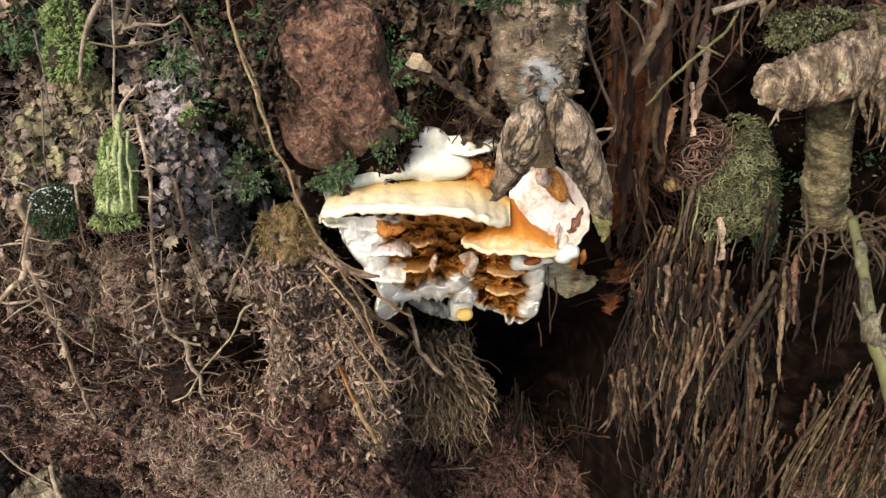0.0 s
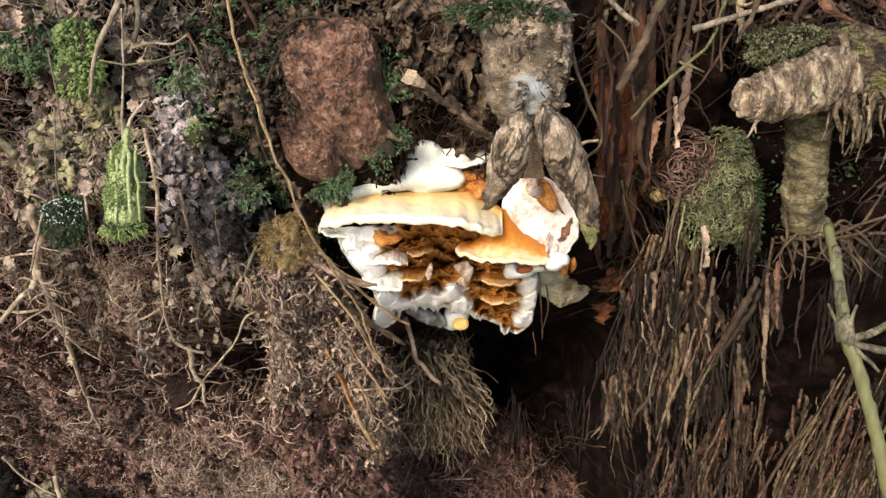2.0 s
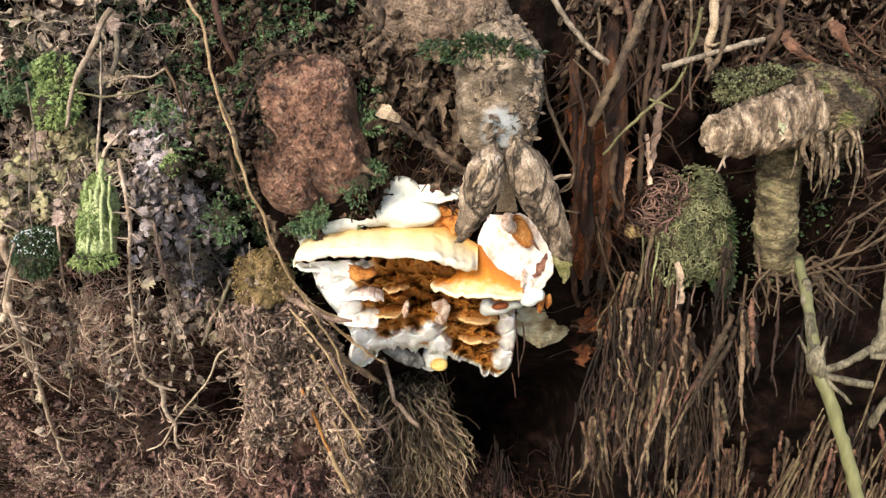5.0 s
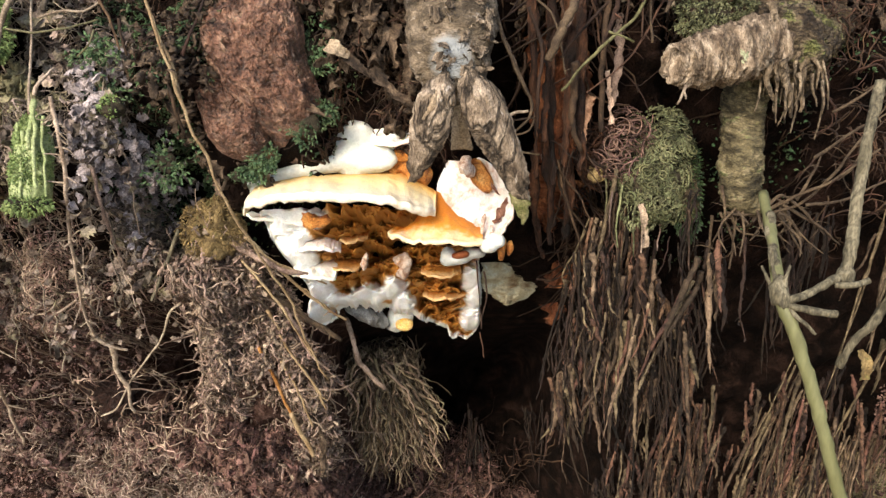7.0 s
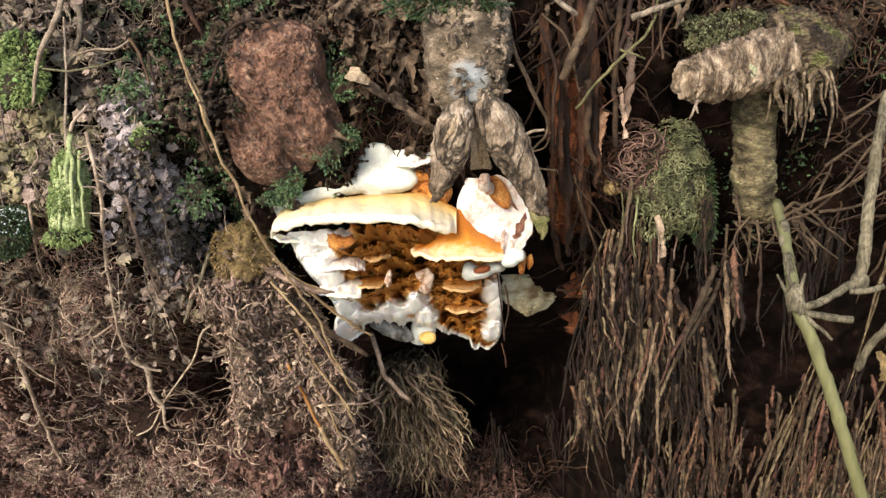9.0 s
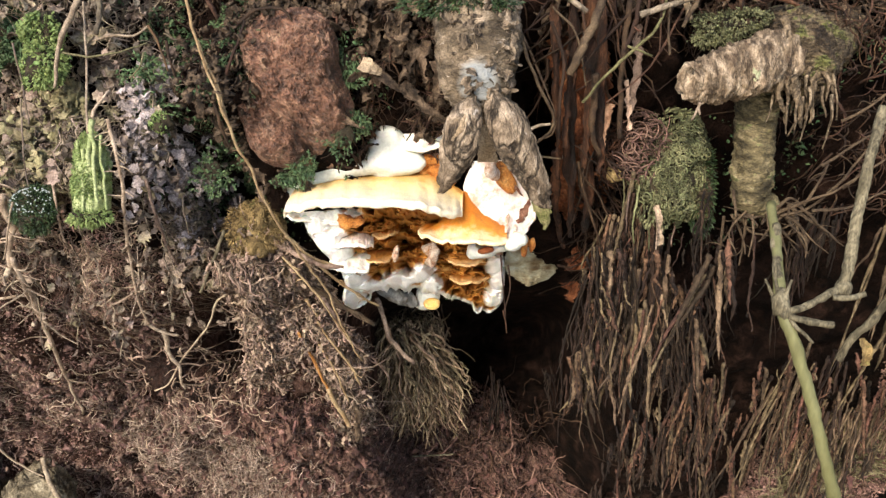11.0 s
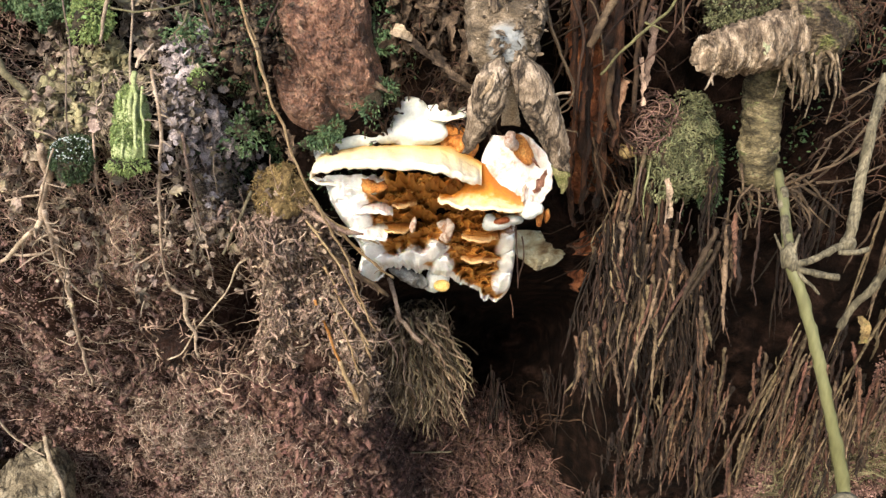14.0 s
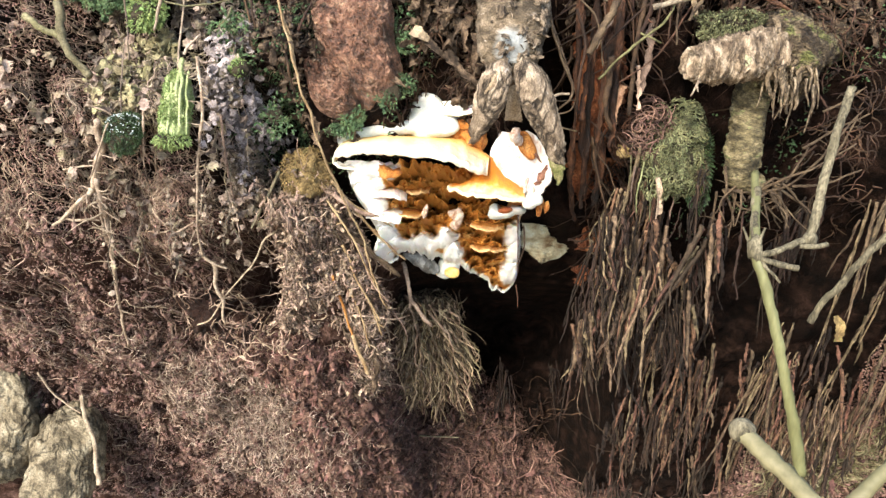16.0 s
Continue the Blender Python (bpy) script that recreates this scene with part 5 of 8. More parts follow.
for i, (c, w, m) in enumerate([((-0.0292, 0.418, 0.106), 0.009, 1.7), ((-0.0279, 0.42, 0.0945), 0.007, 1.0), ((-0.0303, 0.422, 0.0623), 0.008, 1.2), ((-0.0244, 0.428, 0.07), 0.007, 0.9), ((-0.054, 0.432, 0.0441), 0.006, 0.8), ((-0.0746, 0.44, 0.0371), 0.005, 0.8), ((-0.064, 0.44, 0.0394), 0.004, 0.9), ((-0.1435, 0.415, 0.0763), 0.010, 1.0), ((-0.1133, 0.44, 0.0431), 0.012, 1.0), ((-0.1448, 0.41, 0.1004), 0.010, 1.0)]):
    moss("moss_tuft", c, (w * 1.25, 0.005, w * m * 1.15), 20 + i, DARK_MOSS, "small green moss tuft in the bank", 300, 0.0028, 0.0007, rough=1.1, leaf=0.0016, fill=0.35)
moss("moss_cushion", (0.1983, 0.412, 0.1220), (0.020, 0.012, 0.010), 40, BALL_MOSS, "mossy crust on top of the branch stub", 1800, 0.0022, 0.0005, rough=0.9, leaf=0.0009, fill=0.6)
moss("moss_cushion", (0.1869, 0.412, 0.1138), (0.012, 0.012, 0.007), 41, BALL_MOSS, "mossy crust on the branch stub", 900, 0.0022, 0.0005, rough=0.8, leaf=0.0009, fill=0.6)
moss("moss_cushion", (0.0465, 0.3690, 0.1215), (0.021, 0.008, 0.0075), 42, WET_MOSS, "dark moss on the top of a rotten branch", 1700, 0.003, 0.0006, rough=1.0, leaf=0.0010, fill=0.35)
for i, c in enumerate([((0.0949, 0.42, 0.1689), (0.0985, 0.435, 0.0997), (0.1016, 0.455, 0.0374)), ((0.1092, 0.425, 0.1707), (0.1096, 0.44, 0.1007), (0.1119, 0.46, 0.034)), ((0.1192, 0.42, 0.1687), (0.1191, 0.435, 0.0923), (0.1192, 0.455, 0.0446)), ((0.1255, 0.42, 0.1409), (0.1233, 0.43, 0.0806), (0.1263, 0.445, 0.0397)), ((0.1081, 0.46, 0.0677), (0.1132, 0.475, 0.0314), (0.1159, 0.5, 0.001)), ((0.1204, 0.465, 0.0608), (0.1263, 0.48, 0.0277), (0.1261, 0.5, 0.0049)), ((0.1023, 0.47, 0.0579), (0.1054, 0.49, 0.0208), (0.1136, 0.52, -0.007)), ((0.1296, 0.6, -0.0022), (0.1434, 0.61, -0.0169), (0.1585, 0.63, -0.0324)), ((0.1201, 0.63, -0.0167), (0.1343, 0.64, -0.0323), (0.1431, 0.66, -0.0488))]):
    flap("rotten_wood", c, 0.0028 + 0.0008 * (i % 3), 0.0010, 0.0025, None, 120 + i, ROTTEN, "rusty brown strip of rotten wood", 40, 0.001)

# rusty wood whose base colour also holds the fungus's orange glow
for i, (lf, rt) in enumerate([([(0.1102, 0.6000, 0.0151), (0.1180, 0.6150, -0.0112), (0.1294, 0.6400, -0.0365), (0.1396, 0.6600, -0.0560)], [(0.1507, 0.6000, 0.0168), (0.1565, 0.6200, -0.0118), (0.1504, 0.6400, -0.0369), (0.1427, 0.6600, -0.0571)]), ([(0.1114, 0.5200, 0.0636), (0.1108, 0.5350, 0.0441), (0.1162, 0.5500, 0.0235), (0.1259, 0.5600, 0.0083)], [(0.1309, 0.5200, 0.0633), (0.1367, 0.5400, 0.0443), (0.1360, 0.5550, 0.0235), (0.1277, 0.5600, 0.0073)]), ([(0.0941, 0.4700, 0.1456), (0.1000, 0.4750, 0.1118), (0.1043, 0.4850, 0.0784), (0.1105, 0.4950, 0.0559)], [(0.1453, 0.4800, 0.1482), (0.1418, 0.4850, 0.1138), (0.1402, 0.4950, 0.0798), (0.1371, 0.5050, 0.0528)]), ([(0.1105, 0.5400, 0.0490), (0.1141, 0.5500, 0.0279), (0.1204, 0.5700, 0.0019), (0.1274, 0.5900, -0.0258)], [(0.1569, 0.5500, 0.0495), (0.1580, 0.5600, 0.0280), (0.1588, 0.5800, 0.0016), (0.1534, 0.6000, -0.0264)])]):
    thing("rotten_wood", mesh_of("rotten_wood", *plate(lf, rt, 0.008, 0.004, 160 + i, 0.003, 0.005, 0.35, 60, 40, 0.008)), RUST_GLOW_WOOD, "rust-brown rotten wood beside the fungus, bounced light in its colour", "rotten wood", "pieces of bark")
# ---- single roots, stalks and twigs ----
def root(ctrl, r0, r1, mat, label, name="root", category="root", wobble=0.35, group="", side=0, seed=0, k=34, sidelen=0.008):
    """One root with its side rootlets as parts."""
    thin = 0.66 if r0 < 0.002 and mat not in (STEM, STEM2, DRY) else 0.9
    r0, r1 = r0 * thin, r1 * thin
    me = stick_mesh(name, ctrl, r0, r1, wobble, k, 8, seed=seed)
    ob = thing(name, me, mat, label, category, group or {"root": "single roots of the bank", "dry_stalk": "dry stalks", "twig": "dry twigs"}.get(name, "plant stems"))
    rs = np.random.RandomState(seed + 100)
    p = spline(ctrl, 60)
    for i in range(side):
        a = p[rs.randint(6, 58)]
        d = np.array([rs.choice([-1, 1]) * rs.uniform(0.4, 1), rs.uniform(-0.5, 0.2), rs.uniform(-0.8, 0.25)]) * sidelen * rs.uniform(0.5, 1.3)
        m = a + d * 0.5 + rs.normal(0, sidelen * 0.15, 3)
        part("rootlet", stick_mesh("rootlet", [a, m, a + d], r1 * 0.7, r1 * 0.25, 0.4, 10, 4, seed=i), mat, ob)
    return ob


root([(-0.1216, 0.3700, 0.1655), (-0.1141, 0.3710, 0.1444), (-0.1099, 0.372, 0.14), (-0.1067, 0.374, 0.1253), (-0.1019, 0.378, 0.1048), (-0.0966, 0.384, 0.0859), (-0.0928, 0.392, 0.0651), (-0.0834, 0.412, 0.0398), (-0.0751, 0.43, 0.0153), (-0.0668, 0.455, -0.0046), (-0.054, 0.485, -0.0312), (-0.0435, 0.515, -0.0657), (-0.0341, 0.53, -0.0878)], 0.0014, 0.0011, STRAW, "long straw-coloured stalk hanging across the bank", "dry_stalk", "stalk", 0.8, seed=1, k=60)
root([(-0.1044, 0.382, 0.109), (-0.0979, 0.386, 0.0911), (-0.0943, 0.39, 0.0792), (-0.0926, 0.393, 0.0685)], 0.0012, 0.0012, STRAW, "short dry stalk beside a longer one", "dry_stalk", "stalk", 0.5, seed=2)
fork = root([(-0.2314, 0.416, 0.0291), (-0.2384, 0.436, 0.0097), (-0.2503, 0.456, -0.0114), (-0.2504, 0.469, -0.0221), (-0.2512, 0.488, -0.0391), (-0.2616, 0.526, -0.0664), (-0.2796, 0.586, -0.105), (-0.2893, 0.636, -0.1453)], 0.0028, 0.0012, PALE_ROOT, "pale forked root hanging from the bank", side=26, seed=3, sidelen=0.02, k=50)
part("branch_root", stick_mesh("branch_root", [(-0.2498, 0.455, -0.0132), (-0.2585, 0.455, -0.0239), (-0.2706, 0.46, -0.0348), (-0.2822, 0.465, -0.0423)], 0.0018, 0.0012, 0.4, seed=4), PALE_ROOT, fork)
part("branch_root", stick_mesh("branch_root", [(-0.2455, 0.451, -0.0078), (-0.2512, 0.475, -0.0287), (-0.2619, 0.506, -0.0441), (-0.2611, 0.519, -0.0574)], 0.0016, 0.0010, 0.4, seed=5), PALE_ROOT, fork)
part("branch_root", stick_mesh("branch_root", [(-0.2585, 0.455, -0.0221), (-0.2528, 0.451, -0.0184), (-0.2519, 0.452, -0.0239)], 0.0013, 0.0007, 0.4, seed=6), PALE_ROOT, fork)
root([(-0.2984, 0.494, -0.0338), (-0.283, 0.494, -0.0349), (-0.2714, 0.494, -0.0336), (-0.2638, 0.499, -0.0333)], 0.0017, 0.0014, PALE_ROOT, "short pale root pointing out of the bank", seed=7)
root([(-0.2775, 0.464, 0.0001), (-0.2603, 0.459, 0.0026), (-0.2469, 0.454, 0.0031)], 0.0012, 0.0010, PALE_ROOT, "thin pale root on the bank", seed=8)
vert = root([(-0.1532, 0.38, 0.0671), (-0.1517, 0.384, 0.0562), (-0.1488, 0.384, 0.0412), (-0.1586, 0.414, 0.0144), (-0.1682, 0.444, -0.0091), (-0.1779, 0.479, -0.0361), (-0.1813, 0.504, -0.0556)], 0.0018, 0.0013, PALE_ROOT, "straight hanging root with many short rootlets", side=34, seed=9, sidelen=0.008, k=50)
part("branch_root", stick_mesh("branch_root", [(-0.1829, 0.504, -0.0536), (-0.1759, 0.509, -0.0602), (-0.1634, 0.514, -0.0651)], 0.0016, 0.0008, 0.4, seed=10), PALE_ROOT, vert)
part("branch_root", stick_mesh("branch_root", [(-0.1736, 0.512, -0.0606), (-0.178, 0.534, -0.0818), (-0.1749, 0.544, -0.0918), (-0.1759, 0.564, -0.1126)], 0.0019, 0.0010, 0.4, seed=11), PALE_ROOT, vert)
part("branch_root", stick_mesh("branch_root", [(-0.1791, 0.474, -0.032), (-0.1923, 0.484, -0.038), (-0.205, 0.494, -0.0428)], 0.0010, 0.0006, 0.4, seed=12), PALE_ROOT, vert)
root([(-0.1441, 0.41, 0.0372), (-0.1449, 0.425, 0.0163), (-0.1485, 0.455, -0.0024), (-0.1499, 0.48, -0.0157), (-0.1488, 0.51, -0.0326)], 0.0016, 0.0009, CLUMP, "brown root hanging into a gap", seed=13, side=4)
root([(-0.109, 0.484, -0.0254), (-0.123, 0.494, -0.035), (-0.1329, 0.502, -0.0417), (-0.1431, 0.519, -0.0579), (-0.159, 0.534, -0.0738), (-0.1742, 0.549, -0.0883), (-0.1906, 0.569, -0.1087), (-0.2039, 0.574, -0.1151)], 0.0013, 0.0010, PALE_ROOT, "curved white root reaching across a dark gap", seed=14, side=4)
root([(-0.1121, 0.455, 0.0079), (-0.1312, 0.478, -0.0217), (-0.1378, 0.485, -0.0326)], 0.0013, 0.0011, DRY, "short pale tip of a root", seed=15)
ostk = root([(-0.0784, 0.519, -0.0646), (-0.0702, 0.546, -0.0945), (-0.0617, 0.572, -0.1248), (-0.052, 0.586, -0.1472)], 0.0017, 0.0016, ORANGE, "dry stalk, orange above and straw-coloured below", "dry_stalk", "stalk", 0.3, seed=16)
part("lower_piece", stick_mesh("lower_piece", [(-0.0645, 0.562, -0.1139), (-0.0584, 0.574, -0.1316), (-0.051, 0.585, -0.1488)], 0.0019, 0.0018, 0.2, seed=17), STRAW, ostk, "straw-coloured lower piece")
root([(-0.0632, 0.51, -0.0566), (-0.0528, 0.525, -0.077), (-0.0396, 0.54, -0.0994)], 0.0014, 0.0012, STRAW, "dry straw stalk in the root clump", "dry_stalk", "stalk", 0.4, seed=18)
root([(-0.0656, 0.528, -0.075), (-0.0554, 0.54, -0.096), (-0.0485, 0.565, -0.1247)], 0.0013, 0.0012, STRAW, "dry straw stalk in the root clump", "dry_stalk", "stalk", 0.4, seed=19)
root([(-0.0923, 0.475, -0.0052), (-0.0798, 0.49, -0.0231), (-0.0622, 0.505, -0.036), (-0.0398, 0.525, -0.0522), (-0.0271, 0.535, -0.0597)], 0.0025, 0.0014, CLUMP, "thick brown root running below the fungus", seed=20, side=6)
root([(-0.075, 0.462, 0.0037), (-0.0621, 0.475, -0.0096), (-0.0443, 0.488, -0.0179), (-0.0303, 0.5, -0.0236)], 0.0018, 0.0010, STRAW, "straw-coloured root against the fungus", seed=21)
for i, (c, r, m) in enumerate([([(-0.0944, 0.4700, -0.0034), (-0.0755, 0.4860, -0.0233), (-0.0494, 0.5080, -0.0428), (-0.0255, 0.5300, -0.0612)], 0.0022, STRAW_ROOT), ([(-0.0783, 0.4680, -0.0094), (-0.0596, 0.4920, -0.0371), (-0.0434, 0.5300, -0.0735)], 0.0013, STRAW), ([(-0.0704, 0.5050, -0.0406), (-0.0548, 0.5350, -0.0737), (-0.0399, 0.5700, -0.1126)], 0.0019, STRAW), ([(-0.0571, 0.4980, -0.0393), (-0.0463, 0.5250, -0.0679), (-0.0340, 0.5400, -0.0824)], 0.0016, CLUMP), ([(-0.0846, 0.4620, 0.0018), (-0.0603, 0.4740, -0.0127), (-0.0367, 0.4900, -0.0185)], 0.0024, CLUMP), ([(-0.1048, 0.4700, 0.0100), (-0.0994, 0.5000, -0.0207), (-0.1037, 0.5480, -0.0645)], 0.0020, CLUMP), ([(-0.0704, 0.4660, -0.0020), (-0.0436, 0.5000, -0.0297), (-0.0211, 0.5300, -0.0478)], 0.0018, STRAW)]):
    root(c, r, r * 0.7, m, "dry root running down over the root clump", seed=190 + i, side=4, k=40)
root([(-0.0127, 0.865, -0.25), (0.0121, 0.865, -0.2493), (0.0362, 0.865, -0.2486)], 0.0013, 0.0011, DRY, "short pale horizontal twig", "twig", "twig", 0.3, seed=22)
root([(-0.4185, 0.714, -0.1848), (-0.4105, 0.729, -0.2055), (-0.3966, 0.734, -0.2174), (-0.3797, 0.739, -0.2295)], 0.0018, 0.0012, PALE_ROOT, "pale root over stones at the foot of the bank", seed=23)
root([(-0.3796, 0.735, -0.2099), (-0.3712, 0.735, -0.2335), (-0.3589, 0.735, -0.2656), (-0.3512, 0.735, -0.3033)], 0.0026, 0.0030, PALE_ROOT, "pale upright root at the foot of the bank", seed=24)
root([(-0.0296, 0.6, -0.0467), (-0.0219, 0.6, -0.0659), (-0.0167, 0.605, -0.0832), (0.0002, 0.62, -0.1034)], 0.0020, 0.0022, CLUMP, "bent brown root under the fungus", seed=25)
root([(-0.1655, 0.62, -0.1303), (-0.16, 0.63, -0.1471), (-0.1538, 0.645, -0.1656), (-0.1457, 0.66, -0.1822)], 0.0012, 0.0008, ROOTLET, "thin curved root low on the bank", seed=26, side=3)
# top of the bank
root([(-0.1614, 0.383, 0.1506), (-0.1674, 0.383, 0.1382), (-0.174, 0.385, 0.1248), (-0.1813, 0.387, 0.1128), (-0.1858, 0.392, 0.1015), (-0.1885, 0.397, 0.0882)], 0.0021, 0.0011, PALE_ROOT, "pale root hanging through moss", seed=27)
root([(-0.1655, 0.392, 0.1131), (-0.1537, 0.39, 0.1156), (-0.142, 0.388, 0.1142), (-0.1341, 0.39, 0.1198)], 0.0010, 0.0009, PALE_ROOT, "thin arched root in leaf litter", seed=28)
root([(-0.1341, 0.39, 0.1204), (-0.1292, 0.39, 0.1115), (-0.1243, 0.392, 0.0953)], 0.0014, 0.0009, BROWN_ROOT, "short reddish brown root in litter", seed=29)
root([(-0.1829, 0.392, 0.1069), (-0.1656, 0.388, 0.1031), (-0.1499, 0.388, 0.1055), (-0.1355, 0.392, 0.1114)], 0.0010, 0.0007, OLIVE, "thin greenish root in leaf litter", seed=30)
root([(-0.1372, 0.392, 0.1057), (-0.1388, 0.39, 0.0973), (-0.1459, 0.392, 0.0911)], 0.0009, 0.0006, OLIVE, "thin greenish root in leaf litter", seed=31)
root([(-0.1705, 0.392, 0.1348), (-0.1702, 0.394, 0.1034), (-0.1708, 0.394, 0.081), (-0.169, 0.392, 0.0614)], 0.0010, 0.0012, PALE_ROOT, "thin hanging root above a moss pad", seed=32)
root([(-0.1612, 0.39, 0.1405), (-0.1604, 0.39, 0.1277), (-0.1632, 0.392, 0.1156)], 0.0020, 0.0016, LITTER, "short mossy root in leaf litter", seed=33)
root([(-0.1623, 0.383, 0.0687), (-0.1596, 0.381, 0.0736), (-0.1562, 0.383, 0.0802), (-0.1546, 0.387, 0.0841)], 0.0016, 0.0009, PALE_ROOT, "bent pale root on a moss pad", seed=34)
root([(-0.2106, 0.4, 0.0827), (-0.2119, 0.405, 0.0477), (-0.2162, 0.42, 0.019)], 0.0008, 0.0006, LITTER, "thread-like root hanging in litter", seed=35)
root([(-0.2129, 0.397, 0.1143), (-0.21, 0.399, 0.0954), (-0.2076, 0.402, 0.0684)], 0.0010, 0.0007, LITTER, "thin pale root hanging from the litter", seed=36)
root([(-0.2157, 0.399, 0.0245), (-0.2335, 0.424, 0.0025), (-0.2476, 0.444, -0.0077)], 0.0011, 0.0008, PALE_ROOT, "thin pale root hanging from the litter", seed=37)
root([(-0.1932, 0.399, 0.037), (-0.1976, 0.414, 0.0151), (-0.2032, 0.434, 0.0021)], 0.0012, 0.0007, PALE_ROOT, "thin pale root hanging from the litter", seed=38)
root([(-0.2367, 0.409, 0.0386), (-0.2239, 0.406, 0.0349), (-0.2175, 0.406, 0.0315)], 0.0010, 0.0007, PALE_ROOT, "thin pale root on the bank", seed=39)
for i, c in enumerate([((-0.101, 0.398, 0.0808), (-0.0981, 0.4, 0.0649), (-0.0949, 0.408, 0.0545)), ((-0.0933, 0.398, 0.0937), (-0.088, 0.395, 0.1059), (-0.0819, 0.395, 0.1236)), ((-0.0858, 0.398, 0.1229), (-0.0756, 0.396, 0.1293), (-0.0608, 0.394, 0.1286), (-0.0516, 0.396, 0.1187)), ((-0.1253, 0.395, 0.1128), (-0.1223, 0.392, 0.1023), (-0.1214, 0.395, 0.0934))]):
    root(c, 0.0017, 0.0010, BROWN_ROOT, "brown root bent round a stone", seed=40 + i)
# upper right: roots that lean across each other
root([(0.1316, 0.395, 0.159), (0.1221, 0.392, 0.1384), (0.1125, 0.392, 0.1174), (0.1043, 0.396, 0.1022), (0.0991, 0.402, 0.0905)], 0.0032, 0.0022, STRAW_ROOT, "thick straw-brown root leaning across a dark gap", seed=50, k=46)
root([(0.1654, 0.4, 0.1606), (0.1574, 0.398, 0.1335), (0.1497, 0.398, 0.1154), (0.1368, 0.4, 0.1045), (0.1244, 0.404, 0.094), (0.1094, 0.41, 0.077)], 0.0016, 0.0012, GREEN_ROOT, "thin green root leaning across a dark gap", seed=51, k=46)
root([(0.1342, 0.4, 0.1072), (0.1412, 0.398, 0.1033), (0.1474, 0.4, 0.1011)], 0.0014, 0.0008, GREEN_ROOT, "short green side root, bent", seed=52)
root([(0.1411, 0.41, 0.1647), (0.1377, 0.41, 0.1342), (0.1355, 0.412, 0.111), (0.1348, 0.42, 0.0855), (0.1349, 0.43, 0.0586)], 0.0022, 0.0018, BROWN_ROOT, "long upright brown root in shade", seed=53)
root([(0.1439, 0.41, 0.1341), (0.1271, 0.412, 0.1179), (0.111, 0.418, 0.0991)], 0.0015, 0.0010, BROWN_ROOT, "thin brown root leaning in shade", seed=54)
root([(0.1402, 0.3960, 0.1231), (0.1592, 0.3940, 0.1286), (0.1781, 0.3930, 0.1341), (0.1981, 0.3960, 0.1402)], 0.0021, 0.0017, DRY_STICK, "straight pale stick lying across roots", "twig", "twig", 0.1, seed=55)
root([(0.0761, 0.3920, 0.1687), (0.0858, 0.3890, 0.1490), (0.0961, 0.3880, 0.1353), (0.1089, 0.3900, 0.1228)], 0.0020, 0.0018, DRY_STICK, "short pale stick with a split end", "twig", "twig", 0.2, seed=56)
root([(0.0664, 0.38, 0.1254), (0.0717, 0.382, 0.1086), (0.0772, 0.386, 0.092), (0.0856, 0.395, 0.0777), (0.0913, 0.402, 0.0674), (0.0898, 0.405, 0.0603), (0.0829, 0.41, 0.0544)], 0.0016, 0.0011, STRAW_ROOT, "curved root hanging beside a rotten branch", seed=57, k=46)
root([(0.0773, 0.402, 0.0607), (0.0829, 0.4, 0.0623), (0.0893, 0.402, 0.0638)], 0.0016, 0.0012, PALE_ROOT, "short pale splinter of wood", "twig", "twig", seed=58)
root([(0.1544, 0.395, 0.149), (0.1526, 0.396, 0.1263), (0.1535, 0.405, 0.1056)], 0.0014, 0.0008, BROWN_ROOT, "thin brown root standing in shade", seed=59)
root([(0.1774, 0.39, 0.1567), (0.1717, 0.392, 0.1314), (0.1656, 0.396, 0.1163)], 0.0020, 0.0014, STRAW_ROOT, "straw-brown root at the bank top", seed=60)
for i, (c, r) in enumerate([([(0.1736, 0.4020, 0.1729), (0.1703, 0.4000, 0.1461), (0.1707, 0.4050, 0.1224)], 0.0034), ([(0.1823, 0.4000, 0.1688), (0.1749, 0.4000, 0.1558), (0.1718, 0.4020, 0.1488)], 0.0022), ([(0.1613, 0.4040, 0.1737), (0.1590, 0.4020, 0.1403), (0.1595, 0.4080, 0.1036)], 0.0016), ([(0.2153, 0.4050, 0.1709), (0.2072, 0.4020, 0.1469), (0.2014, 0.4050, 0.1310)], 0.0028), ([(0.1364, 0.3980, 0.1712), (0.1300, 0.3960, 0.1478), (0.1243, 0.3960, 0.1349)], 0.0026), ([(0.1222, 0.4040, 0.1737), (0.1241, 0.4020, 0.1467), (0.1206, 0.4060, 0.1251)], 0.0020), ([(0.1060, 0.4060, 0.1712), (0.1074, 0.4040, 0.1507), (0.1057, 0.4080, 0.1356)], 0.0018), ([(0.1477, 0.4060, 0.1548), (0.1404, 0.4080, 0.1225), (0.1337, 0.4140, 0.1010)], 0.0020), ([(0.1981, 0.4040, 0.1541), (0.2150, 0.4000, 0.1446), (0.2271, 0.4020, 0.1482)], 0.0011), ([(0.1443, 0.4100, 0.1696), (0.1489, 0.4080, 0.1390), (0.1468, 0.4140, 0.1110)], 0.0016), ([(0.0934, 0.4080, 0.1322), (0.1058, 0.4060, 0.1153), (0.1125, 0.4140, 0.0876)], 0.0013), ([(0.1699, 0.4060, 0.1318), (0.1486, 0.4100, 0.0968), (0.1249, 0.4180, 0.0779)], 0.0011)]):
    root(c, r, r * 0.6, (STRAW_ROOT, BROWN_ROOT)[i % 2] if i else PALE_FLAKE, "root hanging among others at the bank top", seed=170 + i, side=2, k=40)
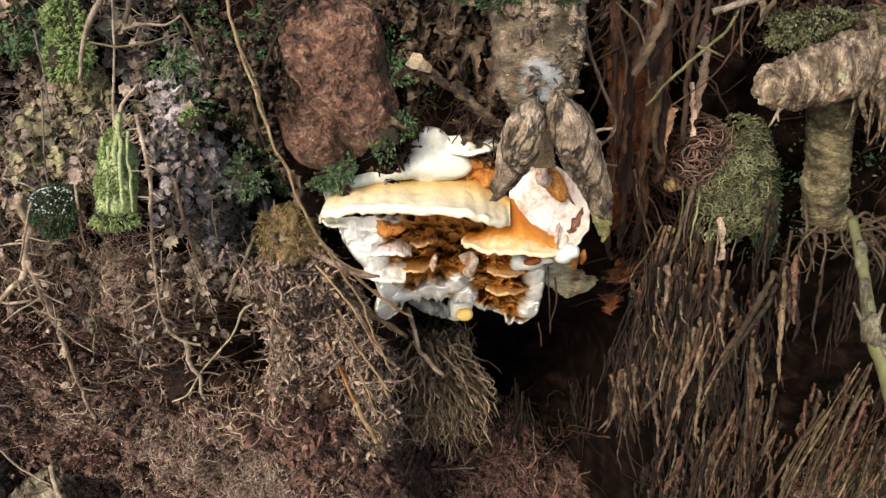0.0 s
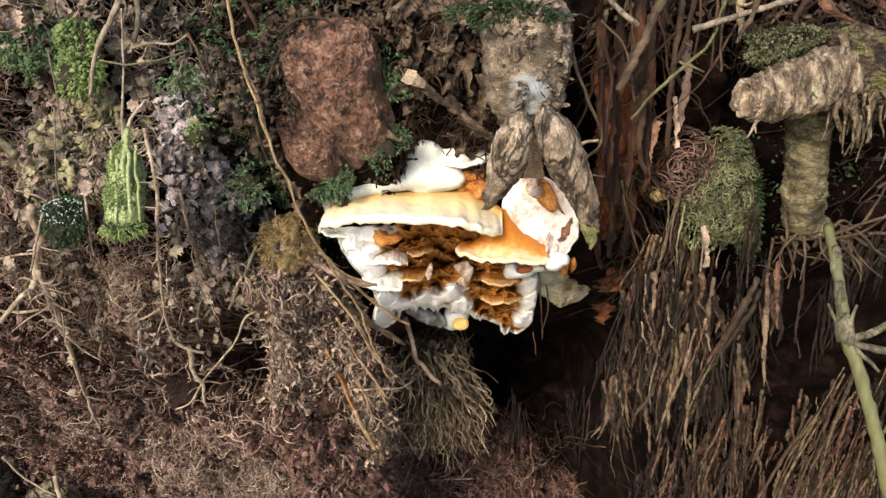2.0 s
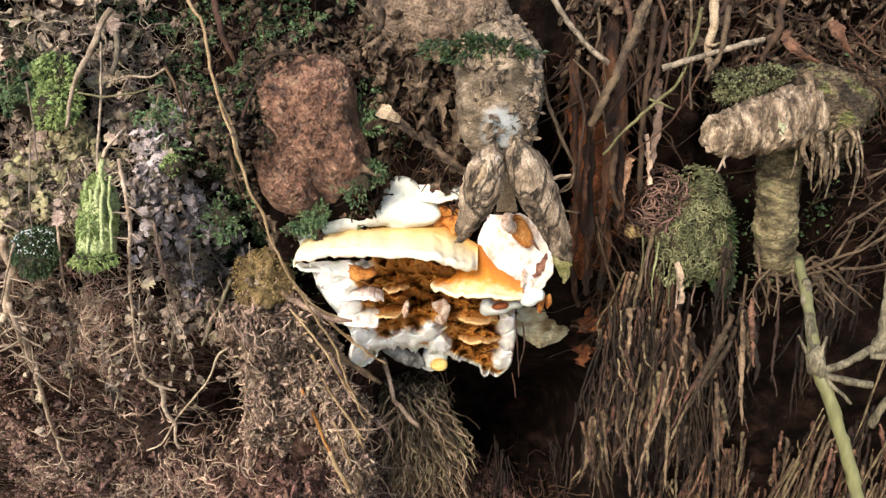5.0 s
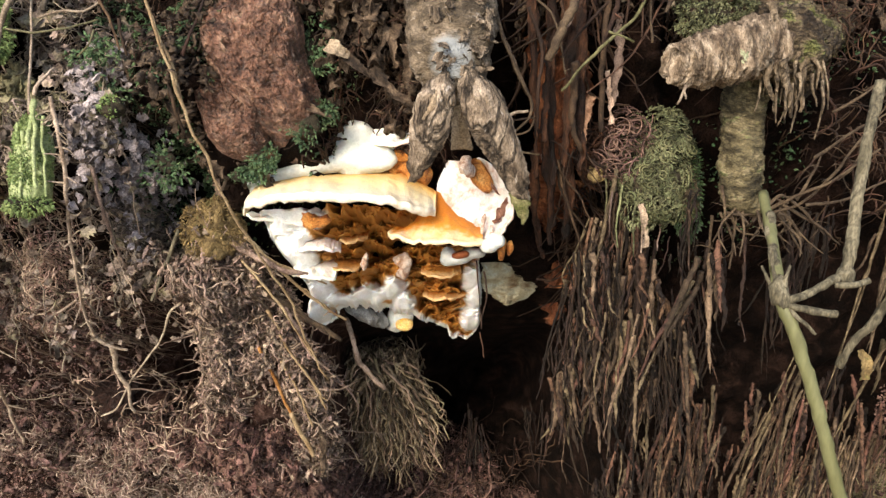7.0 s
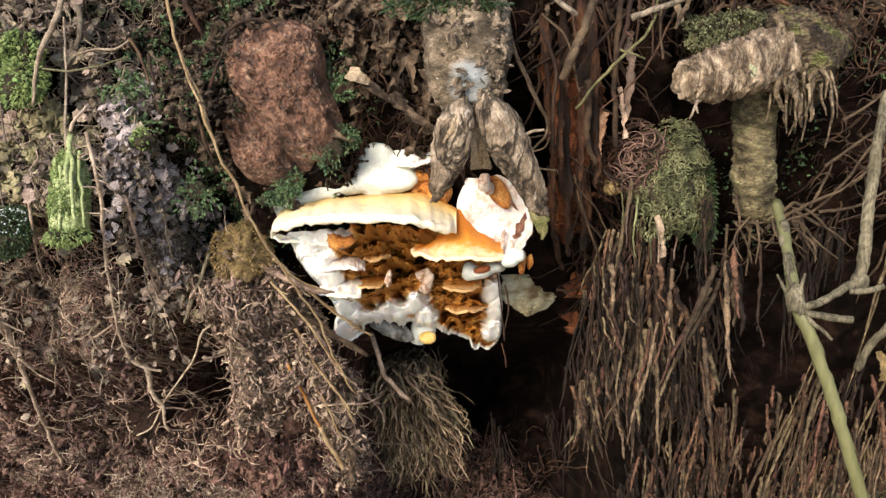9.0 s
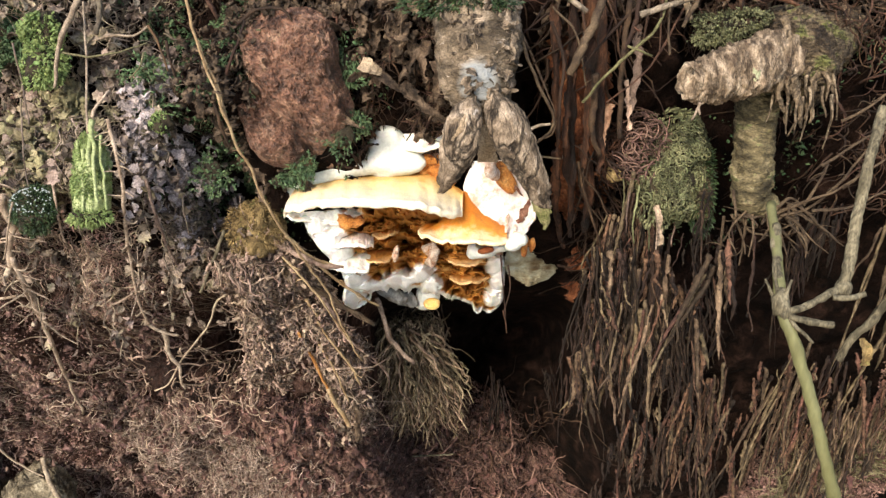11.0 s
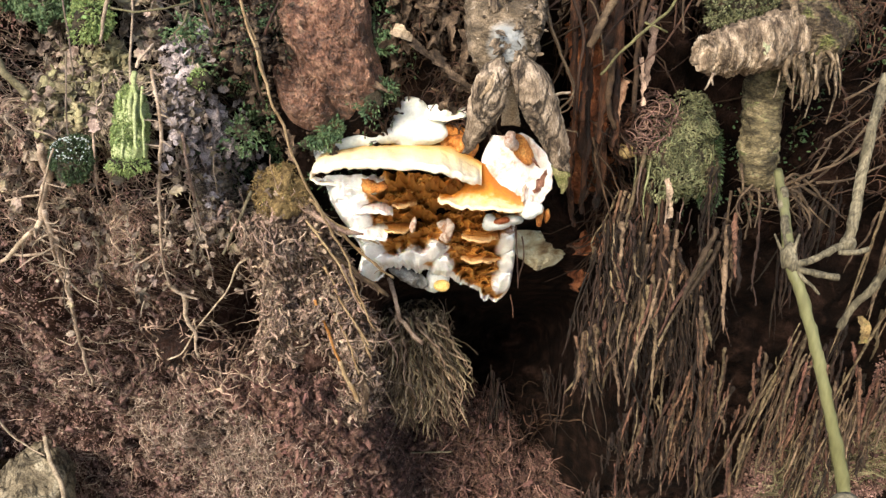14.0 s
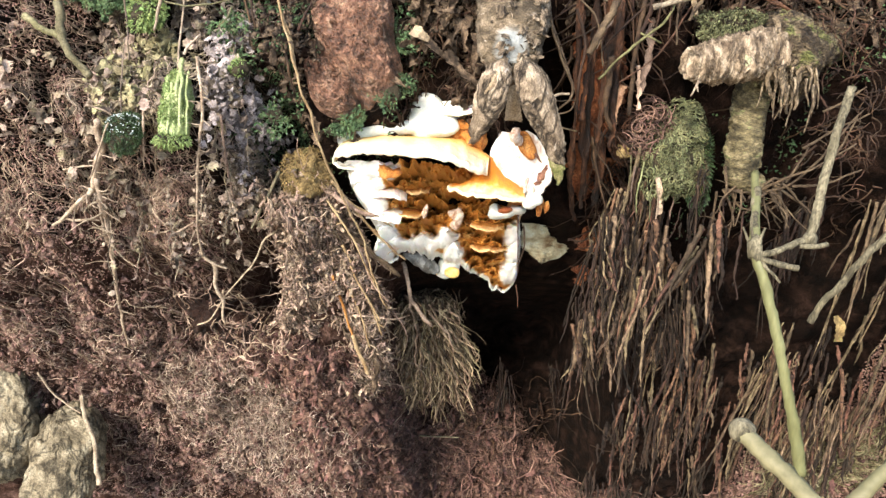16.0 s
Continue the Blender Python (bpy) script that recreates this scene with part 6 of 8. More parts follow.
root([(0.0927, 0.41, 0.1245), (0.1001, 0.415, 0.102), (0.0979, 0.42, 0.079), (0.0988, 0.43, 0.0598)], 0.0018, 0.0014, BROWN_ROOT, "long upright brown root in shade", seed=61)
root([(0.118, 0.412, 0.0942), (0.1175, 0.418, 0.0784), (0.1165, 0.422, 0.067), (0.1239, 0.432, 0.0491)], 0.0028, 0.0016, BROWN_ROOT, "torn reddish root in the gap", seed=62)
root([(0.1086, 0.41, 0.1548), (0.1119, 0.412, 0.1249), (0.1118, 0.418, 0.1025)], 0.0015, 0.0010, BROWN_ROOT, "thin brown root standing in shade", seed=63)
def strip(ctrl, w0, w1, seed, bulge=-0.0016, thick=0.0005, ragged=0.0010, ridge=0.0005, nu=40, nv=14):
    """A long curled scrap of bark along a line."""
    c = spline(ctrl, 12)
    tan = np.gradient(c, axis=0)
    side = np.stack([-tan[:, 2], 0.3 * tan[:, 0], tan[:, 0]], -1)
    side *= (np.interp(np.linspace(0, 1, 12), [0, 0.3, 1], [w0 * 0.7, w0, w1]) / np.linalg.norm(side, axis=1))[:, None]
    return plate(c + side, c - side, bulge, thick, seed, ragged, ridge, 0.3, nu, nv, 0.004)


for i, (c, w) in enumerate([([(-0.0174, 0.3980, 0.0999), (-0.0121, 0.3960, 0.0967), (-0.0064, 0.4020, 0.0942)], 0.0052), ([(-0.0084, 0.4020, 0.0949), (0.0001, 0.4020, 0.0874), (0.0074, 0.4100, 0.0844)], 0.0032), ([(0.0048, 0.4060, 0.0896), (0.0134, 0.4080, 0.0805), (0.0195, 0.4140, 0.0714)], 0.0042), ([(0.0133, 0.4080, 0.0791), (0.0220, 0.4080, 0.0729), (0.0302, 0.4120, 0.0688)], 0.0030), ([(-0.0017, 0.4120, 0.1299), (0.0005, 0.4040, 0.1154), (0.0037, 0.4040, 0.1053)], 0.0040), ([(0.0100, 0.4060, 0.1193), (0.0117, 0.4020, 0.1073), (0.0089, 0.4060, 0.0956)], 0.0035), ([(0.0198, 0.4020, 0.1130), (0.0168, 0.3980, 0.1002), (0.0188, 0.4040, 0.0890)], 0.0036), ([(0.0244, 0.3980, 0.1001), (0.0262, 0.3940, 0.0865), (0.0231, 0.4020, 0.0761)], 0.0034), ([(-0.0137, 0.4140, 0.1289), (-0.0096, 0.4080, 0.1167), (-0.0112, 0.4120, 0.1077)], 0.0030), ([(-0.0352, 0.4180, 0.0750), (-0.0266, 0.4160, 0.0693), (-0.0190, 0.4200, 0.0662)], 0.0022)]):
    thing("bark_flake", mesh_of("bark_flake", *strip(c, w, w * 0.35, 60 + i)), FLAKE if i else PALE_FLAKE, "curled flake of rotten bark" if i else "pale curled flake of rotten bark", "bark", "pieces of bark")
# right: green stem with its node, dry side branches
stem = root([(0.2071, 0.385, 0.0149), (0.2008, 0.365, -0.006), (0.1951, 0.35, -0.0237), (0.1928, 0.343, -0.0378), (0.2014, 0.345, -0.0613), (0.21, 0.35, -0.0856), (0.2192, 0.357, -0.1109), (0.229, 0.366, -0.1414), (0.2382, 0.375, -0.1688)], 0.0029, 0.0040, STEM, "smooth green stem with a knotty node", "plant_stem", "plant stem", 0.1, seed=70, k=60)
node = part("node", mesh_of("node", *blob((0.1931, 0.343, -0.0373), (0.0036, 0.0036, 0.0070), 3, 0.35, 0.005, 0.10, 28)), DRY, stem, "dry knotty node")
part("dry_top", stick_mesh("dry_top", [(0.2038, 0.372, 0.0033), (0.1962, 0.352, -0.0208), (0.1931, 0.343, -0.0364)], 0.0024, 0.0027, 0.3, seed=71), DRY, stem, "dry grey upper stem")
part("side_branch", stick_mesh("side_branch", [(0.1939, 0.342, -0.0407), (0.2023, 0.34, -0.0384), (0.2111, 0.34, -0.0346), (0.2225, 0.342, -0.0292)], 0.0018, 0.0021, 0.3, seed=72), DRY, stem)
part("side_branch", stick_mesh("side_branch", [(0.1954, 0.341, -0.0429), (0.2039, 0.338, -0.0451), (0.2157, 0.337, -0.047)], 0.0016, 0.0018, 0.3, seed=73), DRY, stem)
part("side_branch", stick_mesh("side_branch", [(0.1954, 0.341, -0.0435), (0.2, 0.339, -0.0491), (0.2065, 0.339, -0.0555)], 0.0013, 0.0007, 0.3, seed=74), DRY, stem)
part("side_branch", stick_mesh("side_branch", [(0.2169, 0.34, -0.0335), (0.2244, 0.338, -0.0341), (0.232, 0.338, -0.0326)], 0.0016, 0.0014, 0.3, seed=75), DRY, stem)
upright = part("upright_branch", stick_mesh("upright_branch", [(0.2234, 0.342, -0.0297), (0.2261, 0.34, -0.0125), (0.2289, 0.338, 0.0074), (0.2334, 0.336, 0.03), (0.2407, 0.335, 0.0582)], 0.0029, 0.0026, 0.06, seed=76, k=40), DRY, stem, "thick dry upright branch")
part("joint", mesh_of("joint", *blob((0.2234, 0.342, -0.0286), (0.0042, 0.0042, 0.0048), 3, 0.3, 0.006, 0.05, 24)), DRY, upright)
for i, (a0, a1) in enumerate([((0.1912, 0.344, -0.0407), (0.1867, 0.346, -0.0234)), ((0.1942, 0.341, -0.0348), (0.1974, 0.34, -0.0248)), ((0.1918, 0.342, -0.0334), (0.1914, 0.344, -0.0177))]):
    part("sheath", stick_mesh("sheath", [a0, a1], 0.0013, 0.0006, 0.4, seed=80 + i), DRY, node)
root([(0.2611, 0.42, -0.0765), (0.2661, 0.41, -0.061), (0.2734, 0.4, -0.0455), (0.2815, 0.39, -0.0316), (0.3011, 0.375, -0.0046)], 0.0026, 0.0028, DRY, "dry grey twig behind a green stem", "twig", "twig", 0.3, seed=85)
near = root([(0.1228, 0.165, -0.1144), (0.1306, 0.155, -0.1235), (0.1378, 0.145, -0.1318), (0.1443, 0.135, -0.1401)], 0.0036, 0.0032, STEM2, "cut pale stem in front of the bank", "plant_stem", "plant stem", 0.1, seed=86)
part("cut_end", mesh_of("cut_end", *blob((0.1226, 0.165, -0.1142), (0.0043, 0.0042, 0.0042), 3, 0.12, 0.006, 0.03, 20)), DRY, near, "pale cut end")
root([(0.1504, 0.15, -0.1345), (0.1581, 0.15, -0.1266), (0.1684, 0.15, -0.1162)], 0.0028, 0.0028, STEM2, "pale green stem low in front of the bank", "plant_stem", "plant stem", 0.1, seed=87)
# thin roots between the stub and the stem
for i, c in enumerate([((0.2246, 0.42, 0.0107), (0.2344, 0.405, 0.0166), (0.246, 0.395, 0.0214), (0.2701, 0.385, 0.0379)), ((0.228, 0.42, 0.0096), (0.2394, 0.408, 0.014), (0.2494, 0.395, 0.0262), (0.2588, 0.385, 0.0429), (0.2707, 0.38, 0.058)), ((0.237, 0.41, 0.0148), (0.2432, 0.405, 0.0272), (0.2476, 0.402, 0.0375)), ((0.2451, 0.405, 0.0372), (0.2561, 0.4, 0.0448), (0.2667, 0.395, 0.0516), (0.2804, 0.39, 0.0595)), ((0.2576, 0.405, 0.0623), (0.2667, 0.4, 0.068), (0.2807, 0.395, 0.0784)), ((0.2336, 0.41, 0.0159), (0.242, 0.41, 0.0073), (0.2538, 0.415, -0.0037)), ((0.228, 0.42, 0.0086), (0.2208, 0.42, 0.0011), (0.2167, 0.425, -0.0057)), ((0.229, 0.415, 0.0084), (0.2359, 0.415, 0.0041), (0.2435, 0.42, -0.0062)), ((0.2394, 0.405, 0.0121), (0.2558, 0.395, 0.013), (0.2762, 0.39, 0.0221)), ((0.251, 0.395, 0.0229), (0.2599, 0.39, 0.0321), (0.2706, 0.385, 0.0556)), ((0.2115, 0.43, 0.0121), (0.2137, 0.44, -0.0055), (0.2141, 0.45, -0.0201)), ((0.2013, 0.44, 0.011), (0.2033, 0.45, -0.0052), (0.2052, 0.46, -0.0164)), ((0.2006, 0.422, 0.0258), (0.2029, 0.425, 0.012), (0.2042, 0.43, 0.0052))]):
    root(c, 0.0015, 0.0008, STRAW_ROOT, "thin straw-brown root reaching from the stub", seed=90 + i, side=3, sidelen=0.010)
root([(0.113, 0.545, -0.0208), (0.1238, 0.54, -0.0218), (0.137, 0.54, -0.016)], 0.0014, 0.0007, BROWN_ROOT, "frayed rootlet beside the fungus", seed=110, side=14, sidelen=0.008)
for i, c in enumerate([((0.0656, 0.475, -0.0108), (0.0674, 0.48, -0.0295), (0.069, 0.49, -0.0544)), ((0.0704, 0.48, -0.0179), (0.0719, 0.485, -0.0337), (0.0683, 0.49, -0.0496)), ((0.078, 0.62, -0.06), (0.0813, 0.63, -0.0808))]):
    root(c, 0.0009, 0.0006, BROWN_ROOT, "thread-like root hanging from the fungus", seed=112 + i)
thing("dry_leaf", mesh_of("dry_leaf", *strip([(0.2109, 0.3980, 0.1455), (0.2132, 0.3940, 0.1358), (0.2209, 0.3960, 0.1314), (0.2322, 0.4000, 0.1275)], 0.0040, 0.001, 116, bulge=0.002)), RUST_LEAF, "torn reddish brown dead leaf at the bank top", "dead leaf")
thing("dry_leaf", mesh_of("dry_leaf", *strip([(0.2413, 0.4020, 0.1534), (0.2438, 0.4000, 0.1437), (0.2521, 0.4050, 0.1350)], 0.0045, 0.001, 117, bulge=0.002)), RUST_LEAF, "torn reddish brown dead leaf at the bank top", "dead leaf")
thing("green_leaf", mesh_of("green_leaf", *strip([(0.3030, 0.4700, -0.0706), (0.3046, 0.4680, -0.0796), (0.3064, 0.4750, -0.0897)], 0.0036, 0.002, 118)), OLIVE_LUMP, "small pale green leaf behind dry twigs", "leaf")
root([(-0.2661, 0.4120, 0.1223), (-0.2594, 0.4050, 0.0953), (-0.2497, 0.4000, 0.0756), (-0.2339, 0.4060, 0.0571)], 0.0034, 0.0030, OLIVE, "thick grey-green root bent over the bank", seed=120, k=46)
root([(-0.2564, 0.4030, 0.0840), (-0.2678, 0.4030, 0.0882), (-0.2861, 0.4100, 0.0981)], 0.0028, 0.0030, OLIVE, "grey-green side root on the bank", seed=121)
root([(-0.1126, 0.4020, 0.1694), (-0.1083, 0.4000, 0.1488), (-0.1040, 0.4020, 0.1363), (-0.1021, 0.4080, 0.1297)], 0.0026, 0.0012, BROWN_ROOT, "short reddish brown root hanging from moss", seed=122)
stone("stone", (-0.2570, 0.4150, 0.1396), (0.026, 0.014, 0.011), 6, BARK_STONE, "dark grey-brown stone between moss cushions", 0.05, 0.2)

# ---- loose and fine stuff ----
# left bare, so that the near-black soil stands in for their shade
GAPS = [(0.19, -0.25, 0.03, 0.05), (-0.137, -0.045, 0.014, 0.045), (-0.118, 0.03, 0.02, 0.036), (-0.153, -0.072, 0.026, 0.032), (-0.205, -0.105, 0.026, 0.018), (0.105, -0.125, 0.06, 0.045), (0.205, 0.03, 0.016, 0.07), (0.125, 0.085, 0.03, 0.03), (0.285, -0.045, 0.07, 0.05), (-0.262, -0.03, 0.025, 0.008), (0.0, 0.075, 0.012, 0.03)]


def outside(x, z):
    """Which places lie outside the dark gaps, which stay bare."""
    keep = np.ones(len(x), bool)
    for gx0, gz0, rx, rz in GAPS:
        keep &= ((x - gx0) / rx) ** 2 + ((z - gz0) / rz) ** 2 > 1
    return keep


def level(x, z):
    """Which places lie outside the steep sides of the hollows, where nothing lies loose."""
    return outside(x, z) & (bank_y(x, z, False) - base_y(x, z) < 0.07)


def strands(n, seed, x0, x1, z0, z1, length, lift, lean, radius, droop=(0.5, 0.95), spread=0.2, sink=0.0, base=slope_y, share=8):
    """Hanging stiff roots in ragged tufts, one over the other, that stand away from the slope towards their ends."""
    rs = np.random.RandomState(seed)
    k = 26
    m = max(2, n // share)
    tuft = rs.randint(0, m, n)
    tx = rs.uniform(x0, x1, m)
    tz = rs.uniform(z1, z0, m)
    x = tx[tuft] + rs.normal(0, 0.0042, n)
    z = tz[tuft] + rs.normal(0, 0.008, n)
    ln = length * rs.uniform(0.4, 1.3, m)[tuft] * rs.uniform(0.35, 1.35, n)
    s = np.linspace(0, 1, k)
    tilt = lean + rs.normal(0, spread, m)[tuft] + rs.normal(0, 0.11, n)
    Z = z[:, None] - ln[:, None] * s
    own = np.arange(n)[:, None] * 3.7
    wander = [vnoise(np.stack([own + 0 * Z, s[None] * 3 + 0 * Z, 0 * Z + q], -1)) * 0.0038 * s + vnoise(np.stack([own + 0 * Z, s[None] * 9 + 0 * Z, 0 * Z + q + 5], -1)) * 0.0004 for q in (0, 9)]
    X = x[:, None] + tilt[:, None] * ln[:, None] * s + wander[0]
    over = lift * np.clip(rs.uniform(0.0, 1.0, m)[tuft] + rs.normal(0, 0.08, n), 0.0, 1.2) - sink
    slope = rs.uniform(*droop, m)[tuft] + rs.normal(0, 0.05, n)
    Y = (base(z) + 0.008 - over)[:, None] + slope[:, None] * ln[:, None] * s + wander[1]
    r = radius * rs.uniform(0.4, 1.45, n)[:, None] * np.interp(s, [0, 0.15, 0.6, 0.85, 1], [0.8, 1, 0.85, 0.6, 0.15])
    r = r * (1 + 0.3 * vnoise(np.stack([X * 300, Y * 300, Z * 160], -1)))
    clear = (bank_y(X, Z) - Y > 0.001).mean(1) > 0.5      # those that hang free, not inside the soil
    return np.stack([X, Y, Z], -1)[clear], r[clear]


def hair(n, ellipses, length, radius, seed, down=0.6, curl=0.9, lift=0.006, k=8, arch=0.006, face=None, patchy=0):
    """Fine roots that wander over the face of the bank."""
    rs = np.random.RandomState(seed)
    e = np.array(ellipses)
    area = e[:, 2] * e[:, 3]
    pick = rs.choice(len(e), n, p=area / area.sum())
    rad, ang = np.sqrt(rs.rand(n)), rs.rand(n) * 2 * np.pi
    x = e[pick, 0] + e[pick, 2] * rad * np.cos(ang)
    z = e[pick, 1] + e[pick, 3] * rad * np.sin(ang)
    ok = outside(x, z)
    if patchy:                                             # they lie in patches of this size
        ok &= fbm(np.stack([x, 0 * x, z], -1) + seed, patchy, 3) > 0.02
    x, z = x[ok], z[ok]
    n = len(x)
    head = np.where(rs.rand(n) < down, -np.pi / 2 + rs.normal(0, 0.5, n), rs.rand(n) * 2 * np.pi)
    ln = length * rs.uniform(0.4, 1.5, n) / (k - 1)
    X, Z = [x], [z]
    for _ in range(k - 1):
        head = head + rs.normal(0, curl * 0.5, n)
        x, z = x + np.cos(head) * ln, z + np.sin(head) * ln
        X.append(x)
        Z.append(z)
    X, Z = np.stack(X, 1), np.stack(Z, 1)
    s = np.linspace(0, 1, k)
    Y = (face or bank_y)(X, Z) - lift * rs.rand(n)[:, None] - arch * rs.uniform(-0.3, 1, n)[:, None] * np.sin(s * np.pi) - arch * rs.rand(n)[:, None] * s
    r = radius * rs.uniform(0.5, 1.5, n)[:, None] * np.linspace(1, 0.5, k)
    return np.stack([X, Y, Z], -1), r


def stuff(name, pieces, mat, label, category, smooth=True):
    return thing(name, mesh_of(name, *pieces, smooth), mat, label, category, kind="stuff")


def flakes(n, ellipses, size, seed, lift=0.008, face=None, at=None):
    rs = np.random.RandomState(seed)
    if at is None:
        e = np.array(ellipses)
        pick = rs.choice(len(e), n, p=e[:, 2] * e[:, 3] / (e[:, 2] * e[:, 3]).sum())
        rad, ang = np.sqrt(rs.rand(n)), rs.rand(n) * 2 * np.pi
        x = e[pick, 0] + e[pick, 2] * rad * np.cos(ang)
        z = e[pick, 1] + e[pick, 3] * rad * np.sin(ang)
        ok = level(x, z)
        x, z = x[ok], z[ok]
        n = len(x)
        c = np.stack([x, (face or bank_y)(x, z), z], -1) - np.array([0, 1, 0]) * (lift * rs.rand(n))[:, None]
    else:
        c, n = at, len(at)
    nrm = np.array([0, -1, 0.35]) + rs.normal(0, 0.38, (n, 3))
    nrm /= np.linalg.norm(nrm, axis=1, keepdims=True)
    a = np.cross(nrm, rs.normal(0, 1, (n, 3)))
    a /= np.linalg.norm(a, axis=1, keepdims=True)
    b = np.cross(nrm, a)
    m = 14
    th = np.arange(m) * 2 * np.pi / m
    rr = (0.75 + 0.3 * np.sin(rs.choice([1.0, 2.0, 3.0], (n, 1)) * th + rs.rand(n, 1) * 6)) * rs.uniform(0.55, 1.35, (n, m)) * size * rs.uniform(0.4, 1.7, (n, 1))
    edge = c[:, None] + a[:, None] * (np.cos(th) * rr)[..., None] + b[:, None] * (np.sin(th) * rr * rs.uniform(0.5, 1, (n, 1)))[..., None] + nrm[:, None] * (rs.uniform(-0.2, 0.16, (n, m)) * size)[..., None]
    mid = c + nrm * size * 0.06
    back = c - nrm * size * 0.1
    v = np.concatenate([edge, mid[:, None], back[:, None]], 1)
    base = np.arange(n)[:, None] * (m + 2)
    j = np.arange(m)[None]
    f1 = np.stack([base + j, base + (j + 1) % m, base + m + 0 * j], -1)
    f2 = np.stack([base + (j + 1) % m, base + j, base + m + 1 + 0 * j], -1)
    return v.reshape(-1, 3), np.concatenate([f1.reshape(-1, 3), f2.reshape(-1, 3)])


def ribbons(n, ellipses, length, width, seed, lift=0.01, curl=2.0, thick=0.0004, face=None, down=0.6, at=None):
    """Curled scraps of bark or leaf: bent ribbons with lobed edges and a back."""
    rs = np.random.RandomState(seed)
    if at is None:
        e = np.array(ellipses)
        pick = rs.choice(len(e), n, p=e[:, 2] * e[:, 3] / (e[:, 2] * e[:, 3]).sum())
        rad, ang = np.sqrt(rs.rand(n)), rs.rand(n) * 2 * np.pi
        x = e[pick, 0] + e[pick, 2] * rad * np.cos(ang)
        z = e[pick, 1] + e[pick, 3] * rad * np.sin(ang)
        ok = outside(x, z)
        x, z = x[ok], z[ok]
        c = np.stack([x, (face or bank_y)(x, z) - lift * rs.rand(len(x)), z], -1)
    else:
        c = np.asarray(at, float)
    n, k, m = len(c), 12, 5
    head = np.where(rs.rand(n) < down, -np.pi / 2 + rs.normal(0, 0.6, n), rs.rand(n) * 2 * np.pi)
    d = np.stack([np.cos(head), rs.normal(0, 0.35, n), np.sin(head)], -1)
    d /= np.linalg.norm(d, axis=1, keepdims=True)
    nrm = np.array([0, -1.0, 0.2]) + rs.normal(0, 0.45, (n, 3))
    nrm -= d * (nrm * d).sum(1, keepdims=True)
    nrm /= np.linalg.norm(nrm, axis=1, keepdims=True)
    side = np.cross(d, nrm)
    s = np.linspace(0, 1, k)
    phi = rs.normal(0, curl, (n, 1)) * s[None] + rs.normal(0, 0.5, (n, 1)) * np.sin(s * 7 + rs.rand(n, 1) * 6)
    ln = length * rs.uniform(0.4, 1.5, (n, 1)) / k
    t = np.cos(phi)[..., None] * d[:, None] + np.sin(phi)[..., None] * nrm[:, None]
    up = -np.sin(phi)[..., None] * d[:, None] + np.cos(phi)[..., None] * nrm[:, None]
    p = c[:, None] + (t * ln[..., None]).cumsum(1)
    base = width * rs.uniform(0.4, 1.5, (n, 1)) * np.interp(s, [0, 0.2, 0.75, 1], [0.35, 1, 0.9, 0.25])[None]
    wl, wr = base * rs.uniform(0.45, 1.3, (n, k)), base * rs.uniform(0.45, 1.3, (n, k))
    a = np.linspace(-1, 1, m)
    w = np.where(a[None, None] < 0, wl[..., None], wr[..., None]) * a[None, None]
    cup = rs.normal(0, 0.5, (n, 1, 1)) * np.abs(w) ** 2 / width
    front = p[:, :, None] + side[:, None, None] * w[..., None] + up[:, :, None] * (cup + width * 0.05 * rs.normal(0, 1, (n, k, m)))[..., None]
    back = front[:, :, ::-1] - up[:, :, None] * thick
    v = np.concatenate([front, back], 2)
    q = 2 * m
    o = (np.arange(n)[:, None, None] * k + np.arange(k - 1)[None, :, None]) * q
    j = np.arange(q)[None, None]
    quads = np.stack([o + j, o + (j + 1) % q, o + q + (j + 1) % q, o + q + j], -1).reshape(-1, 4)
    e0 = np.arange(n)[:, None] * k * q + np.arange(q)[None]
    return v.reshape(-1, 3), [quads, np.concatenate([e0[:, ::-1], e0 + (k - 1) * q])]
def curtain(n, ellipses, size, seed, lift, steps=6):
    """Places for flakes that hang in short chains in front of the bank, and the threads they hang on."""
    rs = np.random.RandomState(seed)
    e = np.array(ellipses)
    pick = rs.choice(len(e), n, p=e[:, 2] * e[:, 3] / (e[:, 2] * e[:, 3]).sum())
    rad, ang = np.sqrt(rs.rand(n)), rs.rand(n) * 2 * np.pi
    x = e[pick, 0] + e[pick, 2] * rad * np.cos(ang)
    z = e[pick, 1] + e[pick, 3] * rad * np.sin(ang)
    s = np.arange(steps)
    X = x[:, None] + size * 0.5 * rs.normal(0, 1, (n, steps)).cumsum(1)
    Z = z[:, None] - size * rs.uniform(0.7, 1.4, (n, 1)) * s
    Y = bank_y(X, Z).min(1)[:, None] - lift * rs.rand(n)[:, None] + 0.4 * (z[:, None] - Z) + size * 0.3 * rs.normal(0, 1, (n, steps))
    P = np.stack([X, Y, Z], -1)
    bare = [((-0.171, 0.4, 0.0384), 0.015, 0.032), ((-0.1959, 0.4, 0.1085), 0.013, 0.022), ((-0.2088, 0.41, 0.0211), 0.013, 0.015)]
    clear = np.ones(n, bool)
    for c, rx, rz in bare:                                # the green moss stays uncovered
        clear &= ((((X - c[0]) / rx) ** 2 + ((Z - c[2]) / rz) ** 2) > 1).all(1)
    P = P[clear]
    return P, np.repeat(P.reshape(-1, 3), 3, 0) + rs.normal(0, size * 0.42, (P.size, 3)) * np.array([1, 0.6, 1])


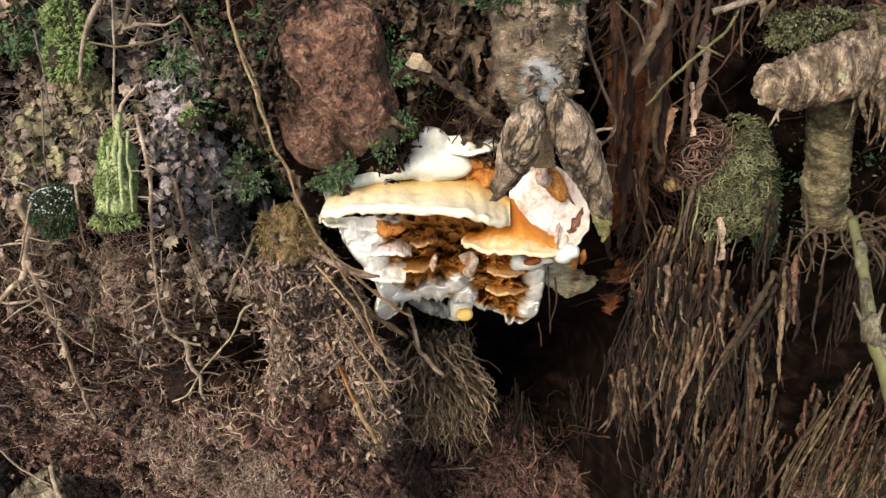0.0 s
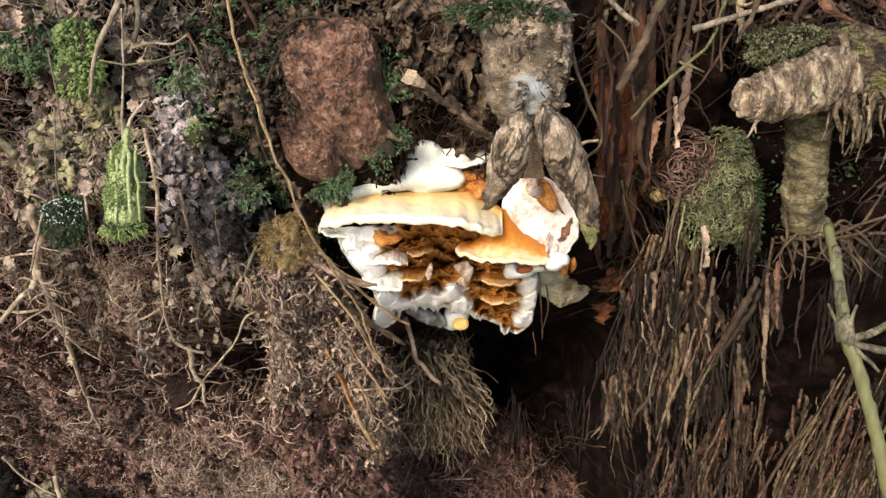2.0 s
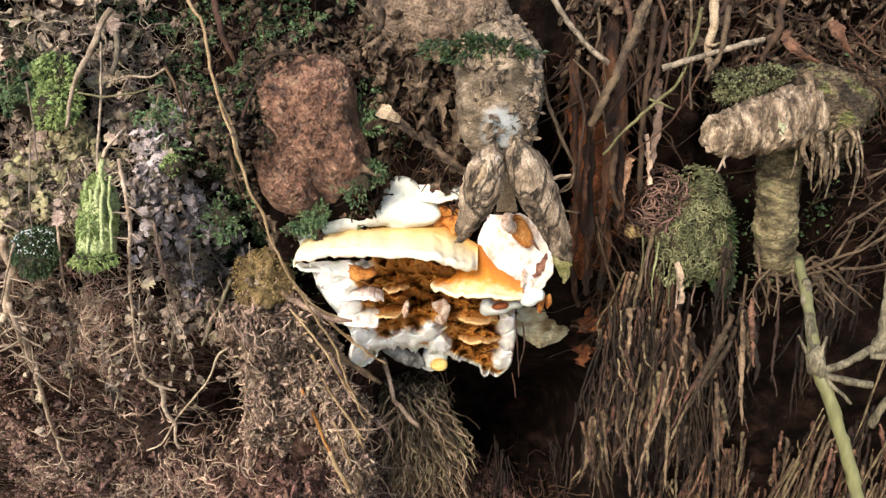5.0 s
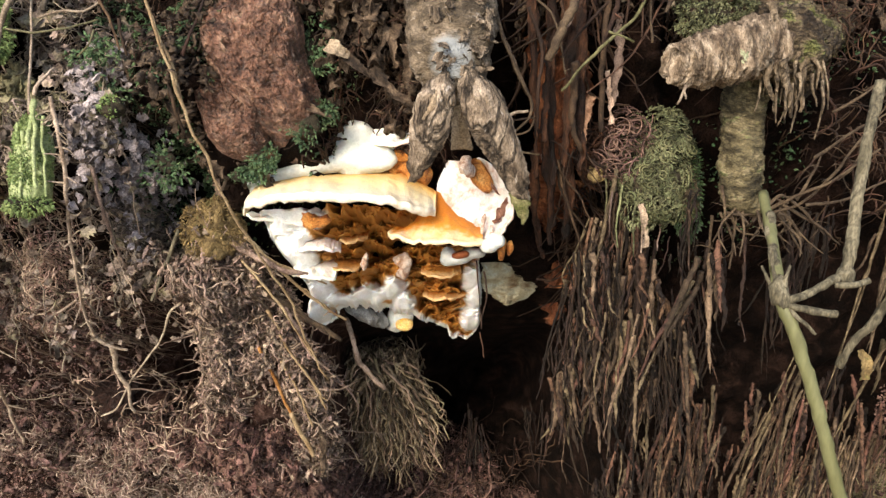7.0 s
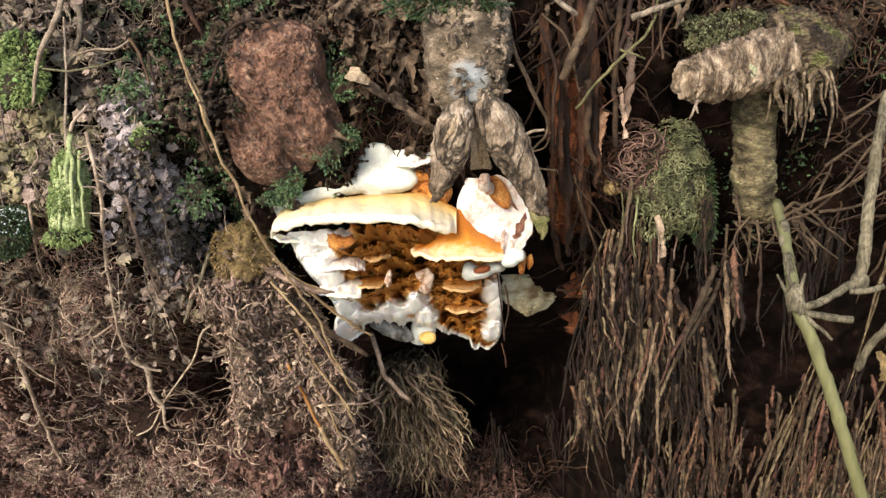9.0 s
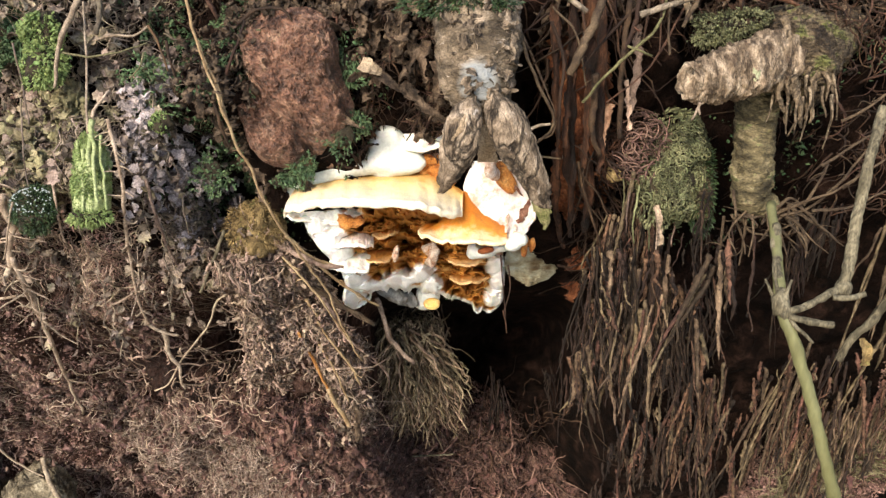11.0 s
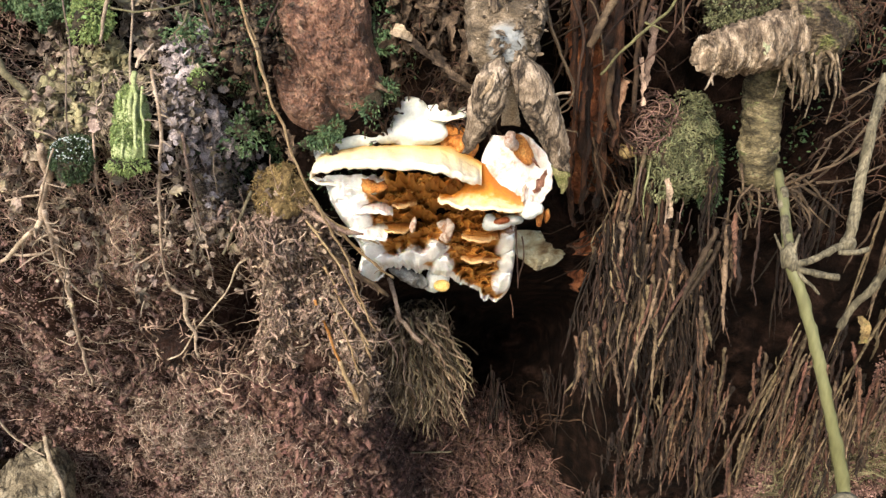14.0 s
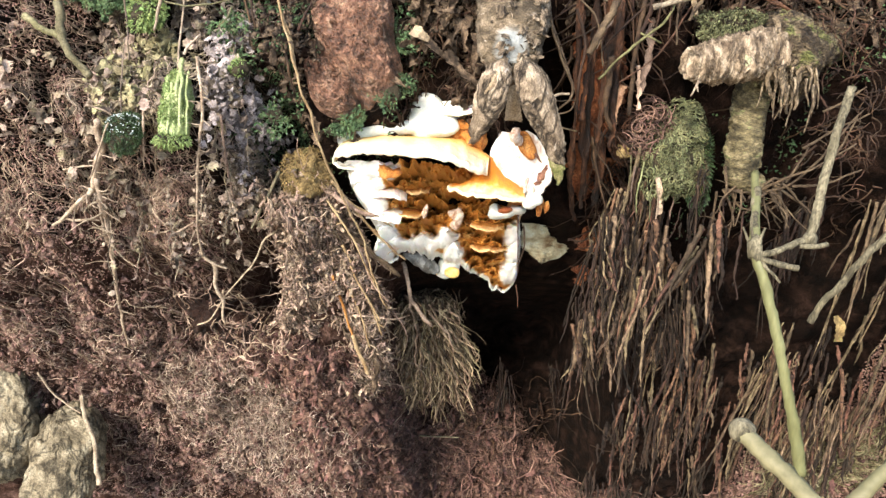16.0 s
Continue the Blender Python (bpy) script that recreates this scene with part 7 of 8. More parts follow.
# soil crumbs over the whole face
def crumbs(n, ellipses, size, seed, lift=0.002, face=None):
    rs = np.random.RandomState(seed)
    e = np.array(ellipses)
    pick = rs.choice(len(e), n, p=e[:, 2] * e[:, 3] / (e[:, 2] * e[:, 3]).sum())
    rad, ang = np.sqrt(rs.rand(n)), rs.rand(n) * 2 * np.pi
    x = e[pick, 0] + e[pick, 2] * rad * np.cos(ang)
    z = e[pick, 1] + e[pick, 3] * rad * np.sin(ang)
    ok = level(x, z)
    x, z = x[ok], z[ok]
    n = len(x)
    p = np.stack([x, (face or bank_y)(x, z), z], -1) - np.array([0, 1, 0]) * (lift * rs.rand(n))[:, None]
    return spindles(p, rs.normal(0, 1, (n, 3)), size * 2, size * 0.9, 0.5, seed)


LEFT_LOW = [(-0.29, -0.10, 0.15, 0.08), (-0.36, -0.24, 0.26, 0.13), (-0.12, -0.26, 0.17, 0.11)]
MIDDLE_LOW = [(-0.09, -0.20, 0.055, 0.06), (0.035, -0.24, 0.085, 0.07), (0.06, -0.33, 0.16, 0.09), (-0.06, -0.30, 0.12, 0.08), (0.16, -0.32, 0.10, 0.06), (0.40, -0.27, 0.08, 0.08)]
stuff("soil_crumbs", crumbs(46000, LEFT_LOW + [(-0.2, -0.035, 0.10, 0.03)], 0.0009, 1, 0.006), CRUMB, "loose red-brown soil crumbs", "soil", False)
RIDGE = [(-0.085, -0.20, 0.050, 0.07), (-0.13, -0.15, 0.05, 0.03), (-0.075, -0.28, 0.05, 0.05)]
stuff("soil_crumbs", join([crumbs(22000, RIDGE, 0.0012, 151, 0.009), flakes(2600, RIDGE, 0.0022, 152, 0.010)]), RIDGE_CRUMB, "loose red soil crumbs on a ridge below the root clump", "soil", False)
stuff("soil_clods", join([ribbons(900, RIDGE, 0.010, 0.0022, 153, 0.016, 1.8, 0.0007), flakes(400, RIDGE, 0.0048, 154, 0.012)]), RIDGE_CRUMB, "crumbling clods of red soil held by thin roots", "soil")
stuff("fine_roots", tubes(*hair(2600, RIDGE, 0.011, 0.00042, 155, 0.45, 1.4, 0.014), 3), RED_ROOTLET, "curled reddish root bits on a ridge of soil", "roots")
stuff("fine_roots", tubes(*hair(260, [(-0.205, -0.105, 0.05, 0.03), (-0.16, -0.12, 0.04, 0.03)], 0.022, 0.0006, 156, 0.5, 1.0, 0.03), 4), ROOTLET, "thin roots over damp clay", "roots")
stuff("soil_crumbs", flakes(4200, LEFT_LOW + [(-0.2, -0.035, 0.10, 0.03)], 0.0014, 43, 0.007), CRUMB, "clods and flakes of red-brown soil", "soil", False)
stuff("soil_clods", join([flakes(1600, LEFT_LOW, 0.0042, 143, 0.012), ribbons(1100, LEFT_LOW, 0.009, 0.0020, 144, 0.014, 1.6, 0.0007)]), CLOD, "crumbling clods of red-brown soil", "soil")
stuff("soil_clods", join([flakes(900, MIDDLE_LOW, 0.0052, 145, 0.012), ribbons(1200, MIDDLE_LOW, 0.012, 0.0024, 146, 0.016, 1.6, 0.0008)]), RED_CRUMB, "crumbling clods of dark red soil", "soil")
stuff("soil_crumbs", crumbs(70000, MIDDLE_LOW, 0.0012, 61, 0.006), RED_CRUMB, "loose dark red soil crumbs", "soil", False)
stuff("soil_crumbs", flakes(7500, MIDDLE_LOW, 0.0020, 62, 0.007), RED_CRUMB, "clods and flakes of dark red soil", "soil", False)
stuff("soil_crumbs", flakes(6500, LEFT_LOW, 0.0013, 51, 0.009), PALE_CRUMB, "dry pale soil flakes and root scraps", "soil", False)
stuff("root_scraps", tubes(*hair(6500, LEFT_LOW, 0.008, 0.00040, 52, 0.25, 0.5, 0.011, 4, 0.003, patchy=0.05), 3), PALE_SCRAP, "short straight scraps of dry root on soil", "roots")
stuff("root_scraps", tubes(*hair(2200, [(-0.16, -0.25, 0.10, 0.08), (-0.22, -0.20, 0.08, 0.05)], 0.013, 0.00042, 53, 0.3, 0.7, 0.018, 6, 0.008), 3), PALE_SCRAP, "pale tangle of dry roots on the soil", "roots")
stuff("fine_roots", tubes(*hair(150, [(0.05, -0.22, 0.06, 0.05), (0.04, -0.30, 0.14, 0.06), (-0.02, -0.30, 0.08, 0.06)], 0.045, 0.0009, 65, 0.6, 0.6, 0.014, 10, 0.012), 5), RED_ROOTLET, "thicker bent roots over dark red soil", "roots")
stuff("fine_roots", tubes(*hair(90, [(0.13, -0.22, 0.09, 0.04)], 0.035, 0.0007, 68, 0.7, 0.7, 0.012, 9, 0.012), 4), BROWN_ROOT, "dark bent roots in the shade of the thatch", "roots")
stuff("root_scraps", tubes(*hair(1500, MIDDLE_LOW[:2], 0.009, 0.0005, 54, 0.3, 0.6, 0.014, 5, 0.004), 3), RED_ROOTLET, "short straight scraps of reddish root", "roots")
stuff("fine_roots", tubes(*hair(3200, LEFT_LOW, 0.007, 0.00042, 40, 0.3, 1.8, 0.006, 6, 0.004, patchy=0.04), 3), ROOTLET, "short curled root bits on red-brown soil", "roots")
stuff("fine_roots", tubes(*hair(9000, MIDDLE_LOW, 0.009, 0.0005, 41, 0.3, 1.8, 0.006, 6, 0.004, patchy=0.04), 3), RED_ROOTLET, "short curled reddish root bits", "roots")
stuff("fine_roots", tubes(*hair(1500, LEFT_LOW, 0.016, 0.00036, 3, 0.35, 1.3, patchy=0.045), 3), ROOTLET, "mat of fine tan roots on red-brown soil", "roots")
stuff("fine_roots", tubes(*hair(300, LEFT_LOW, 0.034, 0.00055, 4, 0.65), 4), ROOTLET, "tan rootlets hanging over the soil", "roots")
stuff("fine_roots", tubes(*hair(2200, MIDDLE_LOW, 0.018, 0.00042, 5, 0.4, 1.3), 3), RED_ROOTLET, "mat of fine reddish roots low on the bank", "roots")
stuff("fine_roots", tubes(*hair(330, MIDDLE_LOW, 0.032, 0.0008, 6, 0.6), 4), RED_ROOTLET, "reddish rootlets low on the bank", "roots")
# the hanging root clump left of the fungus
def clump_y(x, z):
    """The face of the hanging clump: lumpy, in front of the hollow behind it."""
    x, z = np.asarray(x, float), np.asarray(z, float)
    p = np.stack([x, 0 * x, z], -1)
    side = np.abs(x + 0.092 + 0.25 * (z + 0.06)) / 0.05
    return slope_y(z) + 0.001 + 0.016 * side ** 3 + 0.018 * fbm(p, 0.026, 3) + 0.010 * fbm(p + 4, 0.009, 2)


CLUMP_AT = [(-0.100, -0.050, 0.050, 0.045), (-0.088, -0.09, 0.054, 0.045), (-0.078, -0.140, 0.045, 0.045), (-0.105, -0.015, 0.04, 0.025)]
stuff("soil_crumbs", crumbs(9000, CLUMP_AT, 0.0010, 44, 0.016, face=clump_y), CLUMP, "crumbs caught in a root clump", "soil", False)
stuff("root_clump", tubes(*hair(1500, CLUMP_AT, 0.016, 0.0005, 7, 0.85, 0.7, 0.016, 7, 0.005, face=clump_y), 4), CLUMP, "dense clump of crinkled brown root fibres", "roots")
stuff("root_clump", tubes(*hair(150, CLUMP_AT, 0.040, 0.0009, 8, 0.97, 0.3, 0.016, 9, 0.008, face=clump_y), 5), CLUMP, "longer roots hanging from a clump", "roots")
stuff("root_clump", tubes(*hair(5200, CLUMP_AT, 0.006, 0.00055, 9, 0.5, 1.5, 0.016, 5, 0.004, face=clump_y), 4), CLUMP, "crinkled short fibres of a root clump", "roots")
stuff("root_clump", join([ribbons(1500, CLUMP_AT, 0.007, 0.0012, 10, 0.020, 2.8, 0.0005, face=clump_y), flakes(1800, CLUMP_AT, 0.0022, 110, 0.016, face=clump_y)]), CLUMP, "soil flakes held in a root clump", "roots", False)
stuff("root_clump", tubes(*hair(700, [(-0.14, -0.005, 0.012, 0.03), (-0.13, 0.0, 0.02, 0.012)], 0.012, 0.0006, 11, 0.6, 1.6, 0.03, 8, 0.006), 4), LITTER, "grey tuft of curled roots", "roots")
v, f = blob((-0.0953, 0.468, 0.0099), (0.0165, 0.016, 0.017), 5, 0.3, 0.012, 0.10, 64, 2.2, 0.5)
lump = thing("mossy_lump", mesh_of("mossy_lump", v, f), OLIVE_LUMP, "yellow-brown mossy lump at the top of the root clump", "moss")
p, d = ball_points((-0.0951, 0.467, 0.0098), (0.017, 0.016, 0.017), 900, 77, 0.3)
part("tuft", mesh_of("tuft", *spindles(p, d + np.array([0.2, 0, -0.5]), 0.003, 0.0006, 0.6, 78), False), OLIVE_LUMP, lump)
for i, c in enumerate([((-0.0636, 0.515, -0.0489), (-0.0615, 0.53, -0.067), (-0.0609, 0.545, -0.0859)), ((-0.1117, 0.485, -0.0146), (-0.1136, 0.505, -0.039), (-0.1201, 0.53, -0.0615)), ((-0.0496, 0.58, -0.1184), (-0.046, 0.6, -0.1458), (-0.0489, 0.62, -0.1696))]):
    flap("bark_strip", c, 0.0035, 0.002, 0.0015, None, 80 + i, FLAKE, "strip of rotten bark in a root clump", 24, 0.001)
v, f = blob((-0.2110, 0.632, -0.0988), (0.022, 0.018, 0.018), 7, 0.55, 0.012, 0.3, 90)
thing("clay_lump", mesh_of("clay_lump", v, f), CLAY, "smooth damp lump of red clay", "clay")
v, f = blob((-0.1867, 0.650, -0.122), (0.018, 0.016, 0.016), 8, 0.55, 0.012, 0.3, 90)
thing("clay_lump", mesh_of("clay_lump", v, f), CLAY, "smooth damp lump of red clay", "clay")
stuff("root_clump", join([ribbons(1300, CLUMP_AT + [(-0.118, -0.045, 0.022, 0.05)], 0.0065, 0.0010, 161, 0.026, 3.0, 0.0006, face=clump_y, down=0.6), flakes(500, CLUMP_AT, 0.0026, 162, 0.022, face=clump_y)]), CLUMP, "lacy curled scraps and crumbs of a root clump", "roots")
stuff("root_clump", tubes(*hair(260, CLUMP_AT + [(-0.125, -0.04, 0.02, 0.05)], 0.022, 0.0007, 163, 0.97, 0.8, 0.026, 12, 0.006, face=clump_y), 4, 0.6, 0.002), CLUMP, "crusted roots hanging from a clump", "roots")
# broom of roots below the fungus
rs = np.random.RandomState(12)
n, k = 720, 10
s = np.linspace(0, 1, k)
a = rs.uniform(-1, 1, n)
c0 = np.array((-0.0120, 0.7550, -0.0756))
ln = rs.uniform(0.02, 0.085, n)
st = rs.uniform(0, 0.075, n)
X = c0[0] + a[:, None] * (0.026 + 0.13 * st[:, None] + 0.016 * s) + 0.003 * rs.normal(0, 1, (n, k)).cumsum(1) + rs.normal(0, 0.014, n)[:, None] * s
Z = c0[2] - st[:, None] - ln[:, None] * s
Y = c0[1] + st[:, None] * 0.85 + 0.45 * ln[:, None] * s - rs.uniform(0, 0.03, n)[:, None] - 0.012 * (1 - a[:, None] ** 2)
stuff("root_broom", tubes(np.stack([X, Y, Z], -1), rs.uniform(0.0004, 0.0015, n)[:, None] * np.linspace(1, 0.5, k), 4), BROOM, "broom of thin brown roots hanging below the fungus", "roots")
pick_few = rs.choice(n, 170, False)
stuff("root_broom", tubes((np.stack([X, Y, Z], -1) - np.array([0, 0.022, 0.004]))[pick_few], rs.uniform(0.0010, 0.0018, 170)[:, None] * np.linspace(1, 0.45, k), 5, 0.4, 0.003), BROOM, "stiffer tan roots in front of the broom", "roots")
stuff("root_mat", curls((-0.0080, 0.7850, -0.0945), np.array([0.030, 0.03, 0.026]), 420, 0.012, 0.0008, 147, 0.0, 2.0), BROOM, "matted roots at the top of a broom of roots", "roots")
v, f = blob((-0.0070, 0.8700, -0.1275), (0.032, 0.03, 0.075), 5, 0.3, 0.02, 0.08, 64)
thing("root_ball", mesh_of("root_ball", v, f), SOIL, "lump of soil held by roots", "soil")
# leaf litter, liverwort and rotten flakes in the upper left and the top
UPPER_LEFT = [(-0.19, 0.10, 0.06, 0.06), (-0.215, 0.05, 0.05, 0.035), (-0.155, 0.05, 0.025, 0.05), (-0.20, 0.16, 0.07, 0.025)]
LEFT_EDGE = [(-0.32, 0.05, 0.09, 0.10), (-0.23, 0.0, 0.06, 0.035), (-0.2, -0.03, 0.08, 0.03)]
stuff("soil_crumbs", crumbs(14000, LEFT_EDGE, 0.0010, 47, 0.008), CRUMB, "crumbling soil with thin roots", "soil", False)
stuff("fine_roots", tubes(*hair(2600, LEFT_EDGE, 0.018, 0.00032, 48, 0.75, 1.0, 0.010), 3), ROOTLET, "thin roots hanging over crumbling soil", "roots")
stuff("leaf_litter", flakes(70, LEFT_EDGE, 0.0028, 49, 0.014), LITTER, "scattered flakes of rotten leaf", "leaf litter", False)
chains, spots = curtain(110, UPPER_LEFT + [(-0.15, 0.03, 0.03, 0.05)], 0.0062, 13, 0.020, 5)
stuff("leaf_litter", ribbons(0, [], 0.008, 0.0030, 55, at=spots[::2], curl=1.4), LITTER, "pale lobed scraps of rotten liverwort hanging on threads", "leaf litter", False)
stuff("fine_roots", tubes(chains, np.full(chains.shape[:2], 0.0004), 3), LITTER, "threads that hold rotten litter", "roots")
stuff("leaf_litter", join([ribbons(280, UPPER_LEFT, 0.013, 0.0036, 56, 0.016, 1.6), flakes(180, UPPER_LEFT, 0.0028, 156, 0.010)]), LITTER, "grey-brown rotten leaf litter and liverwort", "leaf litter", False)
chains, spots = curtain(55, [(-0.142, 0.075, 0.018, 0.04), (-0.130, 0.035, 0.018, 0.03)], 0.0045, 14, 0.024, 6)
stuff("leaf_litter", ribbons(0, [], 0.007, 0.0026, 57, at=spots[::2], curl=1.4), GREY_LITTER, "lilac-grey rotten leaf crumbs hanging in chains", "leaf litter", False)
chains, spots = curtain(24, [(-0.15, 0.02, 0.035, 0.05), (-0.19, -0.01, 0.05, 0.03), (-0.235, 0.0, 0.05, 0.03)], 0.0060, 16, 0.026, 9)
stuff("leaf_litter", ribbons(0, [], 0.0060, 0.0020, 58, at=spots[::4], curl=1.6), LITTER, "grey crumbs caught on hanging threads", "leaf litter", False)
stuff("fine_roots", tubes(chains, np.full(chains.shape[:2], 0.00042), 4), LITTER, "pale crusted threads hanging over dark soil", "roots")
stuff("liverwort", join([ribbons(150, [(-0.200, 0.082, 0.020, 0.014)], 0.011, 0.0032, 131, 0.020, 1.2), ribbons(190, [(-0.228, 0.062, 0.024, 0.019), (-0.222, 0.04, 0.02, 0.012)], 0.011, 0.0030, 132, 0.016, 1.2)]), OLIVE, "withered khaki liverwort lobes hanging below a moss tuft", "liverwort")
chains, spots = curtain(28, [(-0.26, 0.06, 0.05, 0.05), (-0.25, 0.02, 0.05, 0.03)], 0.0058, 15, 0.016, 5)
stuff("leaf_litter", ribbons(0, [], 0.009, 0.0030, 58, at=spots[::3], curl=1.4), LITTER, "scraps of rotten leaf hanging on the bank", "leaf litter", False)
stuff("fine_roots", tubes(*hair(900, UPPER_LEFT, 0.022, 0.0004, 15, 0.7, 0.8, 0.012), 3), LITTER, "thin roots tangled in leaf litter", "roots")
stuff("fine_roots", tubes(*hair(200, [(-0.24, -0.02, 0.06, 0.04), (-0.16, -0.03, 0.05, 0.04), (-0.2, -0.06, 0.06, 0.03)], 0.022, 0.0006, 16, 0.8, 1.0, 0.010), 4), CLUMP, "hanging tangle of thin brown roots", "roots")
GREEN_AT = [(-0.11, 0.11, 0.05, 0.05), (-0.13, 0.06, 0.025, 0.05), (-0.12, 0.02, 0.03, 0.03), (-0.05, 0.165, 0.07, 0.022), (-0.14, 0.165, 0.06, 0.025)]


def moss_cover(n, ellipses, length, width, seed, lift=0.004):
    rs = np.random.RandomState(seed)
    e = np.array(ellipses)
    pick = rs.choice(len(e), n, p=e[:, 2] * e[:, 3] / (e[:, 2] * e[:, 3]).sum())
    rad, ang = np.sqrt(rs.rand(n)), rs.rand(n) * 2 * np.pi
    x = e[pick, 0] + e[pick, 2] * rad * np.cos(ang)
    z = e[pick, 1] + e[pick, 3] * rad * np.sin(ang)
    keep = fbm(np.stack([x, 0 * x, z], -1) + 3, 0.016, 3) > -0.1
    x, z = x[keep], z[keep]
    p = on_bank(x, z, 0) - np.array([0, 1, 0]) * (lift * rs.rand(len(x)))[:, None]
    return join([spindles(p, np.tile([0, -1.0, -0.4], (len(x), 1)), length, width, 0.7, seed), leaves(p[::3] - np.array([0, 0.002, 0]), np.tile([0, -1.0, 0.3], (len(x[::3]), 1)), width * 1.8, seed + 1)])


stuff("moss_cover", moss_cover(20000, GREEN_AT, 0.0026, 0.0007, 17), DARK_MOSS, "dark green moss growing over the bank", "moss", False)
stuff("moss_cover", moss_cover(1600, [(-0.02, 0.06, 0.02, 0.06), (-0.07, 0.02, 0.03, 0.02), (0.27, 0.12, 0.06, 0.03), (0.24, 0.04, 0.05, 0.05)], 0.003, 0.0008, 18), DARK_MOSS, "dark moss in the cracks of the bank", "moss", False)
stuff("bark_crumbs", flakes(700, GREEN_AT, 0.0030, 63, 0.012), FLAKE, "brown scraps among dark moss", "bark")
stuff("fine_roots", tubes(*hair(260, GREEN_AT, 0.018, 0.0004, 64, 0.6, 0.8, 0.010), 3), BROWN_ROOT, "thin brown roots over dark moss", "roots")
tagged(part("bark_scale", mesh_of("bark_scale", *ribbons(0, [], 0.008, 0.0028, 34, curl=0.5, thick=0.0005, at=pick, down=0.2)), FLAP, log, "thin peeling scales of bark"), kind="stuff")
stuff("bark_crumbs", join([ribbons(420, [(0.012, 0.11, 0.034, 0.05), (0.0, 0.145, 0.05, 0.025)], 0.012, 0.0026, 19, 0.018, 1.8, 0.0004), flakes(260, [(0.012, 0.11, 0.034, 0.05)], 0.003, 119, 0.01)]), FLAKE, "crumbling brown bark flakes", "bark")
stuff("fine_roots", tubes(*hair(700, [(0.015, 0.11, 0.05, 0.06), (0.0, 0.06, 0.03, 0.04)], 0.018, 0.0006, 20, 0.4, 1.0, 0.01), 4), BROWN_ROOT, "dark thin roots between bark flakes", "roots")
stuff("bark_crumbs", join([ribbons(150, [(-0.088, 0.115, 0.012, 0.03), (-0.1, 0.07, 0.012, 0.03), (-0.06, 0.14, 0.03, 0.008), (-0.075, 0.04, 0.02, 0.008)], 0.010, 0.0022, 71, 0.022, 2.0, 0.0006), flakes(400, [(-0.088, 0.115, 0.012, 0.03), (-0.1, 0.07, 0.014, 0.03), (-0.06, 0.14, 0.03, 0.010)], 0.0022, 72, 0.02)]), FLAKE, "dark crust of soil and bark round a stone", "bark")
TOP_RIGHT = [(0.14, 0.165, 0.05, 0.03), (0.24, 0.165, 0.08, 0.03), (0.25, 0.135, 0.06, 0.015), (0.11, 0.13, 0.02, 0.03)]
stuff("bark_crumbs", join([ribbons(420, TOP_RIGHT, 0.012, 0.0024, 81, 0.016, 1.6, 0.0005), flakes(500, TOP_RIGHT, 0.0026, 82, 0.014)]), FLAKE, "dark rotten scraps and leaf bits at the bank top", "bark")
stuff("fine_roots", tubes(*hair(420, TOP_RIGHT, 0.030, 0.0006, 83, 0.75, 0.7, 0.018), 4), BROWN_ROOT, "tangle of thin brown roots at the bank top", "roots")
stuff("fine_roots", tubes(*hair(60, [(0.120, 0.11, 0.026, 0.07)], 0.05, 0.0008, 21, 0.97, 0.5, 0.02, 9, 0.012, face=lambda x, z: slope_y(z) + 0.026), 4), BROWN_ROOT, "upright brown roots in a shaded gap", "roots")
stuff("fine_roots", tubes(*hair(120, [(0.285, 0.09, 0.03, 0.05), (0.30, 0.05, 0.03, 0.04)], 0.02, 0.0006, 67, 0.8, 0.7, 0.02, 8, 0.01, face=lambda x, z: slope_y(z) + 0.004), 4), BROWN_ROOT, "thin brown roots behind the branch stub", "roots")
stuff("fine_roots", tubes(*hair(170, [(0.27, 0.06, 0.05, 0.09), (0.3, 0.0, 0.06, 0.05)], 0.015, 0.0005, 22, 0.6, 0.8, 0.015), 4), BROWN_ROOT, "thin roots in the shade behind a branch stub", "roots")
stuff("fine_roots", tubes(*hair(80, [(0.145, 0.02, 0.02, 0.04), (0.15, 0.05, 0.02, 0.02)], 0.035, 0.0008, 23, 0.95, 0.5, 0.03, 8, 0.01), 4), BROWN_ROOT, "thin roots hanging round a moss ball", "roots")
# splinters and roots beside the fungus
for i, (c, w, mat) in enumerate([(((0.1256, 0.4260, 0.1018), (0.1228, 0.4280, 0.0904), (0.1259, 0.4330, 0.0772)), 0.0030, SPLINTER), (((0.1312, 0.4300, 0.0802), (0.1268, 0.4330, 0.0670), (0.1269, 0.4380, 0.0539)), 0.0028, SPLINTER), (((0.1450, 0.4180, 0.1245), (0.1454, 0.4240, 0.1003), (0.1427, 0.4300, 0.0763)), 0.0026, CLUMP), (((0.1378, 0.4240, 0.0930), (0.1400, 0.4280, 0.0790), (0.1425, 0.4330, 0.0642)), 0.0018, CLUMP), (((0.1157, 0.4180, 0.1230), (0.1112, 0.4220, 0.1113), (0.1101, 0.4280, 0.1047)), 0.0026, CLUMP), (((0.1037, 0.4280, 0.1130), (0.1042, 0.4300, 0.0873), (0.1027, 0.4340, 0.0544)), 0.0016, ROTTEN), (((0.1607, 0.4400, 0.0184), (0.1623, 0.4440, 0.0053), (0.1654, 0.4500, -0.0067)), 0.0017, CLUMP)]):
    thing("splinter", mesh_of("splinter", *strip(c, w, 0.0016, 170 + i)), mat, "ragged splinter of rust-stained rotten wood", "rotten wood", "splinters beside the fungus")
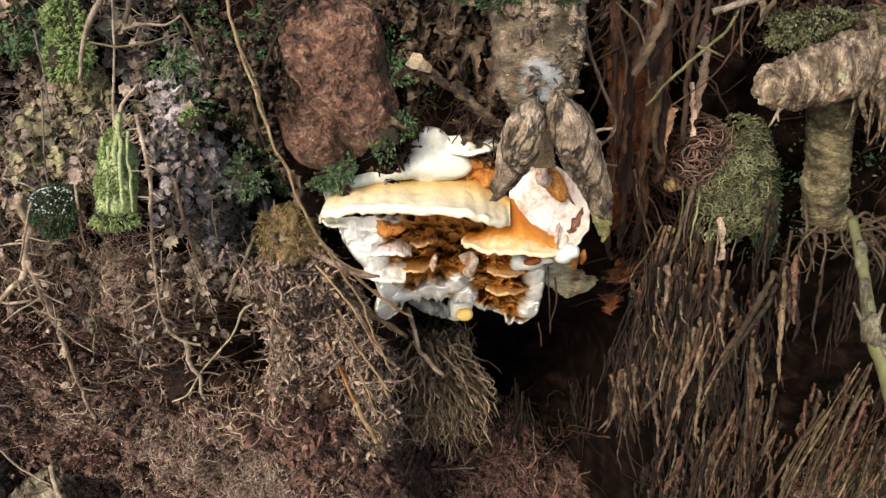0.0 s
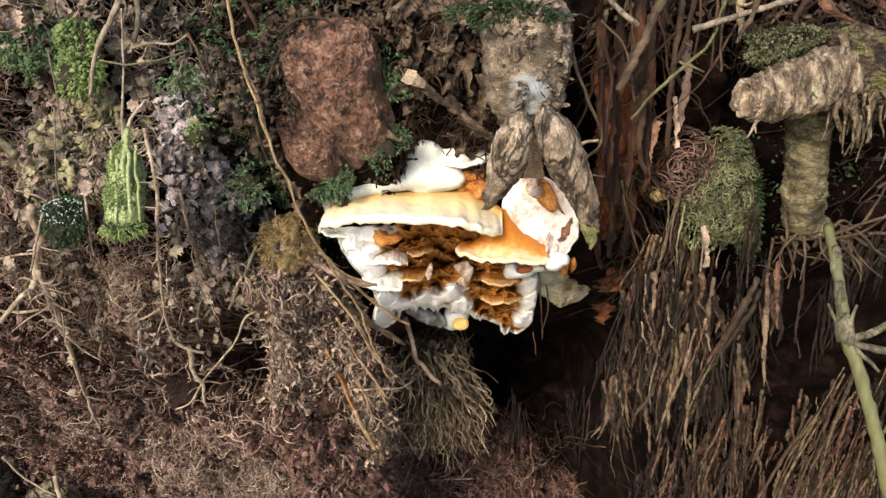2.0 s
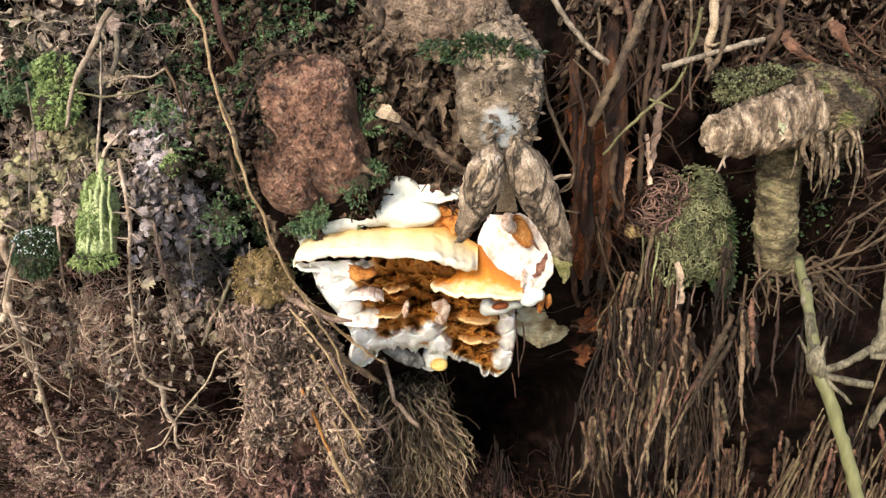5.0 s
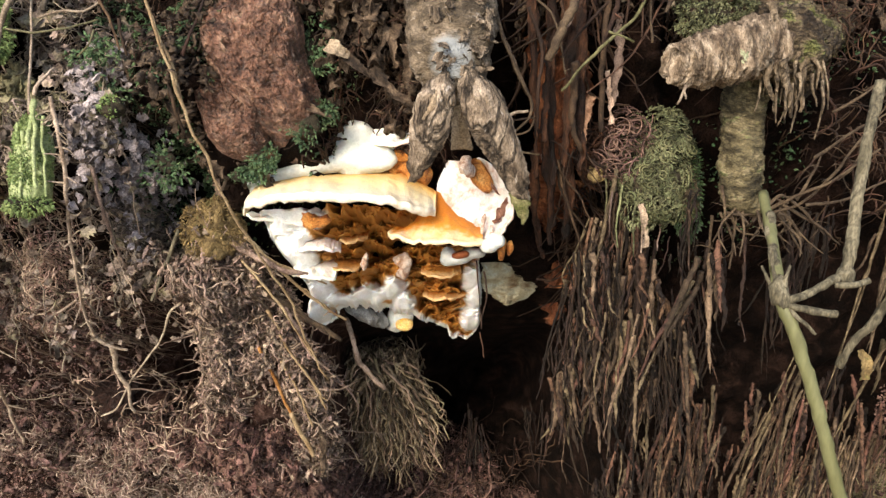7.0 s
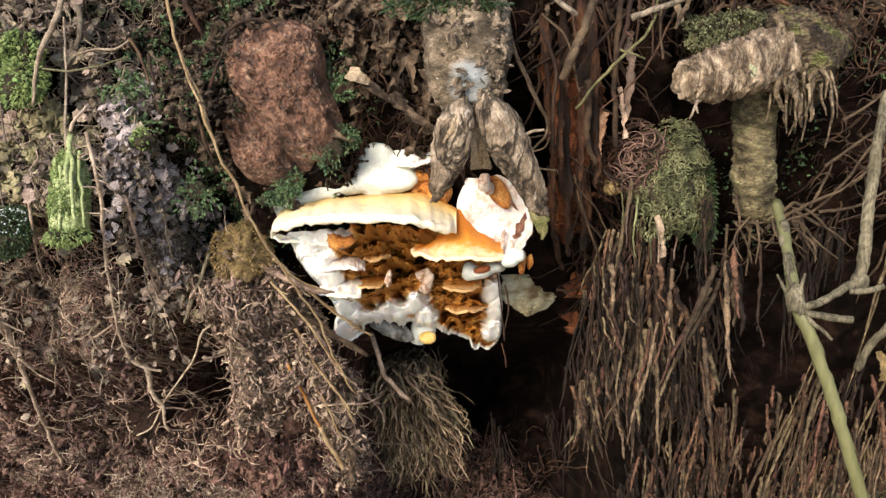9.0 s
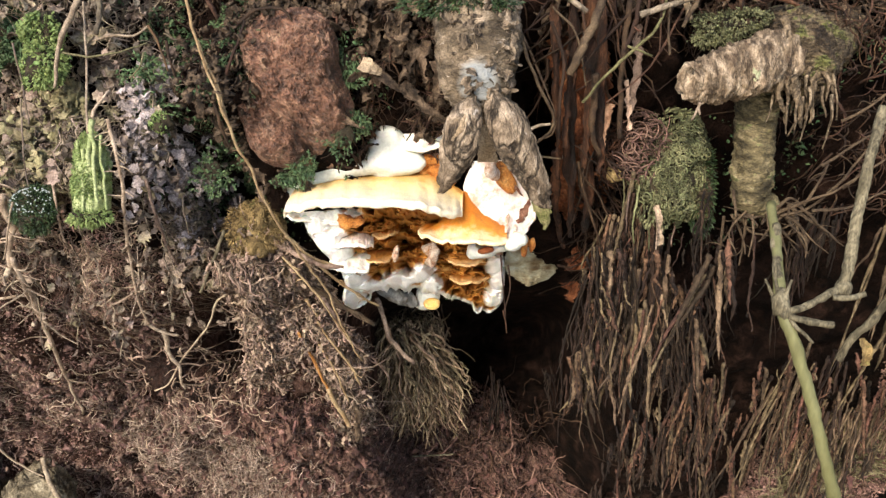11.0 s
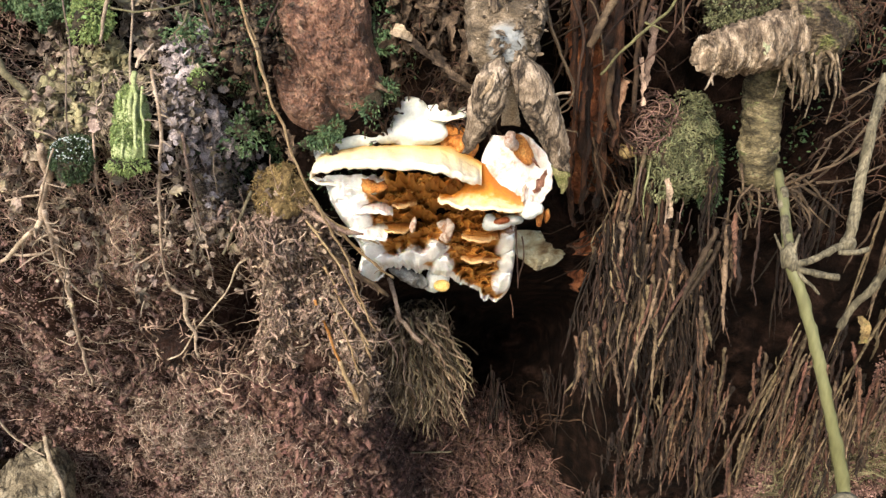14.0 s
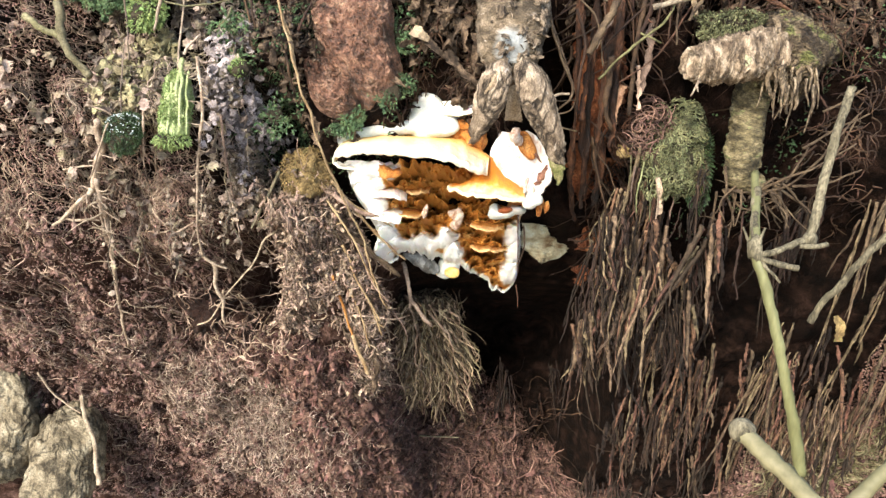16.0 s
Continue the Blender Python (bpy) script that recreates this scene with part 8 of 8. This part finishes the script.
root([(0.0747, 0.4320, 0.1301), (0.0863, 0.4360, 0.1058), (0.0938, 0.4400, 0.0893), (0.0993, 0.4420, 0.0750), (0.0966, 0.4460, 0.0648), (0.0887, 0.4500, 0.0619)], 0.0011, 0.0008, TAN_FERN, "tan root bent in a hook over rusty wood", seed=180)
for i, (a, b) in enumerate([((0.0803, 0.4360, 0.0673), (0.0996, 0.4420, 0.0706)), ((0.0864, 0.4380, 0.0499), (0.1017, 0.4440, 0.0490))]):
    root([a, tuple((p + q) / 2 for p, q in zip(a, b)), b], 0.0010, 0.0007, TAN_FERN, "short pale rootlet beside peeling bark", seed=182 + i)
v, f = blob((0.1115, 0.4700, 0.0494), (0.0042, 0.004, 0.0065), 12, 0.3, 0.006, 0.0, 60, 2.2, -0.3)
thing("fungus_bud", mesh_of("fungus_bud", v, f), FLESH, "small bluish-white fungus bud behind the bark", "fungus")
stuff("root_mat", curls((0.1448, 0.4700, 0.0527), np.array([0.013, 0.012, 0.016]), 260, 0.009, 0.0006, 185, 0.0, 2.0), ROTTEN, "dark rust-brown knot of dead roots beside a moss ball", "roots")
v, f = blob((0.1400, 0.4620, 0.0414), (0.0048, 0.004, 0.0052), 13, 0.5, 0.004, 0.0, 50, 2.2, 0.2)
thing("mossy_lump", mesh_of("mossy_lump", v, f), OLIVE_LUMP, "small ochre lump of rotten wood beside a moss ball", "moss")
stuff("root_mat", curls((0.1572, 0.4550, 0.0542), np.array([0.014, 0.010, 0.019]), 200, 0.007, 0.0005, 187, 0.3, 2.4), RED_ROOTLET, "withered brown curls over the side of a moss ball", "roots")
# the thatch of stiff roots
fern = thing("fern_root_mass", None, None, "thatch of stiff brown roots hanging from a tree fern", "roots")
sets = [strands(60, 30, 0.138, 0.205, 0.035, -0.02, 0.065, 0.030, 0.05, 0.0010, (0.7, 0.95), 0.10, 0.016), strands(210, 31, 0.124, 0.212, -0.010, -0.100, 0.054, 0.058, 0.14, 0.00140, (0.35, 0.95), 0.13, 0.008, share=6), strands(330, 32, 0.19, 0.40, -0.10, -0.235, 0.058, 0.050, 0.10, 0.0012, (0.5, 0.9), 0.07, 0.002, share=3)]
for j, (P, R) in enumerate(sets):
    for i in range(len(P)):
        part("fern_root", mesh_of("fern_root", *tubes(P[i], R[i], 6, 0.7, 0.0022)), (TAN_FERN, FERN, RED_FERN, TAN_FERN, FERN)[i % 5] if j == 1 else (FERN, RED_FERN, RED_FERN, TAN_FERN)[i % 4], fern)
crust = np.concatenate([P[:, 2:].reshape(-1, 3) for P, R in sets])
crust = crust[np.random.RandomState(91).randint(0, len(crust), 5000)] + np.random.RandomState(92).normal(0, 0.0012, (5000, 3))
tagged(part("root_crust", mesh_of("root_crust", *spindles(crust, np.tile([0, -0.2, -1.0], (5000, 1)), 0.0028, 0.0006, 0.3, 93), smooth=False), FERN, fern, "flaking crust on the roots"), kind="stuff")
rest = [tubes(*strands(300, 40, 0.124, 0.215, 0.000, -0.110, 0.050, 0.050, 0.14, 0.0007, (0.4, 0.95), 0.12, 0.012, share=5), 4, 0.6, 0.002), tubes(*strands(170, 38, 0.325, 0.55, 0.06, -0.13, 0.08, 0.05, 0.08, 0.0015, (0.45, 0.85), 0.08), 5, 0.6, 0.003), tubes(*strands(50, 33, 0.132, 0.22, 0.03, -0.10, 0.04, 0.040, 0.05, 0.0008, (0.5, 0.95), 0.1), 4, 0.6, 0.003), tubes(*strands(240, 34, 0.18, 0.42, -0.16, -0.28, 0.05, 0.05, 0.10, 0.0011, (0.45, 0.9), 0.08, 0.004), 5, 0.6, 0.003), tubes(*strands(50, 39, 0.225, 0.30, 0.03, -0.07, 0.06, 0.012, 0.03, 0.0010, (0.6, 0.95), 0.1, 0.018), 4, 0.6, 0.003), tubes(*strands(34, 35, 0.07, 0.17, -0.13, -0.17, 0.05, 0.02, 0.0, 0.0012, (0.3, 0.6), 0.1, 0.0, base=lambda z: 0.86 + 0 * z), 4, 0.6, 0.003)]
tagged(part("thin_root", mesh_of("thin_root", *join(rest)), FERN, fern, "thinner roots of the thatch"), kind="stuff")
tagged(part("thin_root", mesh_of("thin_root", *tubes(*strands(190, 41, 0.285, 0.50, 0.02, -0.17, 0.085, 0.055, 0.03, 0.0011, (0.45, 0.85), 0.07, 0.006, share=4), 5, 0.6, 0.003)), TAN_FERN, fern, "tan roots hanging behind a green stem"), kind="stuff")
stuff("soil_crumbs", crumbs(16000, [(0.42, -0.24, 0.09, 0.08), (0.46, -0.12, 0.06, 0.08)], 0.0013, 46, 0.012), CRUMB, "crumbling soil below the fern thatch", "soil", False)
LOW_RIGHT = [(0.41, -0.25, 0.08, 0.06), (0.46, -0.2, 0.08, 0.08), (0.32, -0.32, 0.12, 0.04)]
stuff("fine_roots", tubes(*hair(3000, LOW_RIGHT, 0.010, 0.0004, 36, 0.6, 1.4), 3), RED_ROOTLET, "fine roots below the fern thatch", "roots")
stuff("grass_tuft", tubes(*hair(1000, [(0.40, -0.24, 0.05, 0.04), (0.46, -0.20, 0.03, 0.04)], 0.025, 0.0006, 37, 0.3, 0.5, 0.02), 3), OLIVE, "yellow-green mossy shoots low on the bank", "moss")
